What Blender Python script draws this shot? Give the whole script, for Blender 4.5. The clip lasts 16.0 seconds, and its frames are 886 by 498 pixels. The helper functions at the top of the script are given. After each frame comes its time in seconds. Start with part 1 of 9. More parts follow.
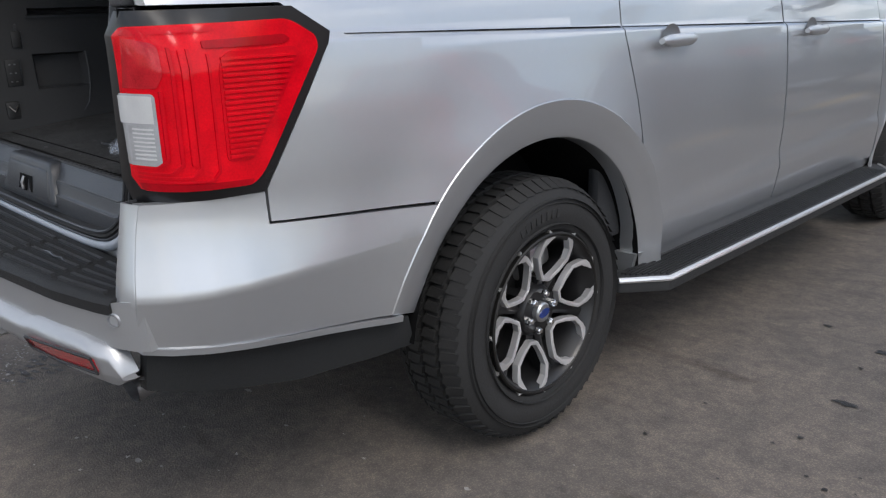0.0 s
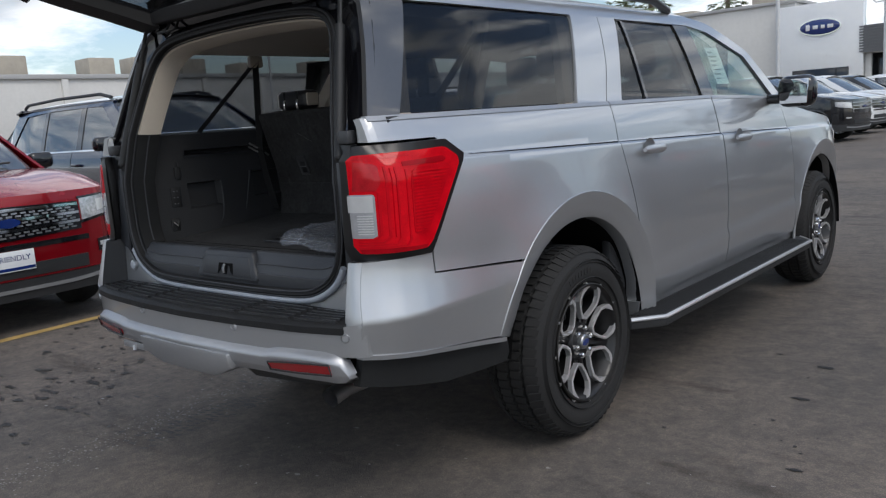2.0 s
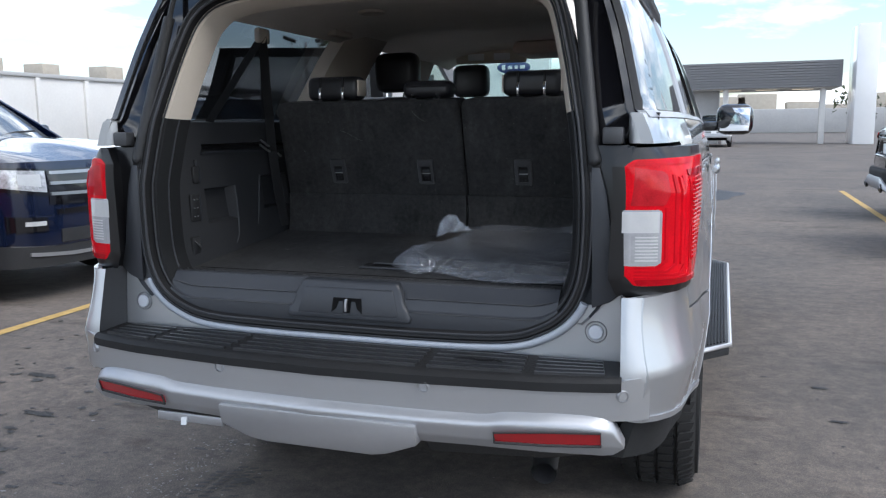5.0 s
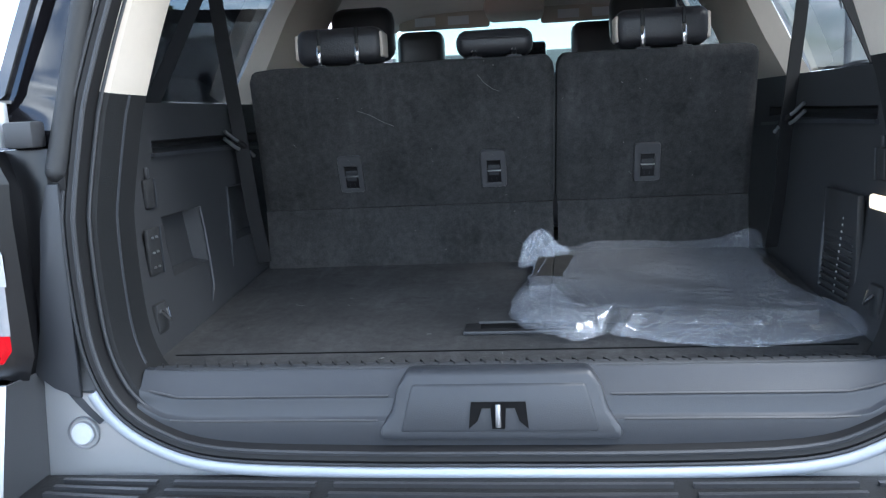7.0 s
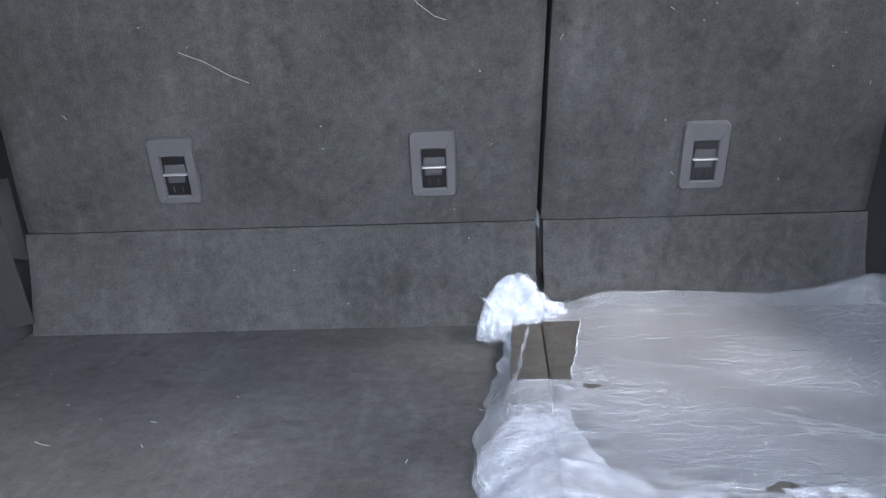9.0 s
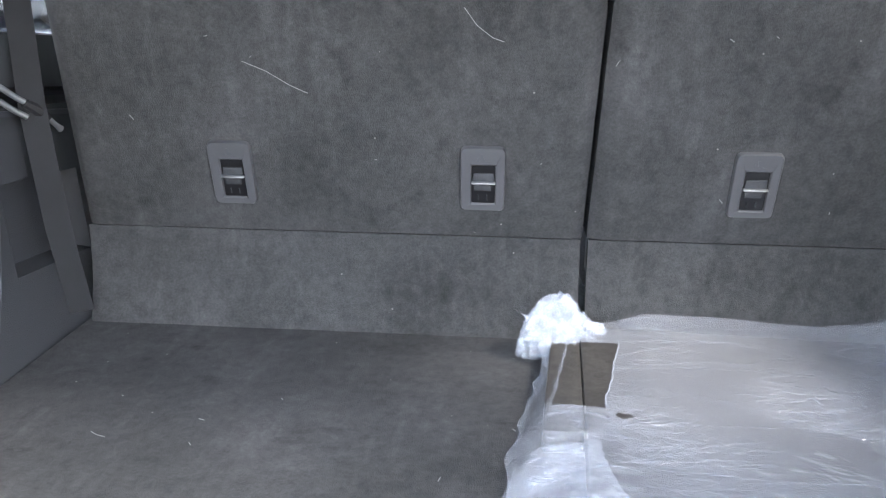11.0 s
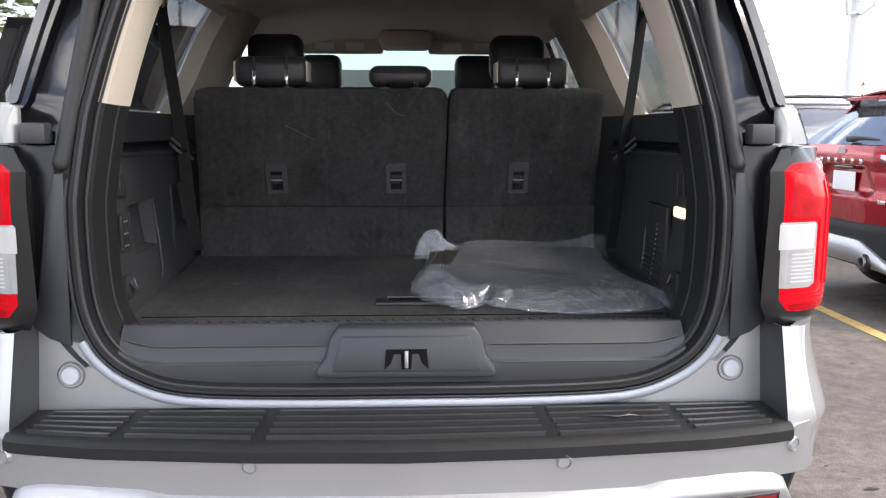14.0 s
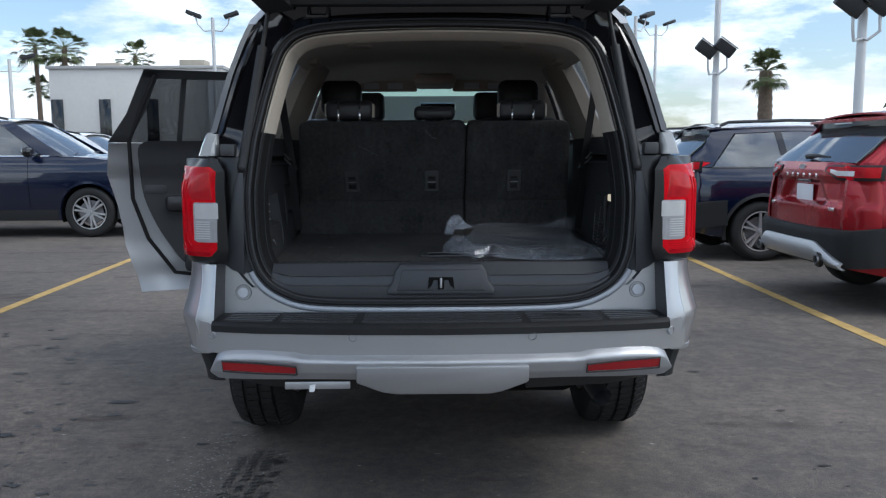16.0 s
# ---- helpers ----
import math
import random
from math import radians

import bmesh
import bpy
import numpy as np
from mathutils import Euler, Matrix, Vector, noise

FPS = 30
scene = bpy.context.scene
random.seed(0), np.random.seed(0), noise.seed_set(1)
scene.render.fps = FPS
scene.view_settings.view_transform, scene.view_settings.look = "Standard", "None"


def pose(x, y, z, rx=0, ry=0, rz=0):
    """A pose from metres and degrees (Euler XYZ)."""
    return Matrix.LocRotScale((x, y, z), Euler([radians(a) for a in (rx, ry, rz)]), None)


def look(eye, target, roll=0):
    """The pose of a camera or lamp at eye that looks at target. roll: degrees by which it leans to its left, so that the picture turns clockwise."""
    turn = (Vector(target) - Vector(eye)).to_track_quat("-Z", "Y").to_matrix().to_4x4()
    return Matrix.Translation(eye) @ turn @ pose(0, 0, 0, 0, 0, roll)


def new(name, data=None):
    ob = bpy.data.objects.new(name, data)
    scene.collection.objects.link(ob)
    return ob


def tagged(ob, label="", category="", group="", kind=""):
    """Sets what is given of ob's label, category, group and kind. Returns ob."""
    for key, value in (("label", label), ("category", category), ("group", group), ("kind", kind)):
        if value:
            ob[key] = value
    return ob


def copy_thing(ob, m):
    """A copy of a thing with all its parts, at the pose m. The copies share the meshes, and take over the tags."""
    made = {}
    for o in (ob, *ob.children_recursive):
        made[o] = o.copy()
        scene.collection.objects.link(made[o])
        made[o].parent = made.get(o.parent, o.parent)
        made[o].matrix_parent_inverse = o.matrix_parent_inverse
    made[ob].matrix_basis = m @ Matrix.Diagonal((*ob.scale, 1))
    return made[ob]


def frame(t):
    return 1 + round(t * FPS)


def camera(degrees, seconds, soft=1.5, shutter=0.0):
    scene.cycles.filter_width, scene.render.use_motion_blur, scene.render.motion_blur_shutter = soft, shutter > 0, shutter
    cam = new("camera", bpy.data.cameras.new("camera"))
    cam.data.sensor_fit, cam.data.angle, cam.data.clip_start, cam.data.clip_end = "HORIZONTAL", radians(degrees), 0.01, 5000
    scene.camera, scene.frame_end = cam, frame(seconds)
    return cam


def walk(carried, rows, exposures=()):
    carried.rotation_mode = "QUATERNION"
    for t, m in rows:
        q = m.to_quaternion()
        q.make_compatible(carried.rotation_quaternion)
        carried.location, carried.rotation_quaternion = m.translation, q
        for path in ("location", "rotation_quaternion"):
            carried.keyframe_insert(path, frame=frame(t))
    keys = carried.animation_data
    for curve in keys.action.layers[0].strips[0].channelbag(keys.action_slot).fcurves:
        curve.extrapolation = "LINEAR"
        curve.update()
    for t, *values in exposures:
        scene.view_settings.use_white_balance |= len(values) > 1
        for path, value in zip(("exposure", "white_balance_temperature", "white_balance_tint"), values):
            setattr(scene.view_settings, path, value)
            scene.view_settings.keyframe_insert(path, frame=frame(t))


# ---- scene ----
cam = camera(57.4, 16.0, 1.25)
PATH = [
    (0, (2.324, -0.513, 1.319), (0.964, 0.827, 0.722), -1.4),
    (0.5, (2.393, -0.853, 1.355), (1.062, 0.565, 0.888), -1.3),
    (1, (2.401, -1.172, 1.371), (1.103, 0.299, 0.982), -3.4),
    (1.5, (2.533, -1.403, 1.378), (1.243, 0.089, 1.047), -4.0),
    (2, (2.642, -1.581, 1.373), (1.353, -0.085, 1.055), -4.1),
    (2.5, (2.566, -1.703, 1.387), (1.296, -0.184, 1.106), -3.2),
    (3, (2.341, -1.85, 1.379), (1.138, -0.277, 1.101), -2.9),
    (3.5, (2.048, -1.861, 1.355), (0.956, -0.209, 1.074), -2.2),
    (4, (1.694, -1.859, 1.38), (0.718, -0.137, 1.091), -1.7),
    (4.2, (1.554, -1.874, 1.368), (0.635, -0.122, 1.079), -1.4),
    (6.3, (0.256, -1.446, 1.355), (-0.031, 0.508, 1.038), -1.9),
    (6.5, (0.193, -1.331, 1.332), (-0.08, 0.625, 1.016), -2.3),
    (7, (0.068, -1.014, 1.335), (-0.162, 0.945, 1.006), -2.9),
    (7.5, (-0.062, -0.722, 1.328), (-0.071, 1.246, 0.968), -1.6),
    (8, (-0.066, -0.454, 1.328), (-0.039, 1.507, 0.939), -1.9),
    (8.5, (-0.008, -0.244, 1.322), (0.002, 1.716, 0.926), -2.0),
    (9, (0.003, -0.143, 1.298), (-0.038, 1.818, 0.908), -1.8),
    (9.5, (-0.004, -0.099, 1.32), (-0.064, 1.852, 0.884), -1.4),
    (10, (-0.002, -0.108, 1.327), (-0.087, 1.842, 0.89), -1.0),
    (10.2, (0.006, -0.121, 1.323), (-0.1, 1.83, 0.895), -0.6),
    (12.3, (-0.001, -0.354, 1.415), (-0.176, 1.579, 0.931), 1.4),
    (12.5, (-0.021, -0.48, 1.385), (-0.091, 1.47, 0.948), 1.5),
    (12.8, (-0.02, -0.689, 1.375), (-0.004, 1.27, 0.974), 0.3),
    (13, (-0.014, -0.824, 1.374), (0.049, 1.141, 1.007), -0.6),
    (13.5, (0.053, -1.174, 1.368), (0.128, 0.802, 1.066), -0.3),
    (14, (0.003, -1.459, 1.348), (0.091, 0.516, 1.051), 0.1),
    (14.5, (-0.043, -1.778, 1.343), (0.038, 0.201, 1.063), 0.1),
    (15, (0.039, -2.142, 1.324), (0.107, -0.164, 1.037), -0.2),
    (15.5, (0.058, -2.432, 1.347), (0.099, -0.451, 1.075), -0.4),
    (16, (-0.035, -2.635, 1.325), (-0.005, -0.649, 1.087), -0.3),
]
walk(cam, [(t, look(eye, target, roll)) for t, eye, target, roll in PATH], [
    (0.0, 0.6, 6500, 10), (0.5, 0.3, 6500, 10), (1.5, 0.1, 6400, 9), (4.2, 0.55, 6350, 11), (6.3, 1.7, 5650, 6), (7.0, 2.25, 5700, 6), (7.5, 2.92, 5950, 8), (8.0, 3.35, 6150, 10), (8.5, 3.65, 6300, 11), (9.0, 3.9, 6300, 11), (10.2, 4.1, 6300, 11), (12.3, 3.9, 6500, 12), (12.7, 3.7, 6500, 12), (13.2, 3.0, 6700, 13), (13.7, 2.15, 6900, 14), (14.2, 1.62, 6900, 14), (15.0, 0.95, 6400, 11), (15.5, 0.62, 6150, 9), (16.0, 0.42, 6000, 7)])

# ---- world and light ----
world = bpy.data.worlds.new("sky")
scene.world = world
world.use_nodes = True
SUN_EL, SUN_ROT = radians(50), radians(108)


def build_world():
    nt = world.node_tree
    nt.nodes.clear()
    n = nt.nodes.new
    out, bg = n("ShaderNodeOutputWorld"), n("ShaderNodeBackground")
    sky = n("ShaderNodeTexSky")
    sky.sky_type, sky.sun_disc = "NISHITA", False
    sky.sun_elevation, sky.sun_rotation = SUN_EL, SUN_ROT
    sky.dust_density = 1.5
    gain = n("ShaderNodeVectorMath")
    gain.operation = "SCALE"
    gain.inputs["Scale"].default_value = 0.135
    nt.links.new(sky.outputs[0], gain.inputs[0])
    co = n("ShaderNodeTexCoord")
    flat = n("ShaderNodeMapping")
    flat.inputs["Scale"].default_value = (1, 1, 3.4)
    nt.links.new(co.outputs["Generated"], flat.inputs["Vector"])
    big = n("ShaderNodeTexNoise")
    big.inputs["Scale"].default_value, big.inputs["Detail"].default_value, big.inputs["Roughness"].default_value = 2.6, 9, 0.62
    nt.links.new(flat.outputs[0], big.inputs["Vector"])
    cover = n("ShaderNodeValToRGB")
    cover.color_ramp.elements[0].position, cover.color_ramp.elements[1].position = 0.455, 0.57
    nt.links.new(big.outputs[0], cover.inputs[0])
    fine = n("ShaderNodeTexNoise")
    fine.inputs["Scale"].default_value, fine.inputs["Detail"].default_value = 4.2, 7
    nt.links.new(flat.outputs[0], fine.inputs["Vector"])
    tone = n("ShaderNodeValToRGB")
    e = tone.color_ramp.elements
    e[0].position, e[0].color = 0.34, (1.60, 1.62, 1.65, 1)
    e[1].position, e[1].color = 0.66, (0.60, 0.63, 0.68, 1)
    nt.links.new(fine.outputs[0], tone.inputs[0])
    mix = n("ShaderNodeMix")
    mix.data_type = "RGBA"
    nt.links.new(cover.outputs[0], mix.inputs["Factor"])
    nt.links.new(gain.outputs[0], mix.inputs["A"])
    nt.links.new(tone.outputs[0], mix.inputs["B"])
    nt.links.new(mix.outputs["Result"], bg.inputs[0])
    bg.inputs[1].default_value = 1.0
    nt.links.new(bg.outputs[0], out.inputs[0])


build_world()
sun = new("sun", bpy.data.lights.new("sun", "SUN"))
sun.data.energy, sun.data.angle, sun.data.color = 1.0, radians(24), (1.0, 0.95, 0.88)
sun.matrix_world = look((8 * math.sin(SUN_ROT), 8 * math.cos(SUN_ROT), 8 * math.tan(SUN_EL)), (0, 0, 0))


# ---- materials ----
def mat(name, col, rough=0.5, metal=0.0, vary=0.12, vscale=6.0, bump=0.0, bscale=60.0, coat=0.0, spec=0.5, dirt=0.0, second=None, glow=None):
    """A procedural surface: colour with two scales of variation, roughness wear and fine relief."""
    m = bpy.data.materials.new(name)
    m.use_nodes = True
    nt = m.node_tree
    b = nt.nodes["Principled BSDF"]
    n = nt.nodes.new
    co = n("ShaderNodeTexCoord")
    b.inputs["Metallic"].default_value, b.inputs["Roughness"].default_value = metal, rough
    b.inputs["Coat Weight"].default_value, b.inputs["Coat Roughness"].default_value = coat, 0.03
    b.inputs["Specular IOR Level"].default_value = spec
    a, c = n("ShaderNodeTexNoise"), n("ShaderNodeTexNoise")
    a.inputs["Scale"].default_value, a.inputs["Detail"].default_value = vscale, 6
    c.inputs["Scale"].default_value, c.inputs["Detail"].default_value = vscale * 14, 3
    for t in (a, c):
        nt.links.new(co.outputs["Object"], t.inputs["Vector"])
    add = n("ShaderNodeMath")
    add.operation = "MULTIPLY_ADD"
    add.inputs[1].default_value = 0.4
    nt.links.new(c.outputs[0], add.inputs[0])
    half = n("ShaderNodeMath")
    half.operation = "MULTIPLY"
    half.inputs[1].default_value = 0.6
    nt.links.new(a.outputs[0], half.inputs[0])
    nt.links.new(half.outputs[0], add.inputs[2])
    ramp = n("ShaderNodeValToRGB")
    lo, hi = [max(0, v * (1 - vary)) for v in col], [min(1, v * (1 + vary)) for v in (second or col)]
    ramp.color_ramp.elements[0].position, ramp.color_ramp.elements[1].position = 0.32, 0.68
    ramp.color_ramp.elements[0].color, ramp.color_ramp.elements[1].color = (*lo, 1), (*hi, 1)
    nt.links.new(add.outputs[0], ramp.inputs[0])
    nt.links.new(ramp.outputs[0], b.inputs["Base Color"])
    rr = n("ShaderNodeMapRange")
    rr.inputs["To Min"].default_value, rr.inputs["To Max"].default_value = max(0.02, rough - 0.06 - dirt), min(1, rough + 0.06 + dirt)
    nt.links.new(a.outputs[0], rr.inputs["Value"])
    nt.links.new(rr.outputs[0], b.inputs["Roughness"])
    if bump:
        t, k = n("ShaderNodeTexNoise"), n("ShaderNodeBump")
        t.inputs["Scale"].default_value, t.inputs["Detail"].default_value = bscale, 4
        nt.links.new(co.outputs["Object"], t.inputs["Vector"])
        k.inputs["Strength"].default_value, k.inputs["Distance"].default_value = bump, 0.004
        nt.links.new(t.outputs[0], k.inputs["Height"])
        nt.links.new(k.outputs[0], b.inputs["Normal"])
    if glow:
        b.inputs["Emission Color"].default_value, b.inputs["Emission Strength"].default_value = (*glow[:3], 1), glow[3]
    return m


def pane(name, tint, gloss=0.9, ior=1.5, haze=0.0, crinkle=False):
    """Glass: a tinted see-through sheet with a true mirror gloss that follows Fresnel."""
    m = bpy.data.materials.new(name)
    m.use_nodes = True
    nt = m.node_tree
    nt.nodes.clear()
    n = nt.nodes.new
    out, mx, tr, gl, fr = n("ShaderNodeOutputMaterial"), n("ShaderNodeMixShader"), n("ShaderNodeBsdfTransparent"), n("ShaderNodeBsdfGlossy"), n("ShaderNodeLayerWeight")
    tr.inputs[0].default_value = (*tint, 1)
    gl.inputs[0].default_value = (gloss, gloss, gloss, 1)
    gl.inputs["Roughness"].default_value = 0.015
    fr.inputs[0].default_value = 0.5
    p5, sch = n("ShaderNodeMath"), n("ShaderNodeMath")
    p5.operation, p5.inputs[1].default_value = "POWER", 5.0
    sch.operation = "MULTIPLY_ADD"
    f0 = ((ior - 1) / (ior + 1)) ** 2
    sch.inputs[1].default_value, sch.inputs[2].default_value = 1 - f0, f0
    nt.links.new(fr.outputs["Facing"], p5.inputs[0])
    nt.links.new(p5.outputs[0], sch.inputs[0])
    base = tr
    if haze:
        df, m2 = n("ShaderNodeBsdfDiffuse"), n("ShaderNodeMixShader")
        df.inputs[0].default_value = (0.60, 0.64, 0.72, 1)
        m2.inputs[0].default_value = haze
        nt.links.new(tr.outputs[0], m2.inputs[1])
        nt.links.new(df.outputs[0], m2.inputs[2])
        base = m2
    nt.links.new(sch.outputs[0], mx.inputs[0])
    if crinkle:
        co, mp = n("ShaderNodeTexCoord"), n("ShaderNodeMapping")
        mp.inputs["Scale"].default_value, mp.inputs["Rotation"].default_value = (0.55, 1.9, 0.9), (0, 0, 0.62)
        nt.links.new(co.outputs["Object"], mp.inputs[0])
        warp, wa = n("ShaderNodeTexNoise"), n("ShaderNodeVectorMath")
        warp.inputs["Scale"].default_value, warp.inputs["Detail"].default_value = 7, 3
        nt.links.new(mp.outputs[0], warp.inputs["Vector"])
        wa.operation = "MULTIPLY_ADD"
        wa.inputs[1].default_value = (0.16, 0.16, 0.16)
        nt.links.new(warp.outputs["Color"], wa.inputs[0])
        nt.links.new(mp.outputs[0], wa.inputs[2])
        # slack and taut patches
        mk, mr = n("ShaderNodeTexNoise"), n("ShaderNodeMapRange")
        mk.inputs["Scale"].default_value, mk.inputs["Detail"].default_value = 5.5, 3
        nt.links.new(co.outputs["Object"], mk.inputs["Vector"])
        mr.inputs["From Min"].default_value, mr.inputs["From Max"].default_value = 0.42, 0.60
        nt.links.new(mk.outputs[0], mr.inputs["Value"])
        # creases: long ones everywhere, short ones in the slack patches
        total = None
        for sc, wide, gain, masked in ((6, 0.020, 0.40, False), (22, 0.045, 0.75, True), (55, 0.07, 0.55, True)):
            ed, ln, k = n("ShaderNodeTexVoronoi"), n("ShaderNodeMapRange"), n("ShaderNodeMath")
            ed.feature = "DISTANCE_TO_EDGE"
            ed.inputs["Scale"].default_value = sc
            nt.links.new(wa.outputs[0], ed.inputs["Vector"])
            ln.inputs["From Max"].default_value, ln.inputs["To Min"].default_value, ln.inputs["To Max"].default_value = wide, gain, 0.0
            nt.links.new(ed.outputs["Distance"], ln.inputs["Value"])
            src = ln.outputs[0]
            if masked:
                mm = n("ShaderNodeMath")
                mm.operation = "MULTIPLY"
                nt.links.new(src, mm.inputs[0])
                nt.links.new(mr.outputs[0], mm.inputs[1])
                src = mm.outputs[0]
            if total is not None:
                k.operation = "MAXIMUM"
                nt.links.new(total, k.inputs[0])
                nt.links.new(src, k.inputs[1])
                src = k.outputs[0]
            total = src
        bp = n("ShaderNodeBump")
        bp.inputs["Strength"].default_value, bp.inputs["Distance"].default_value = 0.7, 0.004
        nt.links.new(total, bp.inputs["Height"])
        nt.links.new(bp.outputs[0], gl.inputs["Normal"])
        nt.links.new(bp.outputs[0], fr.inputs["Normal"])
        gl.inputs["Roughness"].default_value = 0.06
        # paler haze along the creases paints in their highlights, besides some whitening
        if haze:
            er = n("ShaderNodeMapRange")
            er.inputs["To Min"].default_value, er.inputs["To Max"].default_value = haze, haze + 0.26
            nt.links.new(total, er.inputs["Value"])
            nt.links.new(er.outputs[0], m2.inputs[0])
    nt.links.new(base.outputs[0], mx.inputs[1])
    nt.links.new(gl.outputs[0], mx.inputs[2])
    nt.links.new(mx.outputs[0], out.inputs[0])
    return m


def asphalt():
    m = mat("asphalt", (0.090, 0.085, 0.081), 0.86, vary=0.20, vscale=0.55, bump=1.0, bscale=150, dirt=0.05, second=(0.152, 0.131, 0.114))
    nt = m.node_tree
    n, b = nt.nodes.new, nt.nodes["Principled BSDF"]
    old = b.inputs["Base Color"].links[0].from_socket
    co = n("ShaderNodeTexCoord")
    # damp stains of a few decimetres, with pale grit between them
    st, rs = n("ShaderNodeTexNoise"), n("ShaderNodeValToRGB")
    st.inputs["Scale"].default_value, st.inputs["Detail"].default_value, st.inputs["Roughness"].default_value = 1.7, 8, 0.66
    mp = n("ShaderNodeMapping")
    mp.inputs["Scale"].default_value = (0.55, 1.6, 1)
    nt.links.new(co.outputs["Object"], mp.inputs[0])
    nt.links.new(mp.outputs[0], st.inputs["Vector"])
    rs.color_ramp.elements[0].position, rs.color_ramp.elements[1].position = 0.56, 0.68
    rs.color_ramp.elements[0].color, rs.color_ramp.elements[1].color = (1, 1, 1, 1), (0.50, 0.48, 0.46, 1)
    nt.links.new(st.outputs[0], rs.inputs[0])
    gr, rg = n("ShaderNodeTexVoronoi"), n("ShaderNodeValToRGB")
    gr.inputs["Scale"].default_value = 150
    nt.links.new(co.outputs["Object"], gr.inputs["Vector"])
    rg.color_ramp.elements[0].color, rg.color_ramp.elements[1].color = (1.38, 1.35, 1.30, 1), (0.80, 0.80, 0.81, 1)
    rg.color_ramp.elements[1].position = 0.55
    nt.links.new(gr.outputs["Distance"], rg.inputs[0])
    md, rm = n("ShaderNodeTexNoise"), n("ShaderNodeValToRGB")
    md.inputs["Scale"].default_value, md.inputs["Detail"].default_value, md.inputs["Roughness"].default_value = 22, 6, 0.7
    nt.links.new(co.outputs["Object"], md.inputs["Vector"])
    rm.color_ramp.elements[0].position, rm.color_ramp.elements[1].position = 0.34, 0.66
    rm.color_ramp.elements[0].color, rm.color_ramp.elements[1].color = (0.78, 0.78, 0.79, 1), (1.26, 1.22, 1.17, 1)
    nt.links.new(md.outputs[0], rm.inputs[0])
    src = old
    for r in (rs, rg, rm):
        k = n("ShaderNodeMix")
        k.data_type, k.blend_type = "RGBA", "MULTIPLY"
        k.inputs["Factor"].default_value = 1
        nt.links.new(src, k.inputs["A"])
        nt.links.new(r.outputs[0], k.inputs["B"])
        src = k.outputs["Result"]
    nt.links.new(src, b.inputs["Base Color"])
    return m


def carpet(name, col, second):
    """Short pile with worn patches, brushed streaks and bits of lint."""
    m = mat(name, col, 0.97, vary=0.16, vscale=5, bump=0.45, bscale=700, spec=0.12, second=second)
    nt = m.node_tree
    n, b = nt.nodes.new, nt.nodes["Principled BSDF"]
    src = b.inputs["Base Color"].links[0].from_socket
    co = n("ShaderNodeTexCoord")
    for sc, stretch, lo, hi, dark, light in ((3.2, (1.0, 1.0, 1.0), 0.36, 0.66, 0.91, 1.12), (11.0, (1.6, 0.8, 0.9), 0.40, 0.72, 0.94, 1.14), (17.0, (1.0, 1.6, 0.7), 0.58, 0.70, 1.03, 0.72), (60.0, (1.0, 1.0, 1.0), 0.32, 0.72, 0.90, 1.11), (300.0, (1.0, 1.0, 1.0), 0.30, 0.72, 0.80, 1.24), (5.0, (5.0, 0.9, 0.8), 0.54, 0.70, 0.98, 1.26)):
        mp, t, r, k = n("ShaderNodeMapping"), n("ShaderNodeTexNoise"), n("ShaderNodeValToRGB"), n("ShaderNodeMix")
        mp.inputs["Scale"].default_value, mp.inputs["Rotation"].default_value = stretch, (0.3, 0.2, 0.35)
        nt.links.new(co.outputs["Object"], mp.inputs[0])
        t.inputs["Scale"].default_value, t.inputs["Detail"].default_value, t.inputs["Roughness"].default_value = sc, 7, 0.62
        nt.links.new(mp.outputs[0], t.inputs["Vector"])
        r.color_ramp.elements[0].position, r.color_ramp.elements[1].position = lo, hi
        r.color_ramp.elements[0].color, r.color_ramp.elements[1].color = (dark, dark, dark, 1), (light, light, light, 1)
        nt.links.new(t.outputs[0], r.inputs[0])
        k.data_type, k.blend_type = "RGBA", "MULTIPLY"
        k.inputs["Factor"].default_value = 1
        nt.links.new(src, k.inputs["A"])
        nt.links.new(r.outputs[0], k.inputs["B"])
        src = k.outputs["Result"]
    v, lt, k = n("ShaderNodeTexVoronoi"), n("ShaderNodeMath"), n("ShaderNodeMix")
    v.inputs["Scale"].default_value = 26
    nt.links.new(co.outputs["Object"], v.inputs["Vector"])
    lt.operation, lt.inputs[1].default_value = "LESS_THAN", 0.032
    nt.links.new(v.outputs["Distance"], lt.inputs[0])
    k.data_type = "RGBA"
    k.inputs["B"].default_value = (0.16, 0.155, 0.15, 1)
    nt.links.new(lt.outputs[0], k.inputs["Factor"])
    nt.links.new(src, k.inputs["A"])
    nt.links.new(k.outputs["Result"], b.inputs["Base Color"])
    b.inputs["Sheen Weight"].default_value, b.inputs["Sheen Roughness"].default_value = 0.02, 0.45
    return m


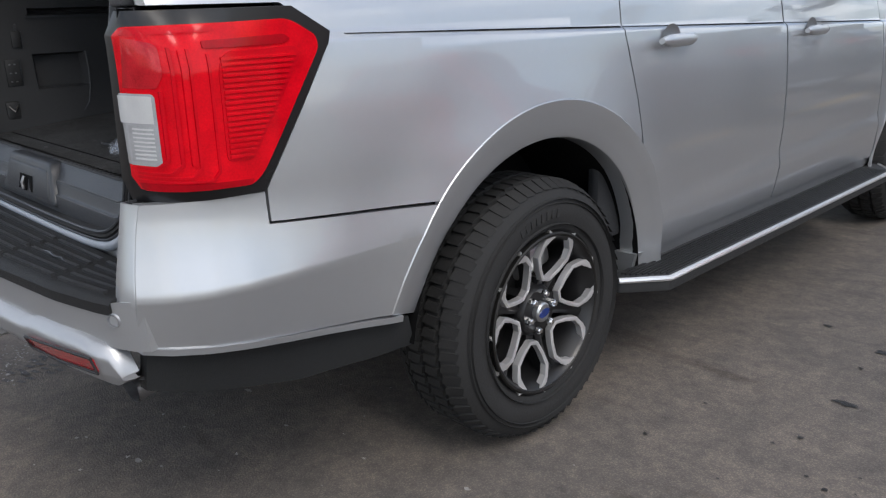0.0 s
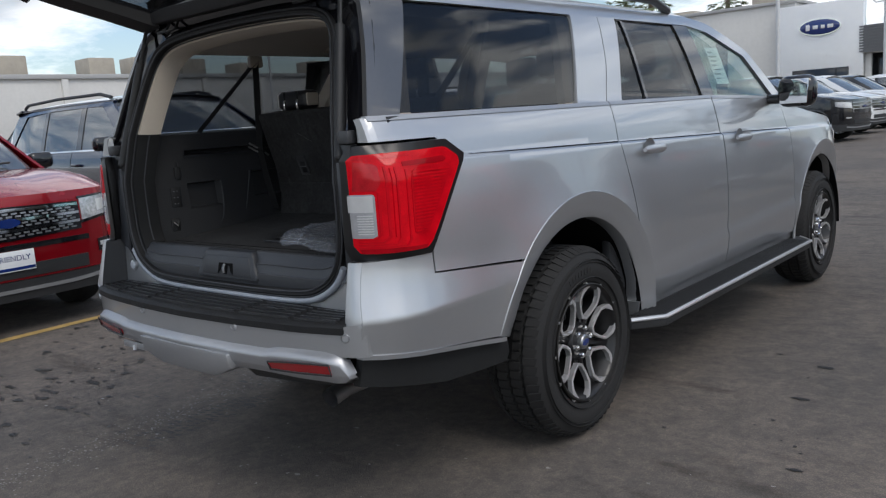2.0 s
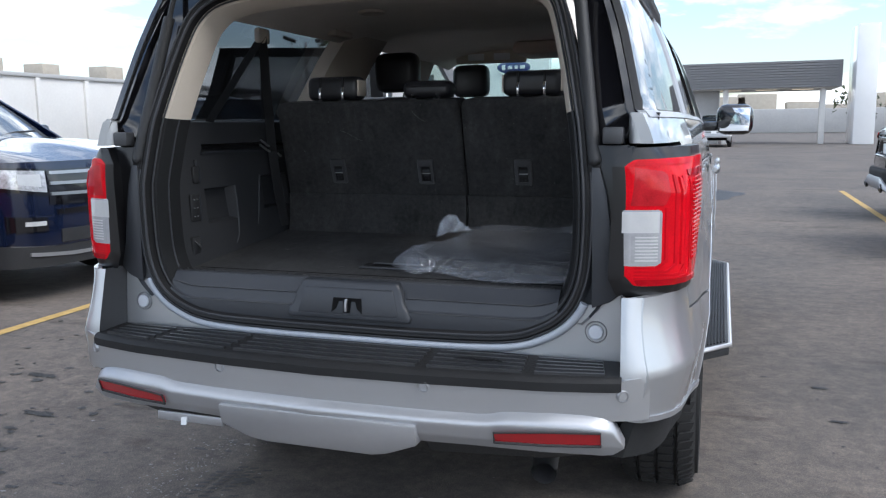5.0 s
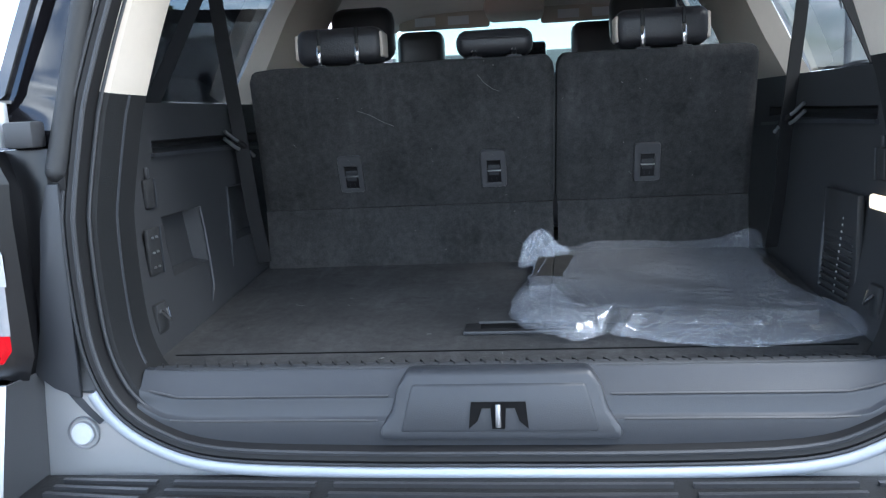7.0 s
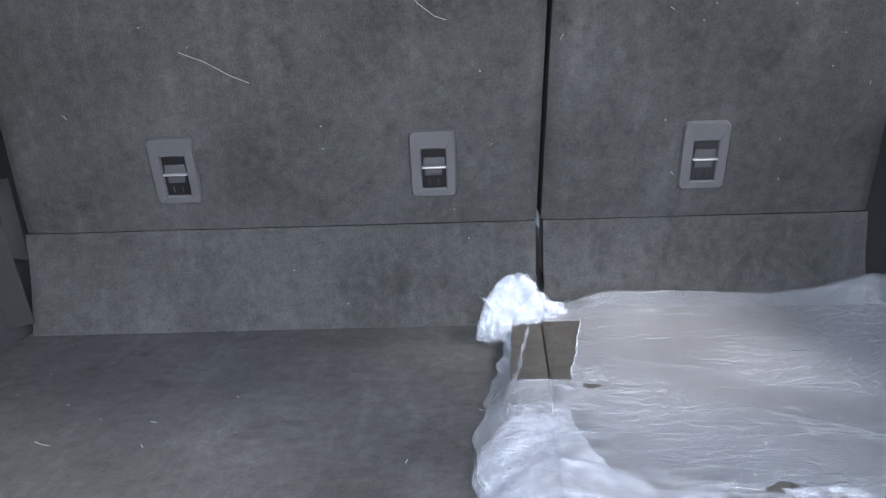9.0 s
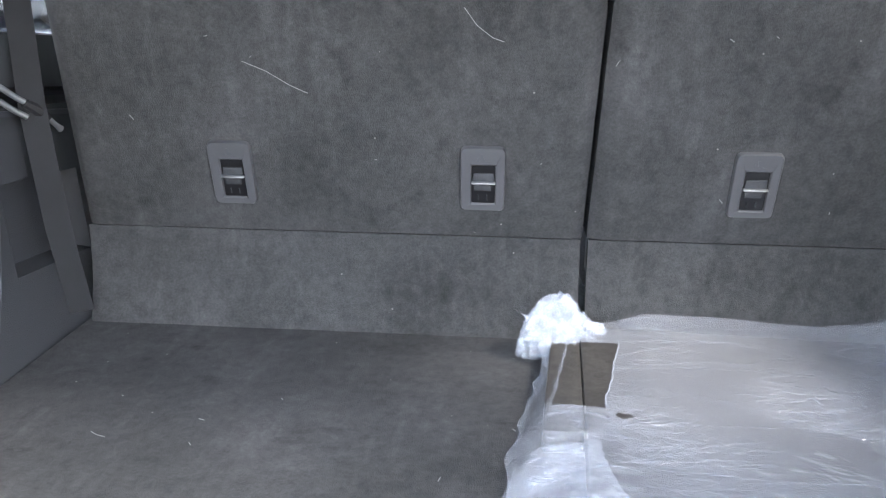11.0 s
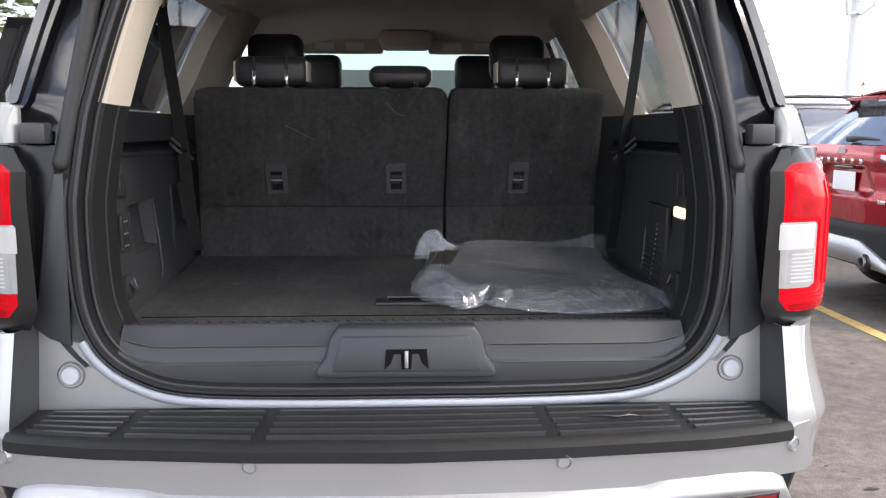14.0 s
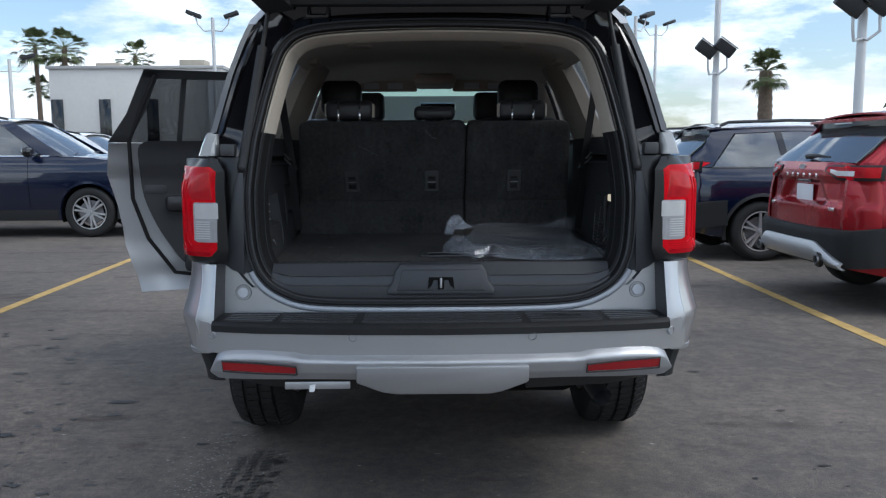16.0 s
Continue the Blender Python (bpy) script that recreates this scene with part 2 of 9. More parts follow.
M = {
    "silver": mat("silver_paint", (0.455, 0.470, 0.492), 0.36, 0.72, 0.015, 3, coat=1.0),
    "satin": mat("satin_silver_plastic", (0.40, 0.41, 0.43), 0.40, 0.65, 0.03, 4, coat=0.2),
    "red": mat("red_paint", (0.30, 0.003, 0.010), 0.26, 0.55, 0.04, 3, coat=0.6),
    "navy": mat("navy_paint", (0.003, 0.008, 0.030), 0.22, 0.2, 0.04, 3, coat=1.0),
    "black": mat("black_paint", (0.008, 0.009, 0.012), 0.22, 0.2, 0.04, 3, coat=1.0),
    "white": mat("white_paint", (0.78, 0.79, 0.80), 0.3, 0.0, 0.02, 3, coat=1.0),
    "gloss_black": mat("gloss_black", (0.007, 0.007, 0.009), 0.10, 0, 0.05, 4, coat=0.6),
    "stop_face": mat("pale_rubber_cap", (0.56, 0.59, 0.64), 0.5, 0, 0.05, 9),
    "sill_paint": mat("sky_toned_silver", (0.36, 0.39, 0.44), 0.6, 0.25, 0.03, 6),
    # Gloss black lightened to grey: the sky's reflection put into the colour.
    "pillar_gloss": mat("sky_greyed_pillar", (0.12, 0.12, 0.122), 0.16, 0.45, 0.05, 4, coat=0.8),
    "rail": mat("rail_grey", (0.060, 0.061, 0.065), 0.45, 0.3, 0.06, 6),
    "plastic": mat("black_plastic", (0.022, 0.023, 0.025), 0.55, 0, 0.1, 9, bump=0.25, bscale=500),
    "trim": mat("charcoal_trim", (0.030, 0.0315, 0.035), 0.60, 0, 0.07, 6, bump=0.3, bscale=600, spec=0.4),
    "inner_trim": mat("black_inner_trim", (0.012, 0.0125, 0.0135), 0.6, 0, 0.08, 6, bump=0.3, bscale=600, spec=0.25),
    "gutter": mat("gutter_paint", (0.040, 0.043, 0.050), 0.45, 0.1, 0.05, 5),
    "trim_grey": mat("slate_trim", (0.046, 0.048, 0.053), 0.42, 0, 0.06, 6, bump=0.2, bscale=600),
    "scuff": mat("slate_sill_plastic", (0.028, 0.031, 0.0375), 0.42, 0, 0.06, 6, bump=0.15, bscale=700),
    "rib": mat("step_rib_plastic", (0.034, 0.035, 0.038), 0.30, 0, 0.14, 9, bump=0.2, bscale=420),
    "pad": mat("step_pad_plastic", (0.016, 0.0163, 0.0172), 0.55, 0, 0.14, 9, bump=0.4, bscale=420, spec=0.25),
    "rubber": mat("tyre_rubber", (0.014, 0.014, 0.0145), 0.78, 0, 0.15, 8, bump=0.3, bscale=120),
    "lamp_black": mat("black_lamp_housing", (0.006, 0.006, 0.007), 0.3, 0, 0.05, 9),
    "webbing": mat("black_belt_webbing", (0.020, 0.0205, 0.022), 0.9, 0, 0.1, 40, bump=0.3, bscale=900, spec=0.15),
    "valance": mat("matt_black_valance", (0.016, 0.017, 0.018), 0.7, 0, 0.15, 9, bump=0.3, bscale=400, spec=0.3),
    "seal": mat("seal_rubber", (0.013, 0.013, 0.014), 0.55, 0, 0.1, 9, spec=0.3),
    "seal_grey": mat("grey_seal_rubber", (0.040, 0.042, 0.047), 0.45, 0, 0.1, 9, spec=0.4),
    "under": mat("underbody", (0.006, 0.006, 0.0065), 0.9, 0, 0.2, 5, spec=0.1),
    "carpet": carpet("cargo_carpet", (0.028, 0.0285, 0.0295), (0.0425, 0.0425, 0.0435)),
    "mat_pile": carpet("floor_mat_pile", (0.026, 0.024, 0.022), (0.042, 0.039, 0.035)),
    "bezel": mat("slate_bezel_plastic", (0.050, 0.051, 0.055), 0.45, 0, 0.05, 30, bump=0.12, bscale=700),
    "headliner": mat("beige_headliner", (0.80, 0.75, 0.68), 0.93, 0, 0.04, 7, bump=0.4, bscale=300, spec=0.2),
    "beige": mat("beige_trim", (0.54, 0.485, 0.415), 0.7, 0, 0.03, 6, bump=0.15, bscale=400),
    "leather": mat("black_leather", (0.020, 0.020, 0.023), 0.38, 0, 0.1, 12, bump=0.25, bscale=260),
    "chrome": mat("chrome", (0.78, 0.79, 0.80), 0.09, 1.0, 0.02, 5),
    "machined": mat("machined_alloy", (0.68, 0.68, 0.69), 0.32, 0.7, 0.03, 9),
    "alloy": mat("silver_alloy", (0.42, 0.43, 0.44), 0.34, 0.9, 0.04, 9),
    "rim_black": mat("black_rim_paint", (0.010, 0.010, 0.011), 0.35, 0, 0.1, 9),
    "disc": mat("brake_disc_steel", (0.035, 0.034, 0.033), 0.5, 0.8, 0.2, 20),
    "steel": mat("steel", (0.30, 0.30, 0.31), 0.42, 0.9, 0.12, 11),
    "lamp_red": mat("red_lens", (0.58, 0.0025, 0.010), 0.05, 0, 0.22, 18, bump=0.03, bscale=22, spec=0.20),
    "lamp_dark": mat("deep_red_lens", (0.34, 0.002, 0.008), 0.08, 0, 0.20, 14, spec=0.20),
    "lamp_pink": mat("clear_red_lens", (0.46, 0.010, 0.018), 0.05, 0.1, 0.3, 22, spec=0.4),
    "lamp_mid": mat("shaded_red_lens", (0.50, 0.0025, 0.010), 0.06, 0, 0.18, 16, spec=0.2),
    "lamp_grey": mat("ridged_clear_lens", (0.42, 0.43, 0.45), 0.15, 0.3, 0.15, 40, coat=0.6),
    "lamp_white": mat("reversing_lens", (0.60, 0.61, 0.62), 0.12, 0.25, 0.06, 30, coat=0.6),
    "reflector": mat("red_reflector", (0.34, 0.004, 0.010), 0.25, 0, 0.1, 60, coat=1.0),
    "badge": mat("blue_badge", (0.010, 0.030, 0.16), 0.2, 0.1, 0.04, 9, coat=1.0),
    "yellow": mat("yellow_line", (0.50, 0.33, 0.10), 0.85, 0, 0.35, 9, bump=0.6, bscale=170, second=(0.44, 0.30, 0.11)),
    "wall": mat("white_wall", (0.62, 0.61, 0.59), 0.85, 0, 0.06, 0.3, bump=0.2, bscale=20),
    "wall_grey": mat("grey_wall", (0.40, 0.40, 0.40), 0.85, 0, 0.08, 0.3, bump=0.2, bscale=20),
    "fascia": mat("grey_metal_fascia", (0.20, 0.20, 0.21), 0.45, 0.5, 0.06, 0.5),
    "dark_glass": mat("dark_building_glass", (0.012, 0.014, 0.017), 0.08, 0, 0.1, 1, spec=0.7),
    "unit": mat("rooftop_unit_metal", (0.40, 0.36, 0.30), 0.7, 0.1, 0.12, 2),
    "pole": mat("painted_pole", (0.60, 0.61, 0.62), 0.5, 0.1, 0.06, 3),
    "bark": mat("palm_bark", (0.13, 0.10, 0.075), 0.95, 0, 0.35, 6, bump=1.0, bscale=30),
    "frond": mat("palm_leaf", (0.055, 0.085, 0.030), 0.6, 0, 0.3, 3, second=(0.10, 0.12, 0.045)),
    "leaf": mat("far_foliage", (0.05, 0.065, 0.03), 0.8, 0, 0.3, 3),
    "water": mat("puddle_water", (0.02, 0.02, 0.02), 0.03, 0, 0.05, 2, spec=0.9),
    "white_mark": mat("white_print", (0.75, 0.76, 0.78), 0.6, 0, 0.02, 9),
    "lamp_glow": mat("lamp_glow", (0.9, 0.85, 0.75), 0.4, 0, 0.02, 9, glow=(1.0, 0.80, 0.55, 0.35)),
    "lint": mat("grey_lint", (0.15, 0.15, 0.15), 0.9, 0, 0.1, 9),
    "paper": mat("white_paper", (0.72, 0.74, 0.76), 0.8, 0, 0.04, 9),
    "green": mat("green_sticker", (0.02, 0.42, 0.20), 0.4, 0, 0.05, 9),
    "headlamp": mat("headlamp_lens", (0.50, 0.51, 0.53), 0.15, 0.4, 0.45, 40, coat=1.0),
    # Windscreen haze: a pale tone standing in for clouds mirrored in the pane.
    "glass": pane("tinted_glass", (0.55, 0.60, 0.58), 0.95, 2.8, 0.13),
    "glass_clear": pane("clear_glass", (0.74, 0.83, 0.80)),
    "glass_dark": pane("dark_glass", (0.36, 0.37, 0.38)),
    # Haze here is dust film plus a pale tone for mirrored clouds.
    "glass_car": pane("car_glass", (0.36, 0.40, 0.40), 0.95, 2.3, 0.07),
    "film": pane("plastic_film", (0.95, 0.965, 0.98), 0.95, 1.6, 0.105, True),
    "film_white": pane("whitened_film", (0.95, 0.965, 0.98), 0.95, 1.6, 0.30),
}
M["asphalt"] = asphalt()


# ---- builders ----
def interp(x, table):
    for (a, va), (b, vb) in zip(table, table[1:]):
        if x <= b:
            return va + (vb - va) * max(0.0, (x - a)) / (b - a)
    return table[-1][1]


def link(name, bm, material, parent=None, label="", angle=38, smooth=True):
    bmesh.ops.remove_doubles(bm, verts=bm.verts, dist=0.00005)
    me = bpy.data.meshes.new(name)
    bm.to_mesh(me)
    bm.free()
    mats = material if isinstance(material, (list, tuple)) else [material]
    for m in mats:
        me.materials.append(M[m] if isinstance(m, str) else m)
    if smooth:
        me.polygons.foreach_set("use_smooth", [True] * len(me.polygons))
        me.set_sharp_from_angle(angle=radians(angle))
    ob = new(name, me)
    ob.parent = parent
    if label:
        ob["label"] = label
    return ob


part = link


def thing(name, label, category, group="", m=None, kind=""):
    ob = new(name)
    ob.empty_display_size = 0.1
    ob.matrix_basis = m or Matrix()
    return tagged(ob, label, category, group, kind)


def again(name, ob, parent, m, label=""):
    """One more piece on the same mesh."""
    o = new(name, ob.data)
    o.parent, o.matrix_basis = parent, m
    if label:
        o["label"] = label
    return o


def box(bm, c, s, bevel=0.0, m=None, seg=2):
    mm = (m or Matrix()) @ Matrix.Translation(c) @ Matrix.Diagonal((*s, 1))
    vs = bmesh.ops.create_cube(bm, size=1, matrix=mm)["verts"]
    if bevel:
        es = list({e for v in vs for e in v.link_edges})
        bmesh.ops.bevel(bm, geom=es, offset=bevel, segments=seg, affect="EDGES", profile=0.5, clamp_overlap=True)
    return bm


def boxbm(c, s, bevel=0.0, m=None, seg=2):
    return box(bmesh.new(), c, s, bevel, m, seg)


def prism(bm, pts, a, b, axis="y", bevel=0.0):
    """A polygon drawn out from a to b along an axis; pts are the other two coordinates in order."""
    def at(p, q):
        return {"x": (q, p[0], p[1]), "y": (p[0], q, p[1]), "z": (p[0], p[1], q)}[axis]
    lo, hi = [bm.verts.new(at(p, a)) for p in pts], [bm.verts.new(at(p, b)) for p in pts]
    fs = [bm.faces.new(lo), bm.faces.new(hi[::-1])]
    n = len(pts)
    for i in range(n):
        fs.append(bm.faces.new((lo[i], hi[i], hi[(i + 1) % n], lo[(i + 1) % n])))
    bmesh.ops.recalc_face_normals(bm, faces=fs)
    if bevel:
        es = list({e for f in fs for e in f.edges})
        bmesh.ops.bevel(bm, geom=es, offset=bevel, segments=2, affect="EDGES", profile=0.5, clamp_overlap=True)
    return bm


def loft(bm, rings, closed=True, caps=True):
    rows = [[bm.verts.new(p) for p in r] for r in rings]
    fs, n = [], len(rows[0])
    for a, b in zip(rows, rows[1:]):
        for i in range(n if closed else n - 1):
            j = (i + 1) % n
            fs.append(bm.faces.new((a[i], a[j], b[j], b[i])))
    if caps and closed:
        fs += [bm.faces.new(rows[0][::-1]), bm.faces.new(rows[-1])]
    bmesh.ops.recalc_face_normals(bm, faces=fs)
    return bm


def tube(bm, pts, r, n=10, caps=True):
    pts = [Vector(p) for p in pts]
    rings, up = [], None
    for i, p in enumerate(pts):
        d = (pts[min(i + 1, len(pts) - 1)] - pts[max(i - 1, 0)]).normalized()
        if up is None:
            up = d.orthogonal().normalized()
        up = (up - d * up.dot(d)).normalized()
        w = d.cross(up)
        k = r[i] if isinstance(r, (list, tuple)) else r
        rings.append([p + (up * math.cos(2 * math.pi * j / n) + w * math.sin(2 * math.pi * j / n)) * k for j in range(n)])
    return loft(bm, rings, True, caps)


def strap(bm, pts, across, w, t):
    """A flat band along pts, w wide in the direction across, t thick."""
    pts, across = [Vector(p) for p in pts], Vector(across).normalized()
    rings = []
    for i, p in enumerate(pts):
        d = (pts[min(i + 1, len(pts) - 1)] - pts[max(i - 1, 0)]).normalized()
        a = (across - d * across.dot(d)).normalized()
        nrm = d.cross(a)
        rings.append([p + a * w / 2 + nrm * t / 2, p - a * w / 2 + nrm * t / 2, p - a * w / 2 - nrm * t / 2, p + a * w / 2 - nrm * t / 2])
    return loft(bm, rings)


def lathe(bm, prof, n=48, m=None, close=True):
    """prof: (radius, along x). Turned round the x axis."""
    m = m or Matrix()
    rings = []
    for k in range(n):
        a = 2 * math.pi * k / n
        rings.append([m @ Vector((x, r * math.cos(a), r * math.sin(a))) for r, x in prof])
    rows = [[bm.verts.new(p) for p in r] for r in rings]
    fs, q = [], len(prof)
    for i in range(n):
        a, b = rows[i], rows[(i + 1) % n]
        for j in range(q if close else q - 1):
            l = (j + 1) % q
            fs.append(bm.faces.new((a[j], a[l], b[l], b[j])))
    bmesh.ops.recalc_face_normals(bm, faces=fs)
    return bm


def sheet(bm, f, nu, nv, thick=None):
    """A surface f(u, v), u and v from 0 to 1; thick moves a second skin by that vector."""
    rows = [[bm.verts.new(f(i / nu, j / nv)) for j in range(nv + 1)] for i in range(nu + 1)]
    fs = []
    for i in range(nu):
        for j in range(nv):
            fs.append(bm.faces.new((rows[i][j], rows[i + 1][j], rows[i + 1][j + 1], rows[i][j + 1])))
    if thick is not None:
        r = bmesh.ops.extrude_face_region(bm, geom=fs, use_keep_orig=True)
        bmesh.ops.translate(bm, verts=[v for v in r["geom"] if isinstance(v, bmesh.types.BMVert)], vec=thick)
        bmesh.ops.recalc_face_normals(bm, faces=bm.faces[:])
    return bm


def round_poly(pts, r, n=4):
    """Rounds the corners of a polygon in two coordinates; r may be one number or one a corner."""
    out, k = [], len(pts)
    for i, p in enumerate(pts):
        ri = r[i] if isinstance(r, (list, tuple)) else r
        p, a, b = Vector(p), Vector(pts[i - 1]), Vector(pts[(i + 1) % k])
        if ri <= 0:
            out.append(tuple(p))
            continue
        d1, d2 = a - p, b - p
        l = min(ri, d1.length * 0.45, d2.length * 0.45)
        p1, p2 = p + d1.normalized() * l, p + d2.normalized() * l
        for j in range(n + 1):
            t = j / n
            out.append(tuple(p1 * (1 - t) ** 2 + p * 2 * t * (1 - t) + p2 * t * t))
    return out


def cut_poly(pts, step_u, step_v):
    """A flat polygon in (u, v), cut into a grid, as a bmesh at (0, u, v)."""
    bm = bmesh.new()
    bm.faces.new([bm.verts.new((0, p[0], p[1])) for p in pts])
    us, vs = [p[0] for p in pts], [p[1] for p in pts]
    for k, (lo, hi, st) in enumerate(((min(us), max(us), step_u), (min(vs), max(vs), step_v))):
        q = math.floor(lo / st) * st + st
        while q < hi - 1e-6:
            bmesh.ops.bisect_plane(bm, geom=bm.verts[:] + bm.edges[:] + bm.faces[:], plane_co=(0, q, q), plane_no=(0, 1, 0) if k == 0 else (0, 0, 1), dist=1e-5)
            q += st
    return bm


def panel(pts, fx, side=1, thick=0.02, su=0.06, sv=0.04, lift=0.0, cuts=()):
    """A body panel: a polygon in (y, z) laid on the surface x = side * fx(y, z), with thickness inwards."""
    bm = cut_poly(pts, su, sv)
    for y0, z0, slope in cuts:
        bmesh.ops.bisect_plane(bm, geom=bm.verts[:] + bm.edges[:] + bm.faces[:], plane_co=(0, y0, z0), plane_no=(0, -slope, 1), dist=1e-5)
    bmesh.ops.triangulate(bm, faces=[f for f in bm.faces if len(f.verts) > 4])
    for v in bm.verts:
        v.co.x = side * (fx(v.co.y, v.co.z) + lift)
    r = bmesh.ops.extrude_face_region(bm, geom=bm.faces[:], use_keep_orig=True)
    bmesh.ops.translate(bm, verts=[v for v in r["geom"] if isinstance(v, bmesh.types.BMVert)], vec=(-side * thick, 0, 0))
    bmesh.ops.recalc_face_normals(bm, faces=bm.faces[:])
    return bm


def arc(cy, cz, r, a0, a1, n=24):
    return [(cy + r * math.cos(radians(a0 + (a1 - a0) * i / n)), cz + r * math.sin(radians(a0 + (a1 - a0) * i / n))) for i in range(n + 1)]


def letters(text, size, depth, material, parent, m, name="lettering", label="", squash=1.0, shear=0.0):
    cu = bpy.data.curves.new(name, "FONT")
    cu.body, cu.size, cu.extrude, cu.align_x, cu.align_y, cu.shear = text, size, depth, "CENTER", "CENTER", shear
    tmp = bpy.data.objects.new(name, cu)
    scene.collection.objects.link(tmp)
    dg = bpy.context.evaluated_depsgraph_get()
    me = bpy.data.meshes.new_from_object(tmp.evaluated_get(dg))
    bpy.data.objects.remove(tmp)
    me.transform(Matrix.Diagonal((squash, 1, 1, 1)))
    me.materials.clear()
    me.materials.append(M[material])
    ob = new(name, me)
    ob.parent, ob.matrix_basis = parent, m
    if label:
        ob["label"] = label
    return ob


# ---- ground ----
def build_ground():
    bm = bmesh.new()
    for x0, x1, y0, y1 in ((-2500, 2500, -2500, 2500),):
        bm.faces.new([bm.verts.new(p) for p in ((x0, y0, 0), (x1, y0, 0), (x1, y1, 0), (x0, y1, 0))])
    tagged(link("ground", bm, "asphalt", smooth=False), "dark grey weathered asphalt of a car lot", "ground", kind="structure")


build_ground()


def line_on_ground(name, a, b, w, material, label):
    a, b = Vector((*a, 0)), Vector((*b, 0))
    d = (b - a).normalized()
    s = Vector((-d.y, d.x, 0)) * w / 2
    bm = bmesh.new()
    n = max(2, int((b - a).length / 0.15))
    rows = []
    for i in range(n + 1):
        p = a.lerp(b, i / n)
        j = 0.006 * noise.noise(p * 4)
        rows.append([p + s * (1 + j / 0.05) + Vector((0, 0, 0.004)), p - s * (1 + j / 0.04) + Vector((0, 0, 0.004))])
    loft(bm, rows, False)
    tagged(link(name, bm, material, smooth=False), label, "road marking", kind="structure")


line_on_ground("parking_line_west", (-3.35, -6), (-4.1, 16), 0.10, "yellow", "worn yellow painted parking line on asphalt")
line_on_ground("parking_line_east", (2.98, -4), (3.30, 16), 0.10, "yellow", "worn yellow painted parking line on asphalt")

# ---- the silver SUV: shape ----
PROF = [(0.28, 0.86), (0.42, 0.900), (0.52, 0.925), (0.62, 0.940), (0.78, 0.952), (0.95, 0.952), (1.08, 0.946), (1.17, 0.938), (1.212, 0.932), (1.228, 0.916),
        (1.30, 0.902), (1.36, 0.884), (1.385, 0.872), (1.40, 0.858), (1.50, 0.826), (1.62, 0.786), (1.74, 0.738), (1.80, 0.705), (1.85, 0.655), (1.90, 0.56)]
TAPER = [(0.0, 0.64), (0.03, 0.745), (0.083, 0.832), (0.15, 0.895), (0.22, 0.932), (0.30, 0.953), (0.40, 0.969), (0.55, 0.985), (0.80, 1.0), (4.55, 1.0), (4.9, 0.985), (5.2, 0.92), (5.4, 0.80), (5.55, 0.62)]


SHELF = 0.757


def crease(y):
    return 0.025 - 0.028 * (y - 0.57)


def body_x(y, z):
    k = max(0.0, min(1.0, (z - 0.7) / 0.4)) * max(0.0, min(1.0, (1.40 - z) / 0.12))
    zc = SHELF + 0.03 * (y - 0.1)
    flare = 0.038 * (max(0.0, 1 - (z - zc) / 0.17) ** 1.6 if z > zc else max(0.0, 1 - (zc - z) / 0.22)) * max(0.0, min(1.0, (0.85 - y) / 0.55))
    x = interp(z - crease(y) * k, PROF) * interp(y, TAPER) + flare
    # the panel sweeps out to the wheel arches
    for hub in (1.275, 4.618):
        r = math.hypot(y - hub, z - 0.404)
        x += 0.017 * min(1.0, max(0.0, 1 - (r - 0.632) / 0.20)) ** 2
    # lower door: steps out under a rising crease
    if 1.6 < y < 4.1:
        x += 0.013 * min(1.0, max(0.0, (0.625 + 0.035 * (y - 1.7) - z) / 0.05)) * min(1.0, (y - 1.6) / 0.4)
    return x


HUB_R, HUB_F, HUB_Z = 1.275, 4.618, 0.404
suv = thing("silver_suv", "silver metallic full-size SUV with its tailgate raised", "car")
CREASE = [(0.57, 1.212 + 0.025, -0.028), (0.57, 1.228 + 0.025, -0.028), (0.57, 1.224 + 0.025, -0.028), (0.57, 1.216 + 0.025, -0.028)]
SIDES = ((1, "right"), (-1, "left"))


def seam(z):
    """The rear door's rear edge."""
    return interp(z, [(0.45, 1.80), (0.78, 1.735), (1.0, 1.70), (1.2, 1.645), (1.38, 1.66), (1.56, 1.77), (1.79, 1.87)])


def arch_cut(c, r, lo, hi, n=26):
    """Points on a wheel opening from the angle lo to hi."""
    return arc(c, HUB_Z, r, lo, hi, n)


def flank_x(y, z):
    return body_x(y - 0.020 * max(0.0, min(1.0, (z - 0.76) / 0.18)) * max(0.0, min(1.0, (0.40 - y) / 0.2)), z)


def flank_edge(z):
    """The rear edge of the bumper flank above the step pad."""
    return interp(z, [(0.757, 0.100), (0.80, 0.108), (0.945, 0.140)])


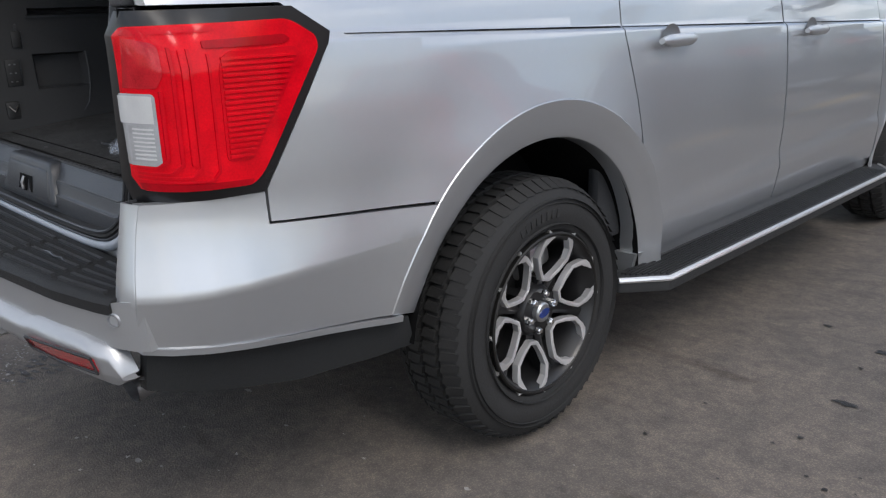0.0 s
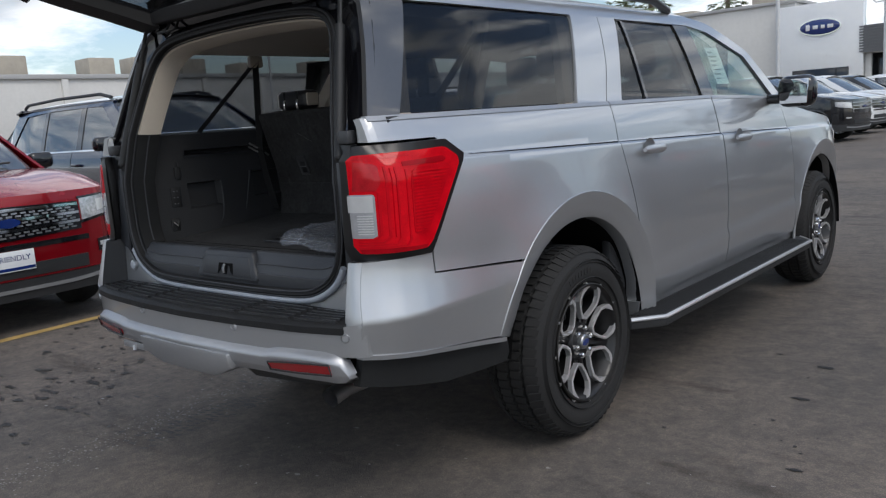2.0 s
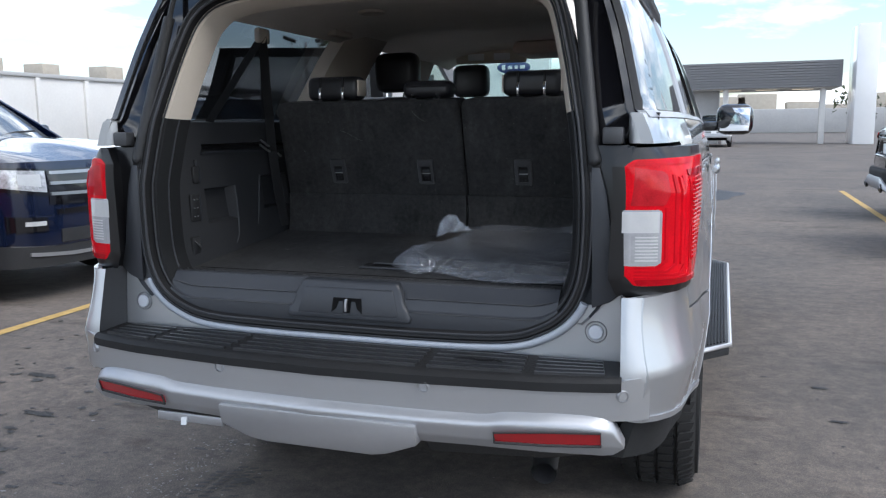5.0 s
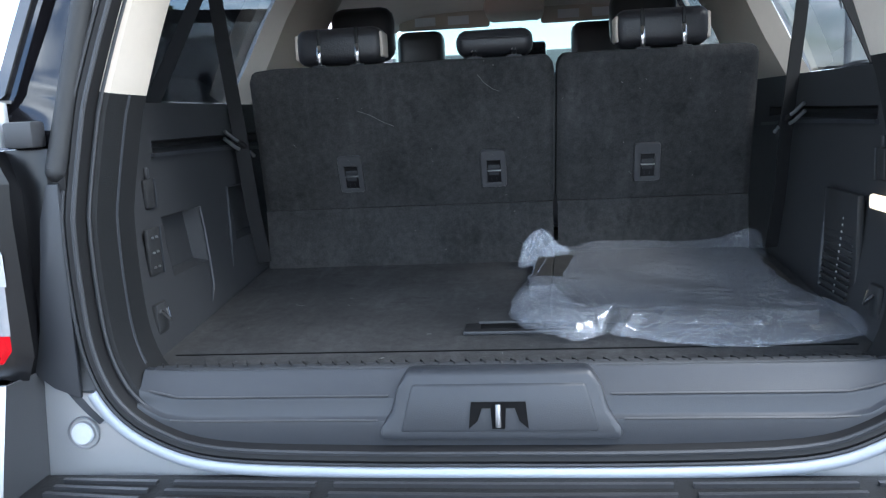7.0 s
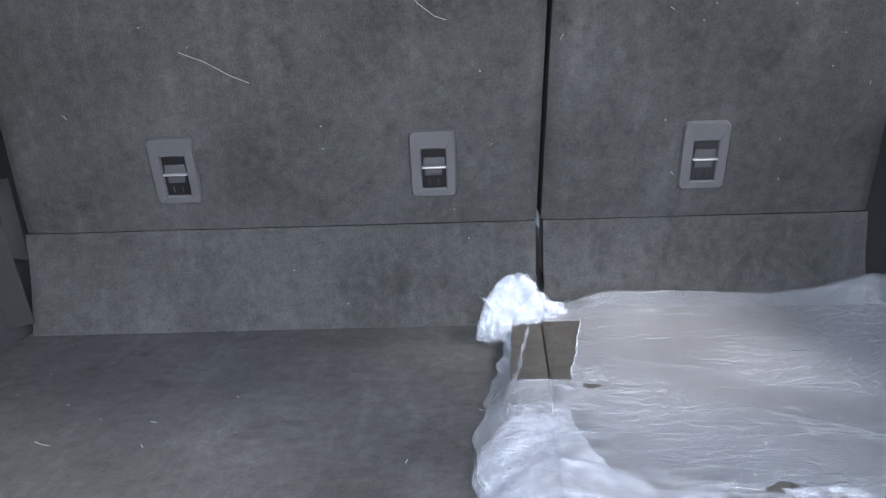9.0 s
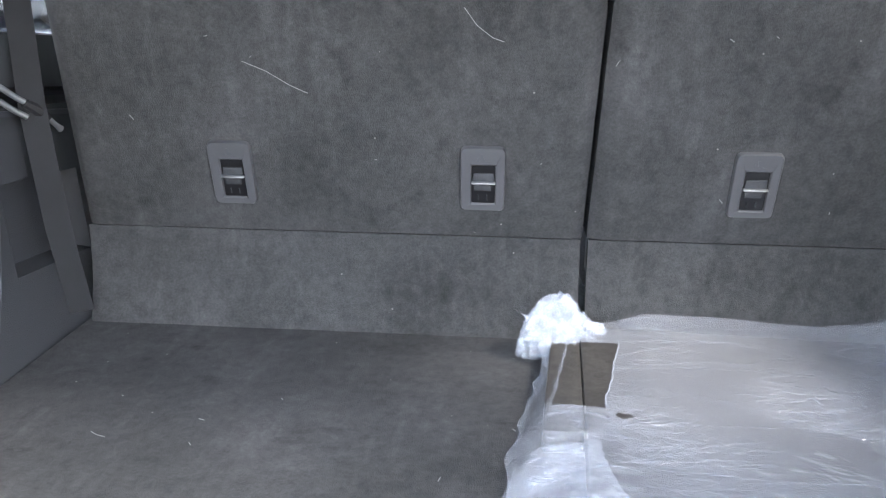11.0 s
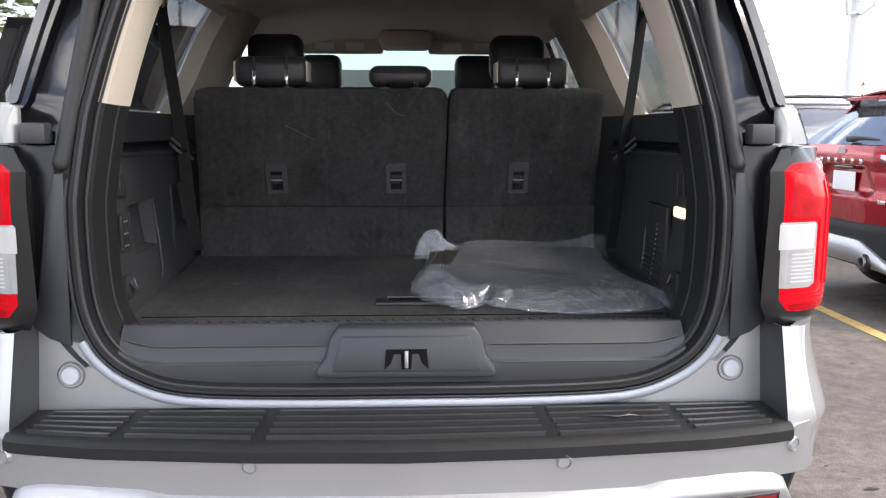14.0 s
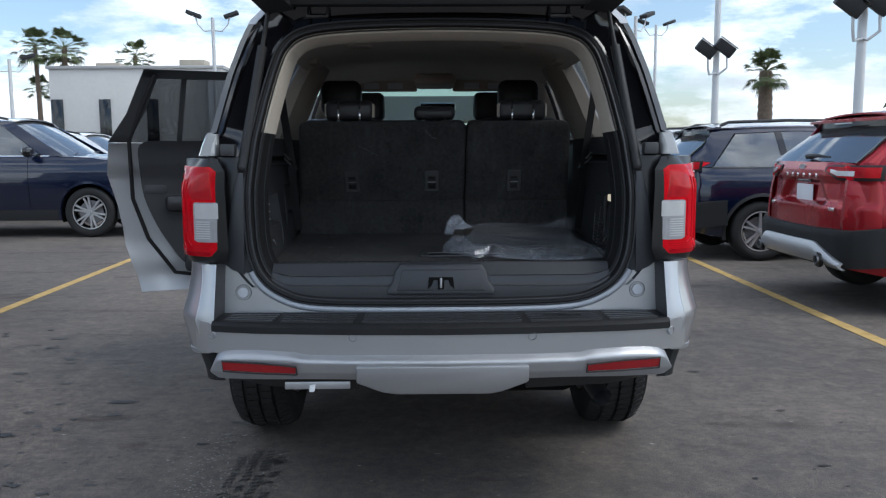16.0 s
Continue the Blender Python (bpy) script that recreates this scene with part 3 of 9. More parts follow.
def build_side(s):
    quarter = [(0.372, 0.882), (0.372, 0.95)] + [(0.386, 0.975), (0.545, 1.225), (0.555, 1.255), (0.46, 1.315)] + [(0.20, 1.315), (0.20, 1.388)]
    quarter += [(1.66, 1.388)] + [(seam(z), z) for z in (1.3, 1.2, 1.1, 1.0, 0.9)]
    quarter += arch_cut(HUB_R, 0.638, 46.5, 136)
    part("quarter_panel", panel(quarter, body_x, s, 0.03, 0.04, 0.03, cuts=CREASE), "silver", suv)
    # rear bumper flank under the seam
    flank = [(0.105, 0.652), (0.100, 0.70), (0.100, SHELF)] + [(flank_edge(z), z) for z in (0.80, 0.87, 0.945)] + [(0.366, 0.945), (0.366, 0.877)] + arch_cut(HUB_R, 0.638, 137, 163, 8)
    part("bumper_flank", panel(flank, flank_x, s, 0.03, 0.02, 0.025, cuts=[(0.1, SHELF, 0.03)]), "silver", suv)
    part("bumper_lip", panel([(0.105, 0.640), (0.105, 0.655), (0.70, 0.580), (0.70, 0.564)], body_x, s, 0.03, 0.03, 0.03, 0.005), "satin", suv, "satin silver lower trim strip")
    part("bumper_valance", panel([(0.12, 0.54), (0.12, 0.638), (0.74, 0.560), (0.77, 0.47), (0.45, 0.475)], lambda y, z: body_x(y, z) - 0.022, s, 0.03, 0.04, 0.04), "valance", suv, "black plastic valance")
    # wheel arch flares
    for c, lo, hi in ((HUB_R, -4, 163), (HUB_F, -2, 182)):
        bm = bmesh.new()
        rings = []
        for i in range(45):
            a = radians(lo + (hi - lo) * i / 44)
            ring = []
            for r, dx in ((0.6380, -0.012), (0.6378, 0.0000), (0.635, 0.0018), (0.629, 0.0008), (0.600, -0.0080), (0.565, -0.0190), (0.540, -0.0270), (0.529, -0.033), (0.524, -0.046), (0.524, -0.09)):
                y, z = c + r * math.cos(a), HUB_Z + r * math.sin(a)
                ring.append((s * (body_x(y, max(z, 0.5)) + dx), y, z))
            rings.append(ring)
        loft(bm, rings, False)
        part("wheel_arch", bm, "silver", suv)
        bm = bmesh.new()
        sheet(bm, lambda u, v: Vector((s * (0.925 - 0.40 * v), c + 0.526 * math.cos(radians(-4 + 176 * u)), HUB_Z + 0.526 * math.sin(radians(-4 + 176 * u)))), 30, 3)
        box(bm, (s * 0.53, c, 0.71), (0.01, 0.9, 0.38))
        part("wheel_liner", bm, "under", suv, "black wheel-arch liner")
    # doors
    rd_low = [(seam(z) + 0.006, z) for z in (0.872, 1.0, 1.2, 1.3)] + [(1.666, 1.388), (2.797, 1.388), (2.807, 1.0), (2.825, 0.47), (1.912, 0.47)]
    rd_low += arch_cut(HUB_R, 0.638, 8, 45, 8)
    fd_low = [(2.837, 0.47), (2.819, 1.0), (2.809, 1.388), (3.90, 1.345), (3.93, 1.15), (3.955, 0.9), (3.965, 0.60), (3.97, 0.47)]
    left_open = s < 0
    if not left_open:
        d = part("rear_door", panel(rd_low, body_x, s, 0.05, 0.05, 0.025, cuts=CREASE), "silver", suv)
        handle(d, 1.80, 1.168, s)
    d = part("front_door", panel(fd_low, body_x, s, 0.05, 0.06, 0.025, cuts=CREASE), "silver", suv)
    handle(d, 2.93, 1.150, s)
    fender = [(3.905, 1.33), (3.937, 1.15), (3.961, 0.9), (3.971, 0.60), (3.985, 0.51)] + arch_cut(HUB_F, 0.638, 170, 6) + [(5.30, 0.55), (5.42, 0.8), (5.40, 1.10), (5.0, 1.18), (4.5, 1.24)]
    part("front_fender", panel(fender, body_x, s, 0.03, cuts=CREASE), "silver", suv)
    # rocker
    part("rocker", panel([(1.78, 0.34), (1.78, 0.466), (4.03, 0.466), (4.03, 0.34)], lambda y, z: body_x(y, z) - 0.012, s, 0.08), "silver", suv)
    # upper frame round the glass
    gx = lambda y, z: body_x(y, z)
    part("roof_side", panel([(0.36, 1.785), (0.39, 1.86), (2.80, 1.865), (3.15, 1.815), (3.60, 1.655), (3.98, 1.345), (3.80, 1.365), (3.52, 1.62), (3.08, 1.758), (2.86, 1.785)], gx, s, 0.03), "silver", suv)
    part("pillar", panel([(1.415, 1.392), (1.625, 1.785), (1.862, 1.785), (1.765, 1.56), (1.655, 1.392)], gx, s, 0.03), "silver", suv)
    if not left_open:
        part("door_frame", panel([(1.662, 1.392), (1.771, 1.56), (1.868, 1.785), (2.03, 1.785), (1.80, 1.392)], gx, s, 0.03), "silver", suv)
        part("door_window", panel([(1.80, 1.392), (2.025, 1.78), (2.68, 1.78), (2.72, 1.392)], gx, s, 0.005, lift=-0.012), "glass_dark", suv, "tinted glass").visible_shadow = False
        part("window_divider", panel([(2.055, 1.392), (2.085, 1.78), (2.11, 1.78), (2.08, 1.392)], gx, s, 0.02, lift=-0.004), "gloss_black", suv)
    part("door_pillar", panel([(2.72, 1.392), (2.68, 1.785), (2.86, 1.785), (2.88, 1.392)], gx, s, 0.03, lift=-0.003), "gloss_black", suv)
    part("front_window", panel([(2.88, 1.392), (2.86, 1.775), (3.06, 1.755), (3.50, 1.62), (3.78, 1.365)], gx, s, 0.005, lift=-0.012), "glass_clear", suv, "clear side glass").visible_shadow = False
    if not left_open:
        stick = part("window_sticker", panel([(3.02, 1.455), (3.02, 1.665), (3.20, 1.665), (3.20, 1.455)], gx, s, 0.001, lift=-0.020), "paper", suv, "white paper price sticker inside the window")
        for k in range(7):
            zz = 1.485 + 0.025 * k
            part("print_line", panel([(3.035, zz), (3.035, zz + 0.007), (3.10 + 0.02 * (k % 3), zz + 0.007), (3.10 + 0.02 * (k % 3), zz)], gx, s, 0.0008, lift=-0.0185), "fascia", stick)
    part("quarter_window", panel(round_poly([(0.36, 1.40), (0.545, 1.78), (1.622, 1.782), (1.41, 1.40)], [0.0, 0.02, 0.03, 0.02]), gx, s, 0.005, lift=-0.010), "glass_dark", suv, "tinted glass").visible_shadow = False
    part("rear_pillar", panel([(0.235, 1.395), (0.36, 1.785), (0.55, 1.785), (0.36, 1.395)], gx, s, 0.02, lift=-0.002), "pillar_gloss", suv, "glossy black pillar cladding greyed for reflected sky")
    for y0, y1 in ((0.22, 1.66), (1.668, 2.798), (2.806, 3.90)):
        if left_open and y0 > 1.5 and y0 < 2:
            continue
        part("belt_molding", panel([(y0, 1.380), (y0, 1.396), (y1, 1.396 if y1 < 3 else 1.362), (y1, 1.380 if y1 < 3 else 1.348)], gx, s, 0.02, lift=0.004), "satin", suv)
    for y0, y1 in ((0.60, 1.638), (1.654, 2.796), (2.812, 3.92)):
        if left_open and 1.6 < y0 < 2:
            continue
        # Dark strip laid on the crease paints the shade in its fold.
        up = lambda y: 1.224 + crease(y)
        part("crease_shade", panel([(y0, up(y0) - 0.0005), (y0, up(y0) + 0.0005), ((y0 + y1) / 2, up((y0 + y1) / 2) + 0.002), (y1, up(y1) + 0.002), (y1, up(y1) - 0.002), ((y0 + y1) / 2, up((y0 + y1) / 2) - 0.002)], body_x, s, 0.01, 0.1, 0.1, 0.002), "under", suv)
    # roof rail
    bm = bmesh.new()
    tube(bm, [(s * 0.655, 0.62, 1.875), (s * 0.655, 0.72, 1.915), (s * 0.655, 1.6, 1.925), (s * 0.645, 2.60, 1.915), (s * 0.64, 2.78, 1.868)], 0.022, 8)
    part("roof_rail", bm, "rail", suv)
    # mirror
    mir = part("wing_mirror", boxbm((s * 1.065, 3.66, 1.385), (0.22, 0.14, 0.19), 0.055, seg=3), "gloss_black", suv)
    part("mirror_arm", boxbm((s * 0.95, 3.70, 1.345), (0.16, 0.09, 0.06), 0.02), "gloss_black", mir)
    part("mirror_glass", boxbm((0, 0, 0), (0.180, 0.006, 0.145), 0.003, Matrix.Translation((s * 1.065, 3.588, 1.385)) @ Matrix.Rotation(s * radians(-16), 4, "Z") @ Matrix.Rotation(radians(-7), 4, "X")), "chrome", mir, "mirror glass")


def handle(door, y, z, s):
    x = body_x(y + 0.1, z)
    bm = bmesh.new()
    rings = []
    for k in range(13):
        t = k / 12
        out = 0.016 + 0.026 * math.sin(math.pi * min(1.0, max(0.0, 0.08 + 0.84 * t))) ** 0.45
        hh = 0.021 * (1 - 0.55 * abs(2 * t - 1) ** 5)
        rings.append([(s * (x + out + 0.011 * math.cos(a)), y + 0.005 + 0.205 * t, z + hh * math.sin(a)) for a in (2 * math.pi * j / 10 for j in range(10))])
    loft(bm, rings, True)
    part("door_handle", bm, "silver", door)
    bm = bmesh.new()
    def cup(u, v):
        a, r = 2 * math.pi * u, 0.050 * v
        return Vector((s * (x + 0.003 - 0.004 * (1 - v ** 2)), y + 0.108 + r * 1.15 * math.cos(a), z + r * math.sin(a)))
    sheet(bm, cup, 28, 6)
    bmesh.ops.remove_doubles(bm, verts=bm.verts, dist=1e-5)
    part("handle_cup", bm, "alloy", door, "hollow behind the handle")


for side, _ in SIDES:
    build_side(side)


def build_roof():
    def f(u, v):
        y = 0.335 + 2.70 * u
        a = v * 2 - 1
        edge = 0.635
        x = a * edge
        z = 1.866 + 0.062 * (1 - abs(a) ** 2.3) - 0.05 * max(0, (u - 0.75) * 4) ** 2 * 0.9 - 0.012 * max(0, (0.1 - u) * 10)
        return Vector((x, y, z))
    part("roof", sheet(bmesh.new(), f, 24, 24, (0, 0, -0.012)), "silver", suv)
    # windscreen, bonnet and nose
    def w(u, v):
        a = v * 2 - 1
        y, z = 3.02 + 0.98 * u, 1.845 - 0.52 * u + 0.05 * math.sin(math.pi * u)
        return Vector((a * (0.60 + 0.17 * u), y - 0.09 * a * a * (1 - 0.3 * u) + 0.05, z - 0.02 * a * a))
    part("windscreen", sheet(bmesh.new(), w, 10, 12, (0, -0.003, -0.004)), "glass_clear", suv, "clear windscreen").visible_shadow = False
    def h(u, v):
        a = v * 2 - 1
        y = 3.93 + 1.52 * u
        wd = interp(y, [(3.9, 0.80), (4.6, 0.83), (5.2, 0.78), (5.45, 0.62)])
        return Vector((a * wd, y, 1.315 - 0.10 * u - 0.06 * u ** 3 + 0.03 * (1 - a * a) - 0.05 * a ** 6))
    part("bonnet", sheet(bmesh.new(), h, 16, 14, (0, 0, -0.02)), "silver", suv)
    bm = bmesh.new()
    prism(bm, round_poly([(-0.74, 0.50), (0.74, 0.50), (0.80, 0.75), (0.72, 1.16), (-0.72, 1.16), (-0.80, 0.75)], 0.05), 5.25, 5.50, "y", 0.02)
    part("front_bumper", bm, "silver", suv)
    part("grille", boxbm((0, 5.50, 0.95), (1.0, 0.04, 0.28), 0.01), "gloss_black", suv)
    for s in (1, -1):
        part("headlight", boxbm((s * 0.66, 5.44, 0.98), (0.28, 0.12, 0.20), 0.03), "lamp_white", suv)
    # underbody and firewall, so that no light comes through from below
    bm = bmesh.new()
    box(bm, (0, 3.0, 0.50), (1.06, 5.0, 0.14))
    box(bm, (0, 3.15, 0.47), (1.76, 2.2, 0.10))
    box(bm, (0, 0.48, 0.60), (1.62, 0.56, 0.10))
    box(bm, (0, 4.05, 0.8), (1.5, 0.1, 0.9))
    part("underbody", bm, "under", suv, "dark underbody")
    bm = bmesh.new()
    tube(bm, [(-0.80, HUB_R, HUB_Z), (0.80, HUB_R, HUB_Z)], 0.05, 12)
    bmesh.ops.create_uvsphere(bm, u_segments=16, v_segments=10, radius=0.15, matrix=Matrix.Translation((0, HUB_R, HUB_Z)))
    part("rear_axle", bm, "under", suv)


build_roof()


# ---- wheels ----
def build_tyre(parent, r=0.400, rim=0.247, w=0.26):
    h = w / 2
    prof = [(rim - 0.012, -h + 0.03), (rim + 0.012, -h + 0.006), (rim + 0.05, -h - 0.004), (r - 0.075, -h - 0.006), (r - 0.040, -h + 0.004), (r - 0.020, -h + 0.018), (r - 0.008, -h + 0.045)]
    for g in (-0.062, 0.0, 0.062):
        prof += [(r - 0.003, g - 0.008), (r - 0.013, g - 0.005), (r - 0.013, g + 0.005), (r - 0.003, g + 0.008)]
    prof += [(rr, -x) for rr, x in prof[6::-1]]
    t = part("tyre", lathe(bmesh.new(), prof, 72), "rubber", parent, "black all-terrain tyre", angle=30)
    bm = bmesh.new()
    nb = 66
    for k in range(nb):
        for j, (x0, x1, off) in enumerate(((-h - 0.001, -0.073, 0.0), (-0.056, -0.008, 0.45), (0.008, 0.056, 0.1), (0.073, h + 0.001, 0.55))):
            a0 = 2 * math.pi * (k + off) / nb
            da = 2 * math.pi / nb * 0.70
            ring = []
            for a, xs in ((a0, 0.004), (a0 + da, -0.004)):
                for rr in (r - 0.02, r + 0.004):
                    for x in (x0, x1):
                        e = 0.020 if (abs(x) > h - 0.01) else 0.0
                        drop = 0.024 if (abs(x) > h - 0.01 and rr > r) else 0.0
                        xx = x - math.copysign(0.010, x) * (1 if e else 0) + xs
                        ring.append(Vector((xx, (rr - drop) * math.cos(a), (rr - drop) * math.sin(a))))
            vs = [bm.verts.new(p) for p in ring]
            for q in ((0, 1, 3, 2), (4, 6, 7, 5), (0, 4, 5, 1), (2, 3, 7, 6), (0, 2, 6, 4), (1, 5, 7, 3)):
                bm.faces.new([vs[i] for i in q])
    bmesh.ops.recalc_face_normals(bm, faces=bm.faces[:])
    part("tread", bm, "rubber", t, "blocky tread")
    bm = bmesh.new()
    for rr in (rim + 0.028, r - 0.062, r - 0.050):
        lathe(bm, [(rr - 0.002, h), (rr, h + 0.009), (rr + 0.002, h)], 64, close=False)
    part("sidewall_rib", bm, "rubber", t)
    # raised sidewall marks as plain bars
    bars = []
    for base, cnt, hh in ((70, 8, 0.026), (20, 11, 0.014), (200, 8, 0.026), (290, 9, 0.014)):
        for k in range(cnt):
            a = radians(base + k * 4.4)
            m = Matrix.Rotation(a, 4, "X") @ Matrix.Translation((h + 0.004, r - 0.092, 0))
            if hh > 0.02 and base < 100:
                bars.append((m, hh))
    first = part("sidewall_mark", boxbm((0, 0, 0), (0.006, 0.026, 0.013)), "rubber", t)
    first.matrix_basis = bars[0][0]
    for m, hh in bars[1:]:
        again("sidewall_mark", first, t, m)
    return t


def build_wheel():
    """A wheel that faces +x, turned round the x axis, with its outer face near x = 0.1."""
    w = part("wheel", lathe(bmesh.new(), [(0.247, 0.125), (0.238, 0.130), (0.228, 0.120), (0.218, 0.04), (0.200, -0.02), (0.205, -0.12), (0.247, -0.125), (0.240, -0.11), (0.215, -0.03), (0.228, 0.05), (0.236, 0.11)], 56), "rim_black", None)
    build_tyre(w)
    part("rim_flange", lathe(bmesh.new(), [(0.250, 0.118), (0.2495, 0.131), (0.245, 0.134), (0.239, 0.131), (0.238, 0.120), (0.242, 0.112)], 56), "disc", w)
    part("brake_disc", lathe(bmesh.new(), [(0.0, 0.0), (0.172, 0.0), (0.172, 0.028), (0.0, 0.028)], 40, close=False), "disc", w)
    bm = bmesh.new()
    box(bm, (0.03, 0.06, 0.135), (0.05, 0.15, 0.08), 0.015)
    part("brake_caliper", bm, "alloy", w)
    bm = bmesh.new()
    lathe(bm, [(0.0, 0.04), (0.082, 0.04), (0.082, 0.075), (0.070, 0.094), (0.0, 0.094)], 30, close=False)
    for k in range(6):
        m = Matrix.Rotation(radians(60 * k + 30), 4, "X")
        rings = []
        for r, hw, x in ((0.045, 0.028, 0.075), (0.085, 0.014, 0.072), (0.140, 0.013, 0.075), (0.200, 0.018, 0.083), (0.234, 0.026, 0.092)):
            rings.append([m @ Vector((x, r, -hw)), m @ Vector((x + 0.006, r, 0)), m @ Vector((x, r, hw)), m @ Vector((x - 0.045, r, hw * 0.7)), m @ Vector((x - 0.045, r, -hw * 0.7))])
        loft(bm, rings)
    part("spoke", bm, "rim_black", w, "black spokes")
    # machined loops between the black spokes
    for k in range(6):
        m = Matrix.Rotation(radians(60 * k), 4, "X")
        bm = bmesh.new()
        arm = [(0.241, 0.048, 0.019), (0.224, 0.056, 0.012), (0.200, 0.068, 0.0078), (0.164, 0.070, 0.0068), (0.128, 0.044, 0.0064), (0.099, 0.015, 0.0064)]
        path = [(r, c, hw) for r, c, hw in arm] + [(r, -c, hw) for r, c, hw in arm[::-1]]
        rings = []
        for i, (r, c, hw) in enumerate(path):
            a, b = path[max(i - 1, 0)], path[min(i + 1, len(path) - 1)]
            d = Vector((b[0] - a[0], b[1] - a[1])).normalized()
            nr, nc = -d.y * hw, d.x * hw
            x = 0.098 + 0.205 * (r - 0.09)
            rings.append([m @ Vector((x - 0.001, r + nr, c + nc)), m @ Vector((x + 0.001, r, c)), m @ Vector((x - 0.001, r - nr, c - nc)), m @ Vector((x - 0.022, r - nr, c - nc)), m @ Vector((x - 0.022, r + nr, c + nc))])
        loft(bm, rings)
        # black inner wall of the loop and the web down to the hub
        dark = bmesh.new()
        rings = [[m @ Vector((0.076, r, -hw)), m @ Vector((0.080, r, hw)), m @ Vector((0.030, r, hw)), m @ Vector((0.030, r, -hw))] for r, hw in ((0.05, 0.020), (0.098, 0.012))]
        loft(dark, rings)
        part("spoke_web", dark, "rim_black", w)
        part("spoke_loop", bm, "machined", w, "machined alloy spoke", angle=24)
    for k in range(6):
        m = Matrix.Rotation(radians(60 * k), 4, "X") @ Matrix.Translation((0, 0.057, 0))
        part("lug_nut", lathe(bmesh.new(), [(0.0, 0.118), (0.007, 0.117), (0.0115, 0.110), (0.0125, 0.09)], 8, m, close=False), "chrome", w)
    part("centre_cap", lathe(bmesh.new(), [(0.0, 0.116), (0.026, 0.115), (0.031, 0.110), (0.032, 0.09)], 24, close=False), "alloy", w)
    bm = bmesh.new()
    prism(bm, [(0.024 * math.cos(a * math.pi / 12), 0.013 * math.sin(a * math.pi / 12)) for a in range(24)], 0.112, 0.1175, "x")
    part("cap_badge", bm, "badge", w)
    return w


def put_wheels(parent, wheel, spots, turn=0):
    for i, (x, y, z, sg) in enumerate(spots):
        m = Matrix.Translation((x, y, z)) @ (Matrix() if sg > 0 else Matrix.Rotation(math.pi, 4, "Z")) @ Matrix.Rotation(radians(14 + 23 * i), 4, "X")
        if i == 0 and wheel.parent is None:
            wheel.parent, wheel.matrix_basis = parent, m
        else:
            c = copy_thing(wheel, m)
            c.parent = parent


main_wheel = build_wheel()
put_wheels(suv, main_wheel, [(0.812, HUB_R + 0.008, 0.406, 1), (0.812, HUB_F, 0.406, 1), (-0.812, HUB_R, 0.406, -1), (-0.812, HUB_F, 0.406, -1)])


# ---- running boards ----
def build_board(s):
    out = [(1.655, 0.90), (1.66, 0.945), (1.79, 1.055), (3.95, 1.055), (4.08, 0.95), (4.08, 0.90)]
    bm = bmesh.new()
    prism(bm, [(s * x, y) for y, x in out], 0.365, 0.418, "z", 0.006)
    b = part("running_board", bm, "plastic", suv, "black running board with a ribbed top")
    bm = bmesh.new()
    tube(bm, [(s * 0.945, 1.652, 0.412), (s * 1.056, 1.786, 0.412), (s * 1.060, 3.95, 0.412), (s * 0.955, 4.085, 0.412)], 0.010, 8)
    part("edge_strip", bm, "machined", b, "bright metal edge strip")
    bm = bmesh.new()
    for k in range(9):
        x = 0.925 + 0.0135 * k
        y0 = 1.70 + max(0, (x - 0.945)) * 1.15
        box(bm, (s * x, (y0 + 3.93) / 2, 0.420), (0.007, 3.93 - y0, 0.008), 0.002)
    part("grip_rib", bm, "pad", b)


for side, _ in SIDES:
    build_board(side)


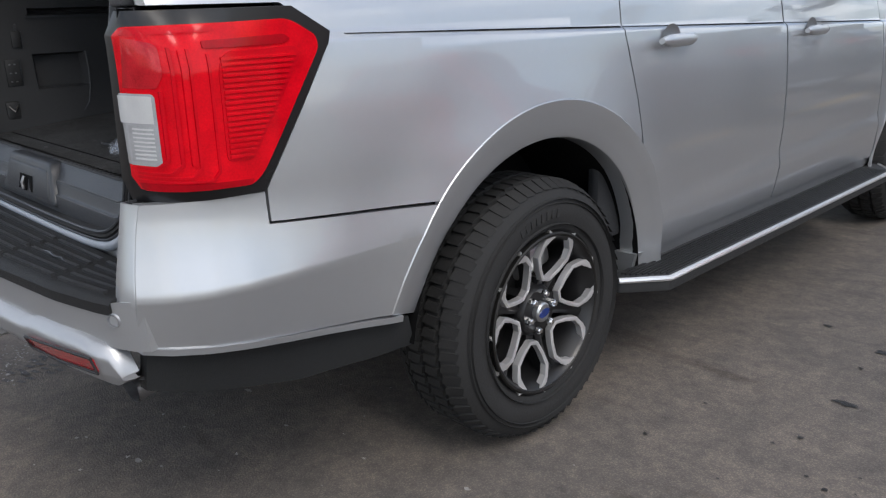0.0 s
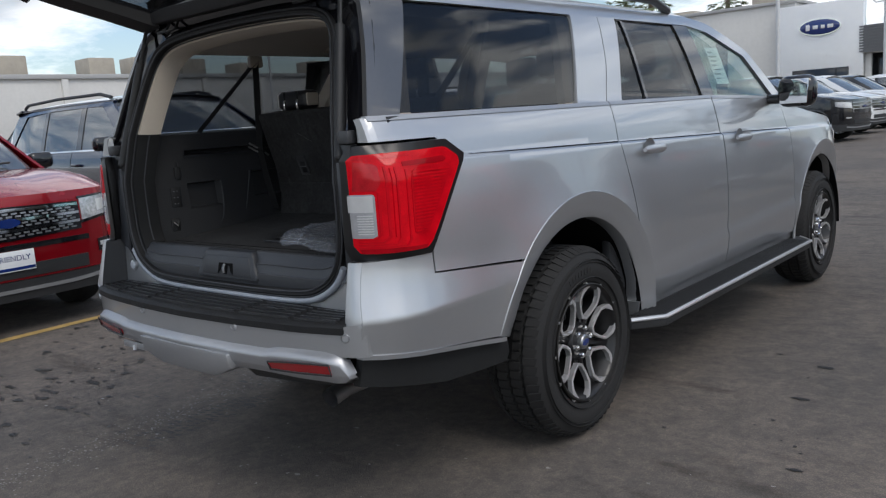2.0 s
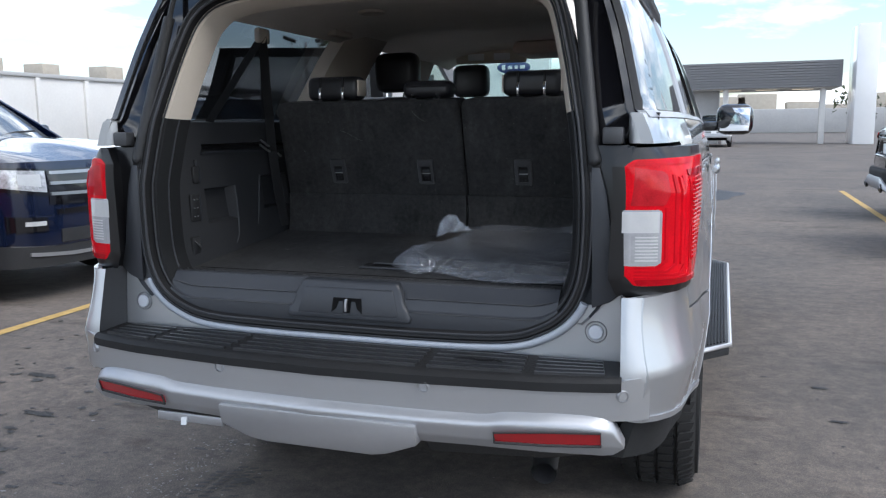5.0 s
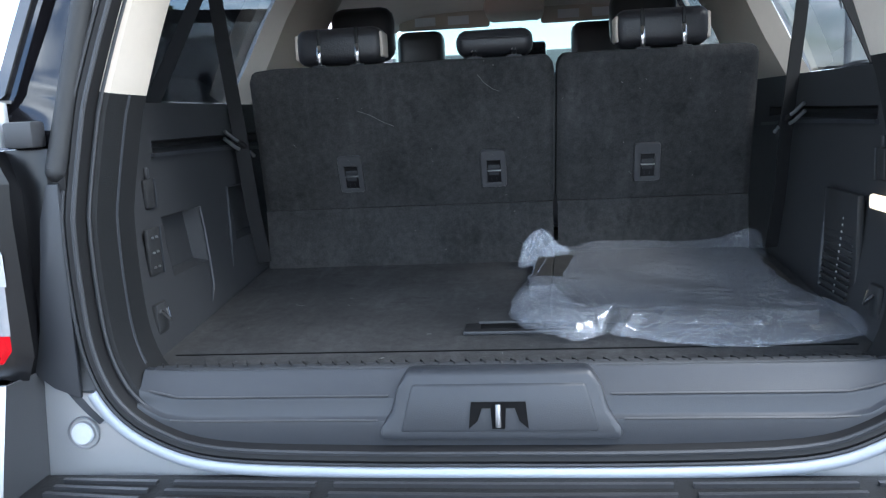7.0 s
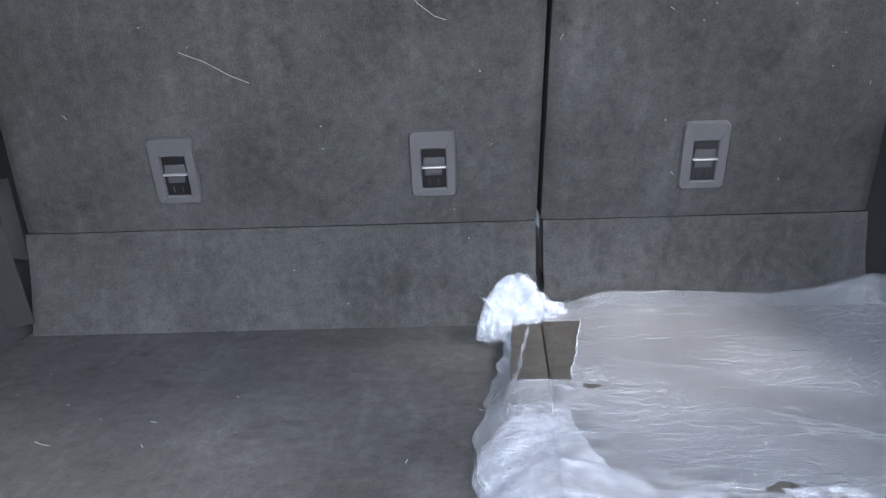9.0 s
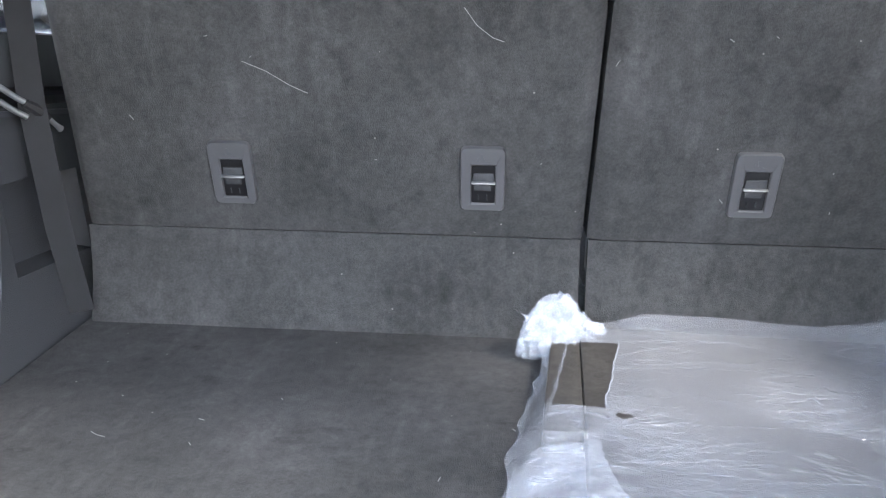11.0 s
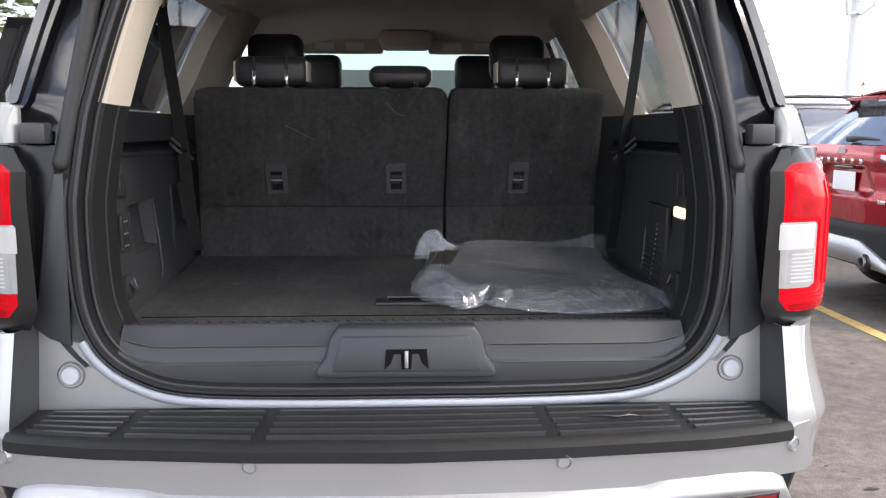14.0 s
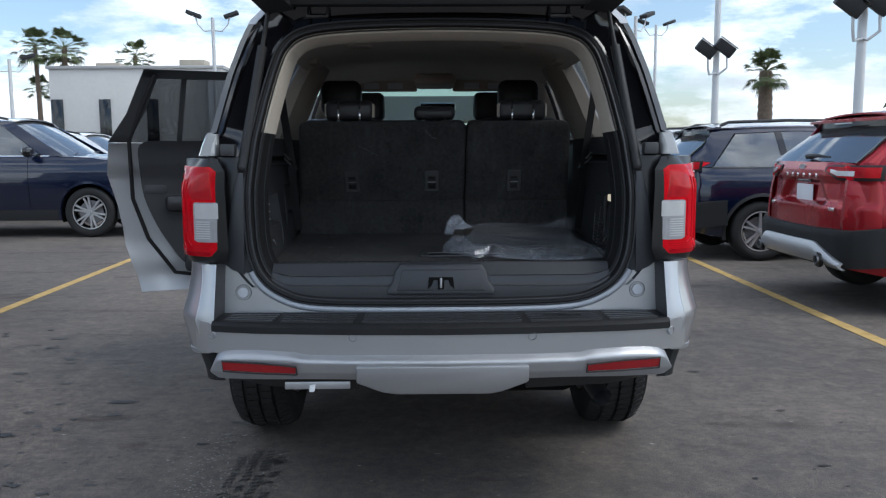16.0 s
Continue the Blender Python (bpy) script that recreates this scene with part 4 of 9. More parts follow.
# ---- tail lamps ----
def build_lamp(s):
    def lx(y, z):
        """The lens turns round the car's corner; its head and foot are drawn in."""
        flat = interp(y, [(0.140, 0.715), (0.150, 0.750), (0.158, 0.776), (0.168, 0.812), (0.186, 0.850), (0.214, 0.883), (0.25, 0.903), (0.30, 0.914), (0.40, 0.925), (0.55, 0.929)])
        drawn = interp(z, [(0.925, 0.030), (0.95, 0.010), (0.985, 0.0), (1.20, 0.0), (1.24, 0.012), (1.27, 0.032), (1.31, 0.066)])
        return flat - drawn * interp(y, [(0.150, 0.10), (0.19, 0.65), (0.225, 0.95), (0.265, 0.55), (0.32, 0.08), (0.40, 0.0)])
    rim = [(0.153, 0.985), (0.160, 0.943), (0.362, 0.949), (0.385, 0.985), (0.540, 1.232), (0.545, 1.256), (0.455, 1.308), (0.168, 1.306), (0.156, 1.262)]
    lamp = part("tail_lamp", panel(rim, lx, s, 0.03, 0.012, 0.02, 0.004), "lamp_black", suv, "black lamp housing")
    red = round_poly([(0.156, 0.994), (0.163, 0.968), (0.335, 0.968), (0.360, 0.990), (0.508, 1.225), (0.503, 1.250), (0.440, 1.285), (0.164, 1.278), (0.156, 1.262)], [0, 0.004, 0.02, 0.02, 0.02, 0.02, 0.02, 0.004, 0])
    part("red_lens", panel(red, lx, s, 0.012, 0.008, 0.012, 0.012), "lamp_red", lamp, "glossy red lens")
    part("clear_lens", panel(round_poly([(0.157, 1.166), (0.186, 1.166), (0.196, 1.19), (0.196, 1.246), (0.161, 1.258)], [0, 0.004, 0.006, 0.01, 0]), lx, s, 0.012, 0.006, 0.012, 0.0145), "lamp_pink", lamp, "paler see-through red lens")
    inner = round_poly([(0.285, 1.018), (0.340, 1.022), (0.462, 1.215), (0.450, 1.232), (0.300, 1.228), (0.285, 1.20)], 0.015)
    part("inner_lens", panel(inner, lx, s, 0.03, 0.025, 0.025, 0.0145), "lamp_mid", lamp, "darker ribbed red lens")
    part("dark_slot", panel(round_poly([(0.262, 1.236), (0.425, 1.238), (0.44, 1.246), (0.425, 1.256), (0.262, 1.250)], 0.004), lx, s, 0.02, 0.03, 0.015, 0.0150), "lamp_dark", lamp, "dark red slot")
    part("dark_foot", panel(round_poly([(0.163, 0.969), (0.330, 0.969), (0.336, 0.980), (0.160, 0.984)], 0.003), lx, s, 0.012, 0.01, 0.01, 0.0150), "lamp_dark", lamp, "deep red lower edge of the lens")
    part("dark_head", panel(round_poly([(0.160, 1.262), (0.290, 1.266), (0.285, 1.277), (0.164, 1.276)], 0.003), lx, s, 0.012, 0.01, 0.01, 0.0150), "lamp_mid", lamp, "deep red upper edge of the lens")
    bm = bmesh.new()
    for k in range(19):
        z = 1.026 + 0.0104 * k
        y1 = 0.332 + (z - 1.018) * 0.60
        pts = [(0.290, z), (y1, z), (y1, z + 0.0055), (0.290, z + 0.0055)]
        b2 = panel(pts, lx, s, 0.01, 0.04, 0.02, 0.018)
        me = bpy.data.meshes.new("tmp")
        b2.to_mesh(me)
        b2.free()
        bm.from_mesh(me)
        bpy.data.meshes.remove(me)
    part("lens_rib", bm, "lamp_red", lamp)
    # nested light guides that turn from the upright into the foot of the lamp
    for y, z, top in ((0.190, 1.014, 1.160), (0.208, 1.004, 1.240), (0.236, 0.996, 1.236), (0.268, 0.988, 1.226)):
        w = 0.0030
        guide = [(0.160, z - w), (y - 0.012, z - w), (y + w, z + 0.014), (y + w, top), (y - w * 0.6, top), (y - w * 0.6, z + 0.018), (y - 0.015, z + w * 0.6), (0.160, z + w * 0.6)]
        part("light_guide", panel(guide, lx, s, 0.008, 0.008, 0.02, 0.0155), "lamp_mid", lamp, "dark red light guide line")
    part("light_bar", panel(round_poly([(0.221, 1.018), (0.230, 1.018), (0.230, 1.232), (0.221, 1.236)], 0.004), lx, s, 0.02, 0.03, 0.03, 0.0175), "lamp_red", lamp, "raised red light guide")
    # reversing light: a plain upper block and a ridged lower one in a pale rim
    part("light_rim", panel(round_poly([(0.1555, 1.018), (0.180, 1.018), (0.183, 1.024), (0.183, 1.150), (0.180, 1.156), (0.1545, 1.156)], 0.002), lx, s, 0.012, 0.006, 0.02, 0.0150), "lamp_grey", lamp, "pale rim of the clear lens")
    for z, top, y0, look_of, words in ((1.100, 1.152, 0.153, "lamp_white", "clear white reversing light"), (1.027, 1.095, 0.157, "lamp_grey", "ridged clear lower lens")):
        part("reversing_light", panel([(y0, z), (0.179, z), (0.179, top), (y0, top)], lx, s, 0.012, 0.006, 0.02, 0.0175), look_of, lamp, words)
    for k in range(8):
        z = 1.030 + 0.0082 * k
        part("lens_ridge", panel([(0.159, z), (0.177, z), (0.177, z + 0.0035), (0.159, z + 0.0035)], lx, s, 0.01, 0.006, 0.02, 0.0195), "lamp_white", lamp)
    # inward face of the lamp towards the opening
    bm = bmesh.new()
    rows = []
    for z, k in ((0.932, 0.020), (0.955, 0.008), (0.985, 0.0), (1.245, 0.0), (1.290, 0.012), (1.310, 0.020)):
        rows.append([Vector((s * (x + k), y, z)) for x, y in ((0.772, 0.164), (0.758, 0.172), (0.752, 0.20), (0.750, 0.255))])
    loft(bm, rows, False)
    part("lamp_side", bm, "lamp_black", lamp, "black side of the lamp housing")


for side, _ in SIDES:
    build_lamp(side)


# ---- rear bumper, step pad and sill ----
def rear_y(x):
    """The bumper's rear face in plan."""
    return interp(abs(x), [(0.0, -0.012), (0.30, 0.0), (0.60, 0.03), (0.74, 0.060), (0.79, 0.076), (0.83, 0.094), (0.855, 0.118), (0.875, 0.15), (0.92, 0.30)])


def build_rear():
    def band(z0, z1, xa, dy0=0.0, dy1=0.0, n=40, nz=4):
        def f(u, v):
            x = -xa + 2 * xa * u
            top = z1 if z1 < 0.7 else interp(abs(x), [(0, 0.742), (0.775, 0.743), (0.79, 0.753), (0.81, z1)])
            z = z0 + (top - z0) * v
            return Vector((x, rear_y(x) + dy0 + (dy1 - dy0) * v, z))
        return sheet(bmesh.new(), f, n, nz, (0, 0.03, 0))
    bumper = part("rear_bumper", band(0.650, 0.757, 0.846, 0.004, 0.0, 60, 6), "silver", suv)
    part("bumper_shadow_gap", band(0.64, 0.67, 0.78, 0.02, 0.02), "under", bumper)
    # step pad
    pad = bmesh.new()
    def p(u, v):
        xa = 0.782 - 0.012 * v
        x = -xa + 2 * xa * u
        return Vector((x, (rear_y(x) - 0.004) * (1 - v) + 0.197 * v, 0.757 - 0.011 * max(0, 1 - v * 8) ** 2 + 0.006 * v))
    sheet(pad, p, 40, 18, (0, 0, -0.022))
    step = part("step_pad", pad, "pad", suv, "black ribbed plastic step pad on the bumper")
    bm = bmesh.new()
    for x0, x1 in ((-0.745, -0.575), (-0.545, -0.30), (-0.27, 0.27), (0.30, 0.545), (0.575, 0.745)):
        for k in range(5):
            v = 0.16 + 0.16 * k
            def rib(u, w, v=v):
                x = (x0 + (x1 - x0) * u) * (1 - 0.035 * v)
                return Vector((x, (rear_y(x) - 0.004) * (1 - v) + 0.197 * v + 0.009 * w, 0.7635 + 0.006 * v))
            sheet(bm, rib, 8, 1, (0, 0, -0.008))
    part("pad_rib", bm, "rib", step)
    bm = bmesh.new()
    tube(bm, [(0.35, 0.10, 0.767), (0.39, 0.104, 0.768), (0.43, 0.098, 0.768), (0.455, 0.106, 0.768), (0.48, 0.101, 0.767)], [0.001, 0.004, 0.0025, 0.004, 0.001], 6)
    part("pad_scrape", bm, "lamp_black", step, "dark scrape in the plastic")
    # silver skid bar
    def bar(u, v):
        x = -0.790 + 1.58 * u
        a = abs(x)
        top = interp(a, [(0, 0.656), (0.46, 0.654), (0.50, 0.664), (0.62, 0.668), (0.70, 0.665), (0.745, 0.657), (0.770, 0.642), (0.783, 0.620), (0.790, 0.594)])
        bot = interp(a, [(0, 0.572), (0.42, 0.570), (0.60, 0.566), (0.74, 0.562), (0.775, 0.566), (0.790, 0.580)])
        z = bot + (top - bot) * v
        return Vector((x, rear_y(x) + interp(v, [(0, 0.006), (0.3, -0.013), (0.62, -0.021), (0.74, -0.023), (0.84, -0.018), (1.0, 0.004)]) * max(0.3, min(1.0, (0.790 - a) / 0.05)), z))
    skid = part("skid_bar", sheet(bmesh.new(), bar, 64, 16, (0, 0.03, 0)), "satin", suv, "satin silver lower bumper bar")
    bm = bmesh.new()
    prism(bm, [(-0.285, 0.622), (0.288, 0.622), (0.288, 0.565), (0.20, 0.530), (0.16, 0.522), (-0.15, 0.522), (-0.20, 0.530), (-0.285, 0.565)], -0.036, 0.05, "y", 0.006)
    for v in bm.verts:
        v.co.y += max(0, 0.622 - v.co.z) * 0.22
    part("hitch_cover", bm, "satin", skid, "satin silver tow hitch cover")
    for x0, x1 in ((-0.78, -0.29), (0.29, 0.78)):
        bm = bmesh.new()
        def low(u, v):
            x = x0 + (x1 - x0) * u
            a = abs(x)
            bot = interp(a, [(0.29, 0.515), (0.6, 0.52), (0.78, 0.55)])
            return Vector((x, rear_y(x) + 0.03 + 0.05 * v, 0.572 + (bot - 0.572) * v))
        sheet(bm, low, 12, 3, (0, 0.02, 0))
        part("bumper_lower", bm, "plastic", skid)
    part("bumper_patch", boxbm((-0.42, 0.028, 0.546), (0.22, 0.01, 0.026), 0.003), "satin", skid, "silver patch under the bumper bar")
    bm = bmesh.new()
    prism(bm, [(-0.445, 0.548), (-0.425, 0.552), (-0.43, 0.528), (-0.447, 0.526)], 0.016, 0.022, "y")
    part("paper_tab", bm, "paper", skid, "small white tab")
    for s in (1, -1):
        bm = bmesh.new()
        def rf(u, v):
            x = s * (0.485 + 0.255 * u)
            return Vector((x, rear_y(x) - 0.0275 + 0.011 * (1 - v), 0.594 + 0.003 * u + 0.030 * v * (0.72 + 0.28 * min(1.0, 3 * u))))
        sheet(bm, rf, 10, 3, (0, 0.02, 0))
        part("rear_reflector", bm, "reflector", skid, "dark red bumper reflector")
        bm = bmesh.new()
        tube(bm, [rf(u, v) + Vector((0, -0.001, 0.004 * (1 if v else -1))) for u, v in ((0, 0), (0.5, 0), (1, 0), (1, 1), (0.5, 1), (0, 1), (0, 0))], 0.0032, 6)
        part("reflector_bezel", bm, "plastic", skid, "dark rim of the reflector")
    for x in (-0.781, -0.296, 0.301, 0.785):
        m = Matrix.Translation((x, rear_y(x) + 0.0005, 0.714 if abs(x) > 0.5 else 0.716)) @ Matrix.Rotation(radians(-90) + (0.55 if x > 0.5 else -0.55 if x < -0.5 else 0), 4, "Z")
        o = part("parking_sensor", lathe(bmesh.new(), [(0.0, 0.002), (0.010, 0.002), (0.0105, -0.002), (0.0125, -0.002), (0.0135, 0.004), (0.0150, 0.002), (0.0155, -0.01)], 20, m, close=False), "satin", bumper)
    # body behind the pad
    def sill(u, v):
        x = -0.775 + 1.55 * u
        a = abs(x)
        lo = 0.752
        hi = interp(a, [(0, 0.782), (0.42, 0.785), (0.53, 0.81), (0.605, 0.855), (0.655, 0.900), (0.70, 0.906), (0.735, 0.920), (0.772, 0.950), (0.80, 0.96)])
        return Vector((x, 0.203 + 0.006 * v, lo + (hi - lo) * v))
    part("tailgate_sill", sheet(bmesh.new(), sill, 60, 8, (0, 0.03, 0)), "silver", suv)
    for s in (1, -1):
        m = Matrix.Translation((s * 0.70, 0.205, 0.835)) @ Matrix.Rotation(radians(-90), 4, "Z")
        o = part("bump_stop", lathe(bmesh.new(), [(0.0, 0.006), (0.017, 0.006), (0.020, 0.002), (0.021, -0.006), (0.024, -0.006), (0.027, 0.004), (0.029, 0.0)], 28, m, close=False), "satin", suv, "round rubber-capped bump stop")
        part("stop_face", lathe(bmesh.new(), [(0.0, 0.0075), (0.017, 0.0075), (0.0195, 0.004)], 24, m, close=False), "stop_face", o, "pale round cap")
        # corner wall between pad and lamp
        bm = bmesh.new()
        def wall(u, v):
            z = SHELF - 0.012 + 0.20 * v
            a = Vector((s * (flank_x(flank_edge(z), z) - 0.002), flank_edge(z) + 0.001, z))
            k = min(1.0, u * 2)
            lip = a.lerp(Vector((s * (0.777 - 0.006 * v), a.y - 0.014, z)), k) + Vector((0, -0.006 * math.sin(math.pi * k), 0))
            return lip.lerp(Vector((s * (0.769 - 0.010 * v), 0.214, z)), max(0.0, (u - 0.5) / 0.5))
        sheet(bm, lambda u, v: wall(u * 0.5, v), 10, 10, (s * 0.003, 0.006, 0))
        part("corner_wall", bm, "silver", suv)
        bm = bmesh.new()
        sheet(bm, lambda u, v: wall(0.5 + u * 0.5, v) + Vector((0, 0.0005, 0)), 8, 10, (s * 0.003, 0.006, 0))
        part("corner_wedge", bm, "trim_grey", suv, "slate plastic wedge beside the step pad")
    # bumper underside and exhaust
    bm = bmesh.new()
    tube(bm, [(0.56, 0.62, 0.47), (0.565, 0.26, 0.465), (0.575, 0.17, 0.452)], 0.034, 16, caps=False)
    tube(bm, [(0.575, 0.17, 0.452), (0.565, 0.26, 0.465), (0.56, 0.62, 0.47)], 0.029, 16, caps=False)
    part("exhaust_pipe", bm, "steel", suv, "steel exhaust tip")
    part("exhaust_box", boxbm((0.2, 0.62, 0.44), (0.7, 0.22, 0.16), 0.05), "under", suv)


build_rear()


# ---- the tailgate opening ----
def rear_plane(z):
    return interp(z, [(0.7, 0.208), (1.20, 0.212), (1.40, 0.25), (1.60, 0.315), (1.80, 0.385), (1.9, 0.42)])


HALF = [(0.0, 0.795), (0.25, 0.796), (0.46, 0.805), (0.56, 0.835), (0.625, 0.885), (0.660, 0.96), (0.672, 1.06), (0.672, 1.20), (0.655, 1.35), (0.645, 1.402), (0.620, 1.52), (0.588, 1.64), (0.560, 1.705), (0.505, 1.752), (0.40, 1.776), (0.2, 1.788), (0.0, 1.791)]
RAW = HALF + [(-x, z) for x, z in HALF[-2:0:-1]]


def rounder(pts, k):
    out, n = [], len(pts)
    for i in range(n):
        p = [Vector(pts[(i + j) % n]) for j in (-1, 0, 1, 2)]
        for q in range(k):
            t = q / k
            v = 0.5 * (2 * p[1] + (p[2] - p[0]) * t + (2 * p[0] - 5 * p[1] + 4 * p[2] - p[3]) * t * t + (3 * p[1] - p[0] - 3 * p[2] + p[3]) * t ** 3)
            out.append((v.x, v.y))
    return out


LOOP = rounder(RAW, 4)


def ring_points(grow, dy):
    out, n = [], len(LOOP)
    for i, (x, z) in enumerate(LOOP):
        a, b = LOOP[i - 1], LOOP[(i + 1) % n]
        t = Vector((b[0] - a[0], b[1] - a[1])).normalized()
        out.append(Vector((x + t.y * grow, rear_plane(z) + dy, z - t.x * grow)))
    return out


def build_opening():
    n = len(LOOP)
    bm = bmesh.new()
    prof = [(0.016, 0.012), (0.014, -0.012), (0.004, -0.020), (-0.010, -0.016), (-0.016, 0.0), (-0.014, 0.03), (0.0, 0.03)]
    rings = [ring_points(g, d) for g, d in prof]
    for a, b in zip(rings, rings[1:] + rings[:1]):
        va, vb = [bm.verts.new(p) for p in a], [bm.verts.new(p) for p in b]
        for i in range(n):
            bm.faces.new((va[i], va[(i + 1) % n], vb[(i + 1) % n], vb[i]))
    bmesh.ops.remove_doubles(bm, verts=bm.verts, dist=0.0001)
    bmesh.ops.recalc_face_normals(bm, faces=bm.faces[:])
    part("door_seal", bm, "seal", suv, "black rubber seal round the tailgate opening")
    # inner trim funnel
    bm = bmesh.new()
    prof = [(-0.014, 0.005), (-0.030, 0.012), (-0.045, 0.05), (-0.050, 0.10)]
    rings = [ring_points(g, d) for g, d in prof]
    for a, b in zip(rings, rings[1:]):
        va, vb = [bm.verts.new(p) for p in a], [bm.verts.new(p) for p in b]
        for i in range(n):
            lim = LOOP[i][1] if LOOP[i][1] < LOOP[(i + 1) % n][1] else LOOP[(i + 1) % n][1]
            f = bm.faces.new((va[i], va[(i + 1) % n], vb[(i + 1) % n], vb[i]))
            f.material_index = 1 if lim > 1.40 else 0
    bmesh.ops.remove_doubles(bm, verts=bm.verts, dist=0.0001)
    part("opening_trim", bm, ["inner_trim", "beige"], suv, "charcoal and beige trim round the opening")
    # pale rounded ridge where the side trim turns inwards, and the folds of the seal
    up = [p for p in ring_points(-0.041, 0.052)]
    for sgn in (1, -1):
        run = sorted((p for p in up if p.x * sgn > 0 and 0.935 < p.z < 1.395), key=lambda p: p.z)
        part("trim_ridge", tube(bmesh.new(), run, 0.0052, 8), "scuff", suv, "pale rounded ridge of the side trim")
    # Pale blue-grey colour on this edge stands in for reflected sky.
    edge = [p for p in ring_points(0.0265, -0.010)]
    run = sorted((p for p in edge if p.z < 0.93), key=lambda p: p.x)
    part("sill_bead", tube(bmesh.new(), run, 0.0120, 10), "sill_paint", suv, "rounded edge under the seal, toned pale for reflected sky")
    for grow, dy, rad, look_of in ((0.0125, -0.0165, 0.0032, "seal_grey"), (-0.0075, -0.0185, 0.0042, "seal_grey"), (-0.0215, 0.004, 0.0030, "seal_grey")):
        pts = ring_points(grow, dy)
        part("seal_lip", tube(bmesh.new(), pts + pts[:1], rad, 6, False), look_of, suv, "dull grey fold of the rubber seal")
    # gutter from the seal to the body edge
    bm = bmesh.new()
    outer = []
    for i, (x, z) in enumerate(LOOP):
        a = abs(x)
        if z < 0.9 and a < 0.62:
            g, d = 0.02, 0.0
        elif z > 1.74 and a < 0.52:
            g, d = 0.055, 0.015
        else:
            g = interp(z, [(0.88, 0.05), (0.98, 0.085), (1.30, 0.095), (1.38, 0.155), (1.7, 0.13), (1.80, 0.09)])
            d = interp(z, [(0.9, -0.012), (1.30, -0.012), (1.4, 0.0), (1.5, 0.01)])
        outer.append((g, d))
    lay = []
    for k, (fg, fd) in enumerate(((0.0, 0.0), (0.15, 0.016), (0.80, 0.012), (1.0, 0.0))):
        row = []
        for i in range(n):
            g, d = outer[i]
            p = ring_points(0.014 + (g - 0.014) * fg, 0.0)[i]
            row.append(bm.verts.new(p + Vector((0, d * fg + (fd if g > 0.03 else 0), 0))))
        lay.append(row)
    for a, b in zip(lay, lay[1:]):
        for i in range(n):
            f = bm.faces.new((a[i], a[(i + 1) % n], b[(i + 1) % n], b[i]))
            zz = LOOP[i][1]
            f.material_index = 1 if zz > 1.24 else (2 if zz < 0.90 else 0)
    bmesh.ops.recalc_face_normals(bm, faces=bm.faces[:])
    part("opening_gutter", bm, ["gutter", "gloss_black", "silver"], suv, "dark body gutter beside the opening")
    for s in (1, -1):
        # outer corner of the rear pillar
        bm = bmesh.new()
        rows = []
        for z in (1.316, 1.36, 1.40, 1.46, 1.54, 1.62, 1.70, 1.77, 1.82):
            y = rear_plane(z)
            xo = body_x(max(0.24, y), z)
            rows.append([Vector((s * (xo - 0.055), y + 0.02, z)), Vector((s * (xo - 0.045), y - 0.012, z)), Vector((s * (xo - 0.012), y - 0.004, z)), Vector((s * (xo + 0.001), y + 0.02, z)), Vector((s * (xo - 0.004), y + 0.07, z))])
        loft(bm, rows, False)
        part("pillar_edge", bm, "gloss_black", suv)
        bm = bmesh.new()
        rows = []
        for z in (1.316, 1.34, 1.365, 1.388):
            rows.append([Vector((s * x, y, z)) for x, y in ((0.770, 0.222), (0.776, 0.208), (0.786, 0.201), (0.798, 0.200), (body_x(0.212, z) - 0.002, 0.210), (body_x(0.232, z) + 0.001, 0.232))])
        loft(bm, rows, False)
        part("corner_cap", bm, "silver", suv)
        bm = bmesh.new()
        prism(bm, [(s * x, y) for x, y in ((0.770, 0.240), (0.776, 0.209), (0.786, 0.202), (0.798, 0.201), (body_x(0.212, 1.385) - 0.003, 0.211), (body_x(0.24, 1.385) - 0.002, 0.240))], 1.386, 1.391, "z")
        part("corner_top", bm, "silver", suv)
        # slate panel between the seal and the lamp
        bm = bmesh.new()
        prism(bm, [(s * x, z) for x, z in ((0.690, 0.899), (0.735, 0.917), (0.766, 0.942), (0.748, 1.015), (0.722, 1.197), (0.704, 1.256), (0.684, 1.256))], 0.193, 0.203, "y", 0.003)
        part("gutter_panel", bm, "gutter", suv, "slate grey panel beside the opening")
        bm = bmesh.new()
        prism(bm, [(s * x, z) for x, z in ((0.700, 0.946), (0.775, 0.946), (0.775, 1.312), (0.690, 1.312))], 0.204, 0.212, "y", 0.002)
        part("lamp_pocket", bm, "lamp_black", suv, "black recess behind the lamp")
        # gas strut
        bm = bmesh.new()
        a, b = Vector((s * 0.690, 0.205, 1.275)), Vector((s * 0.60, 0.37, 1.90))
        tube(bm, [a, a.lerp(b, 0.68)], 0.017, 12)
        tube(bm, [a.lerp(b, 0.66), b], 0.008, 8)
        bmesh.ops.create_uvsphere(bm, u_segments=10, v_segments=8, radius=0.017, matrix=Matrix.Translation(a))
        st = part("gas_strut", bm, "plastic", suv, "black power strut")
        part("strut_mount", boxbm((s * 0.690, 0.225, 1.262), (0.035, 0.05, 0.045), 0.008), "seal", st)
        part("hinge_pad", boxbm((s * 0.735, 0.205, 1.335), (0.05, 0.04, 0.042), 0.006, None), "trim_grey", suv)


build_opening()


# ---- cargo space ----
def floor_z(y):
    return 0.914 + 0.075 * (y - 0.30)


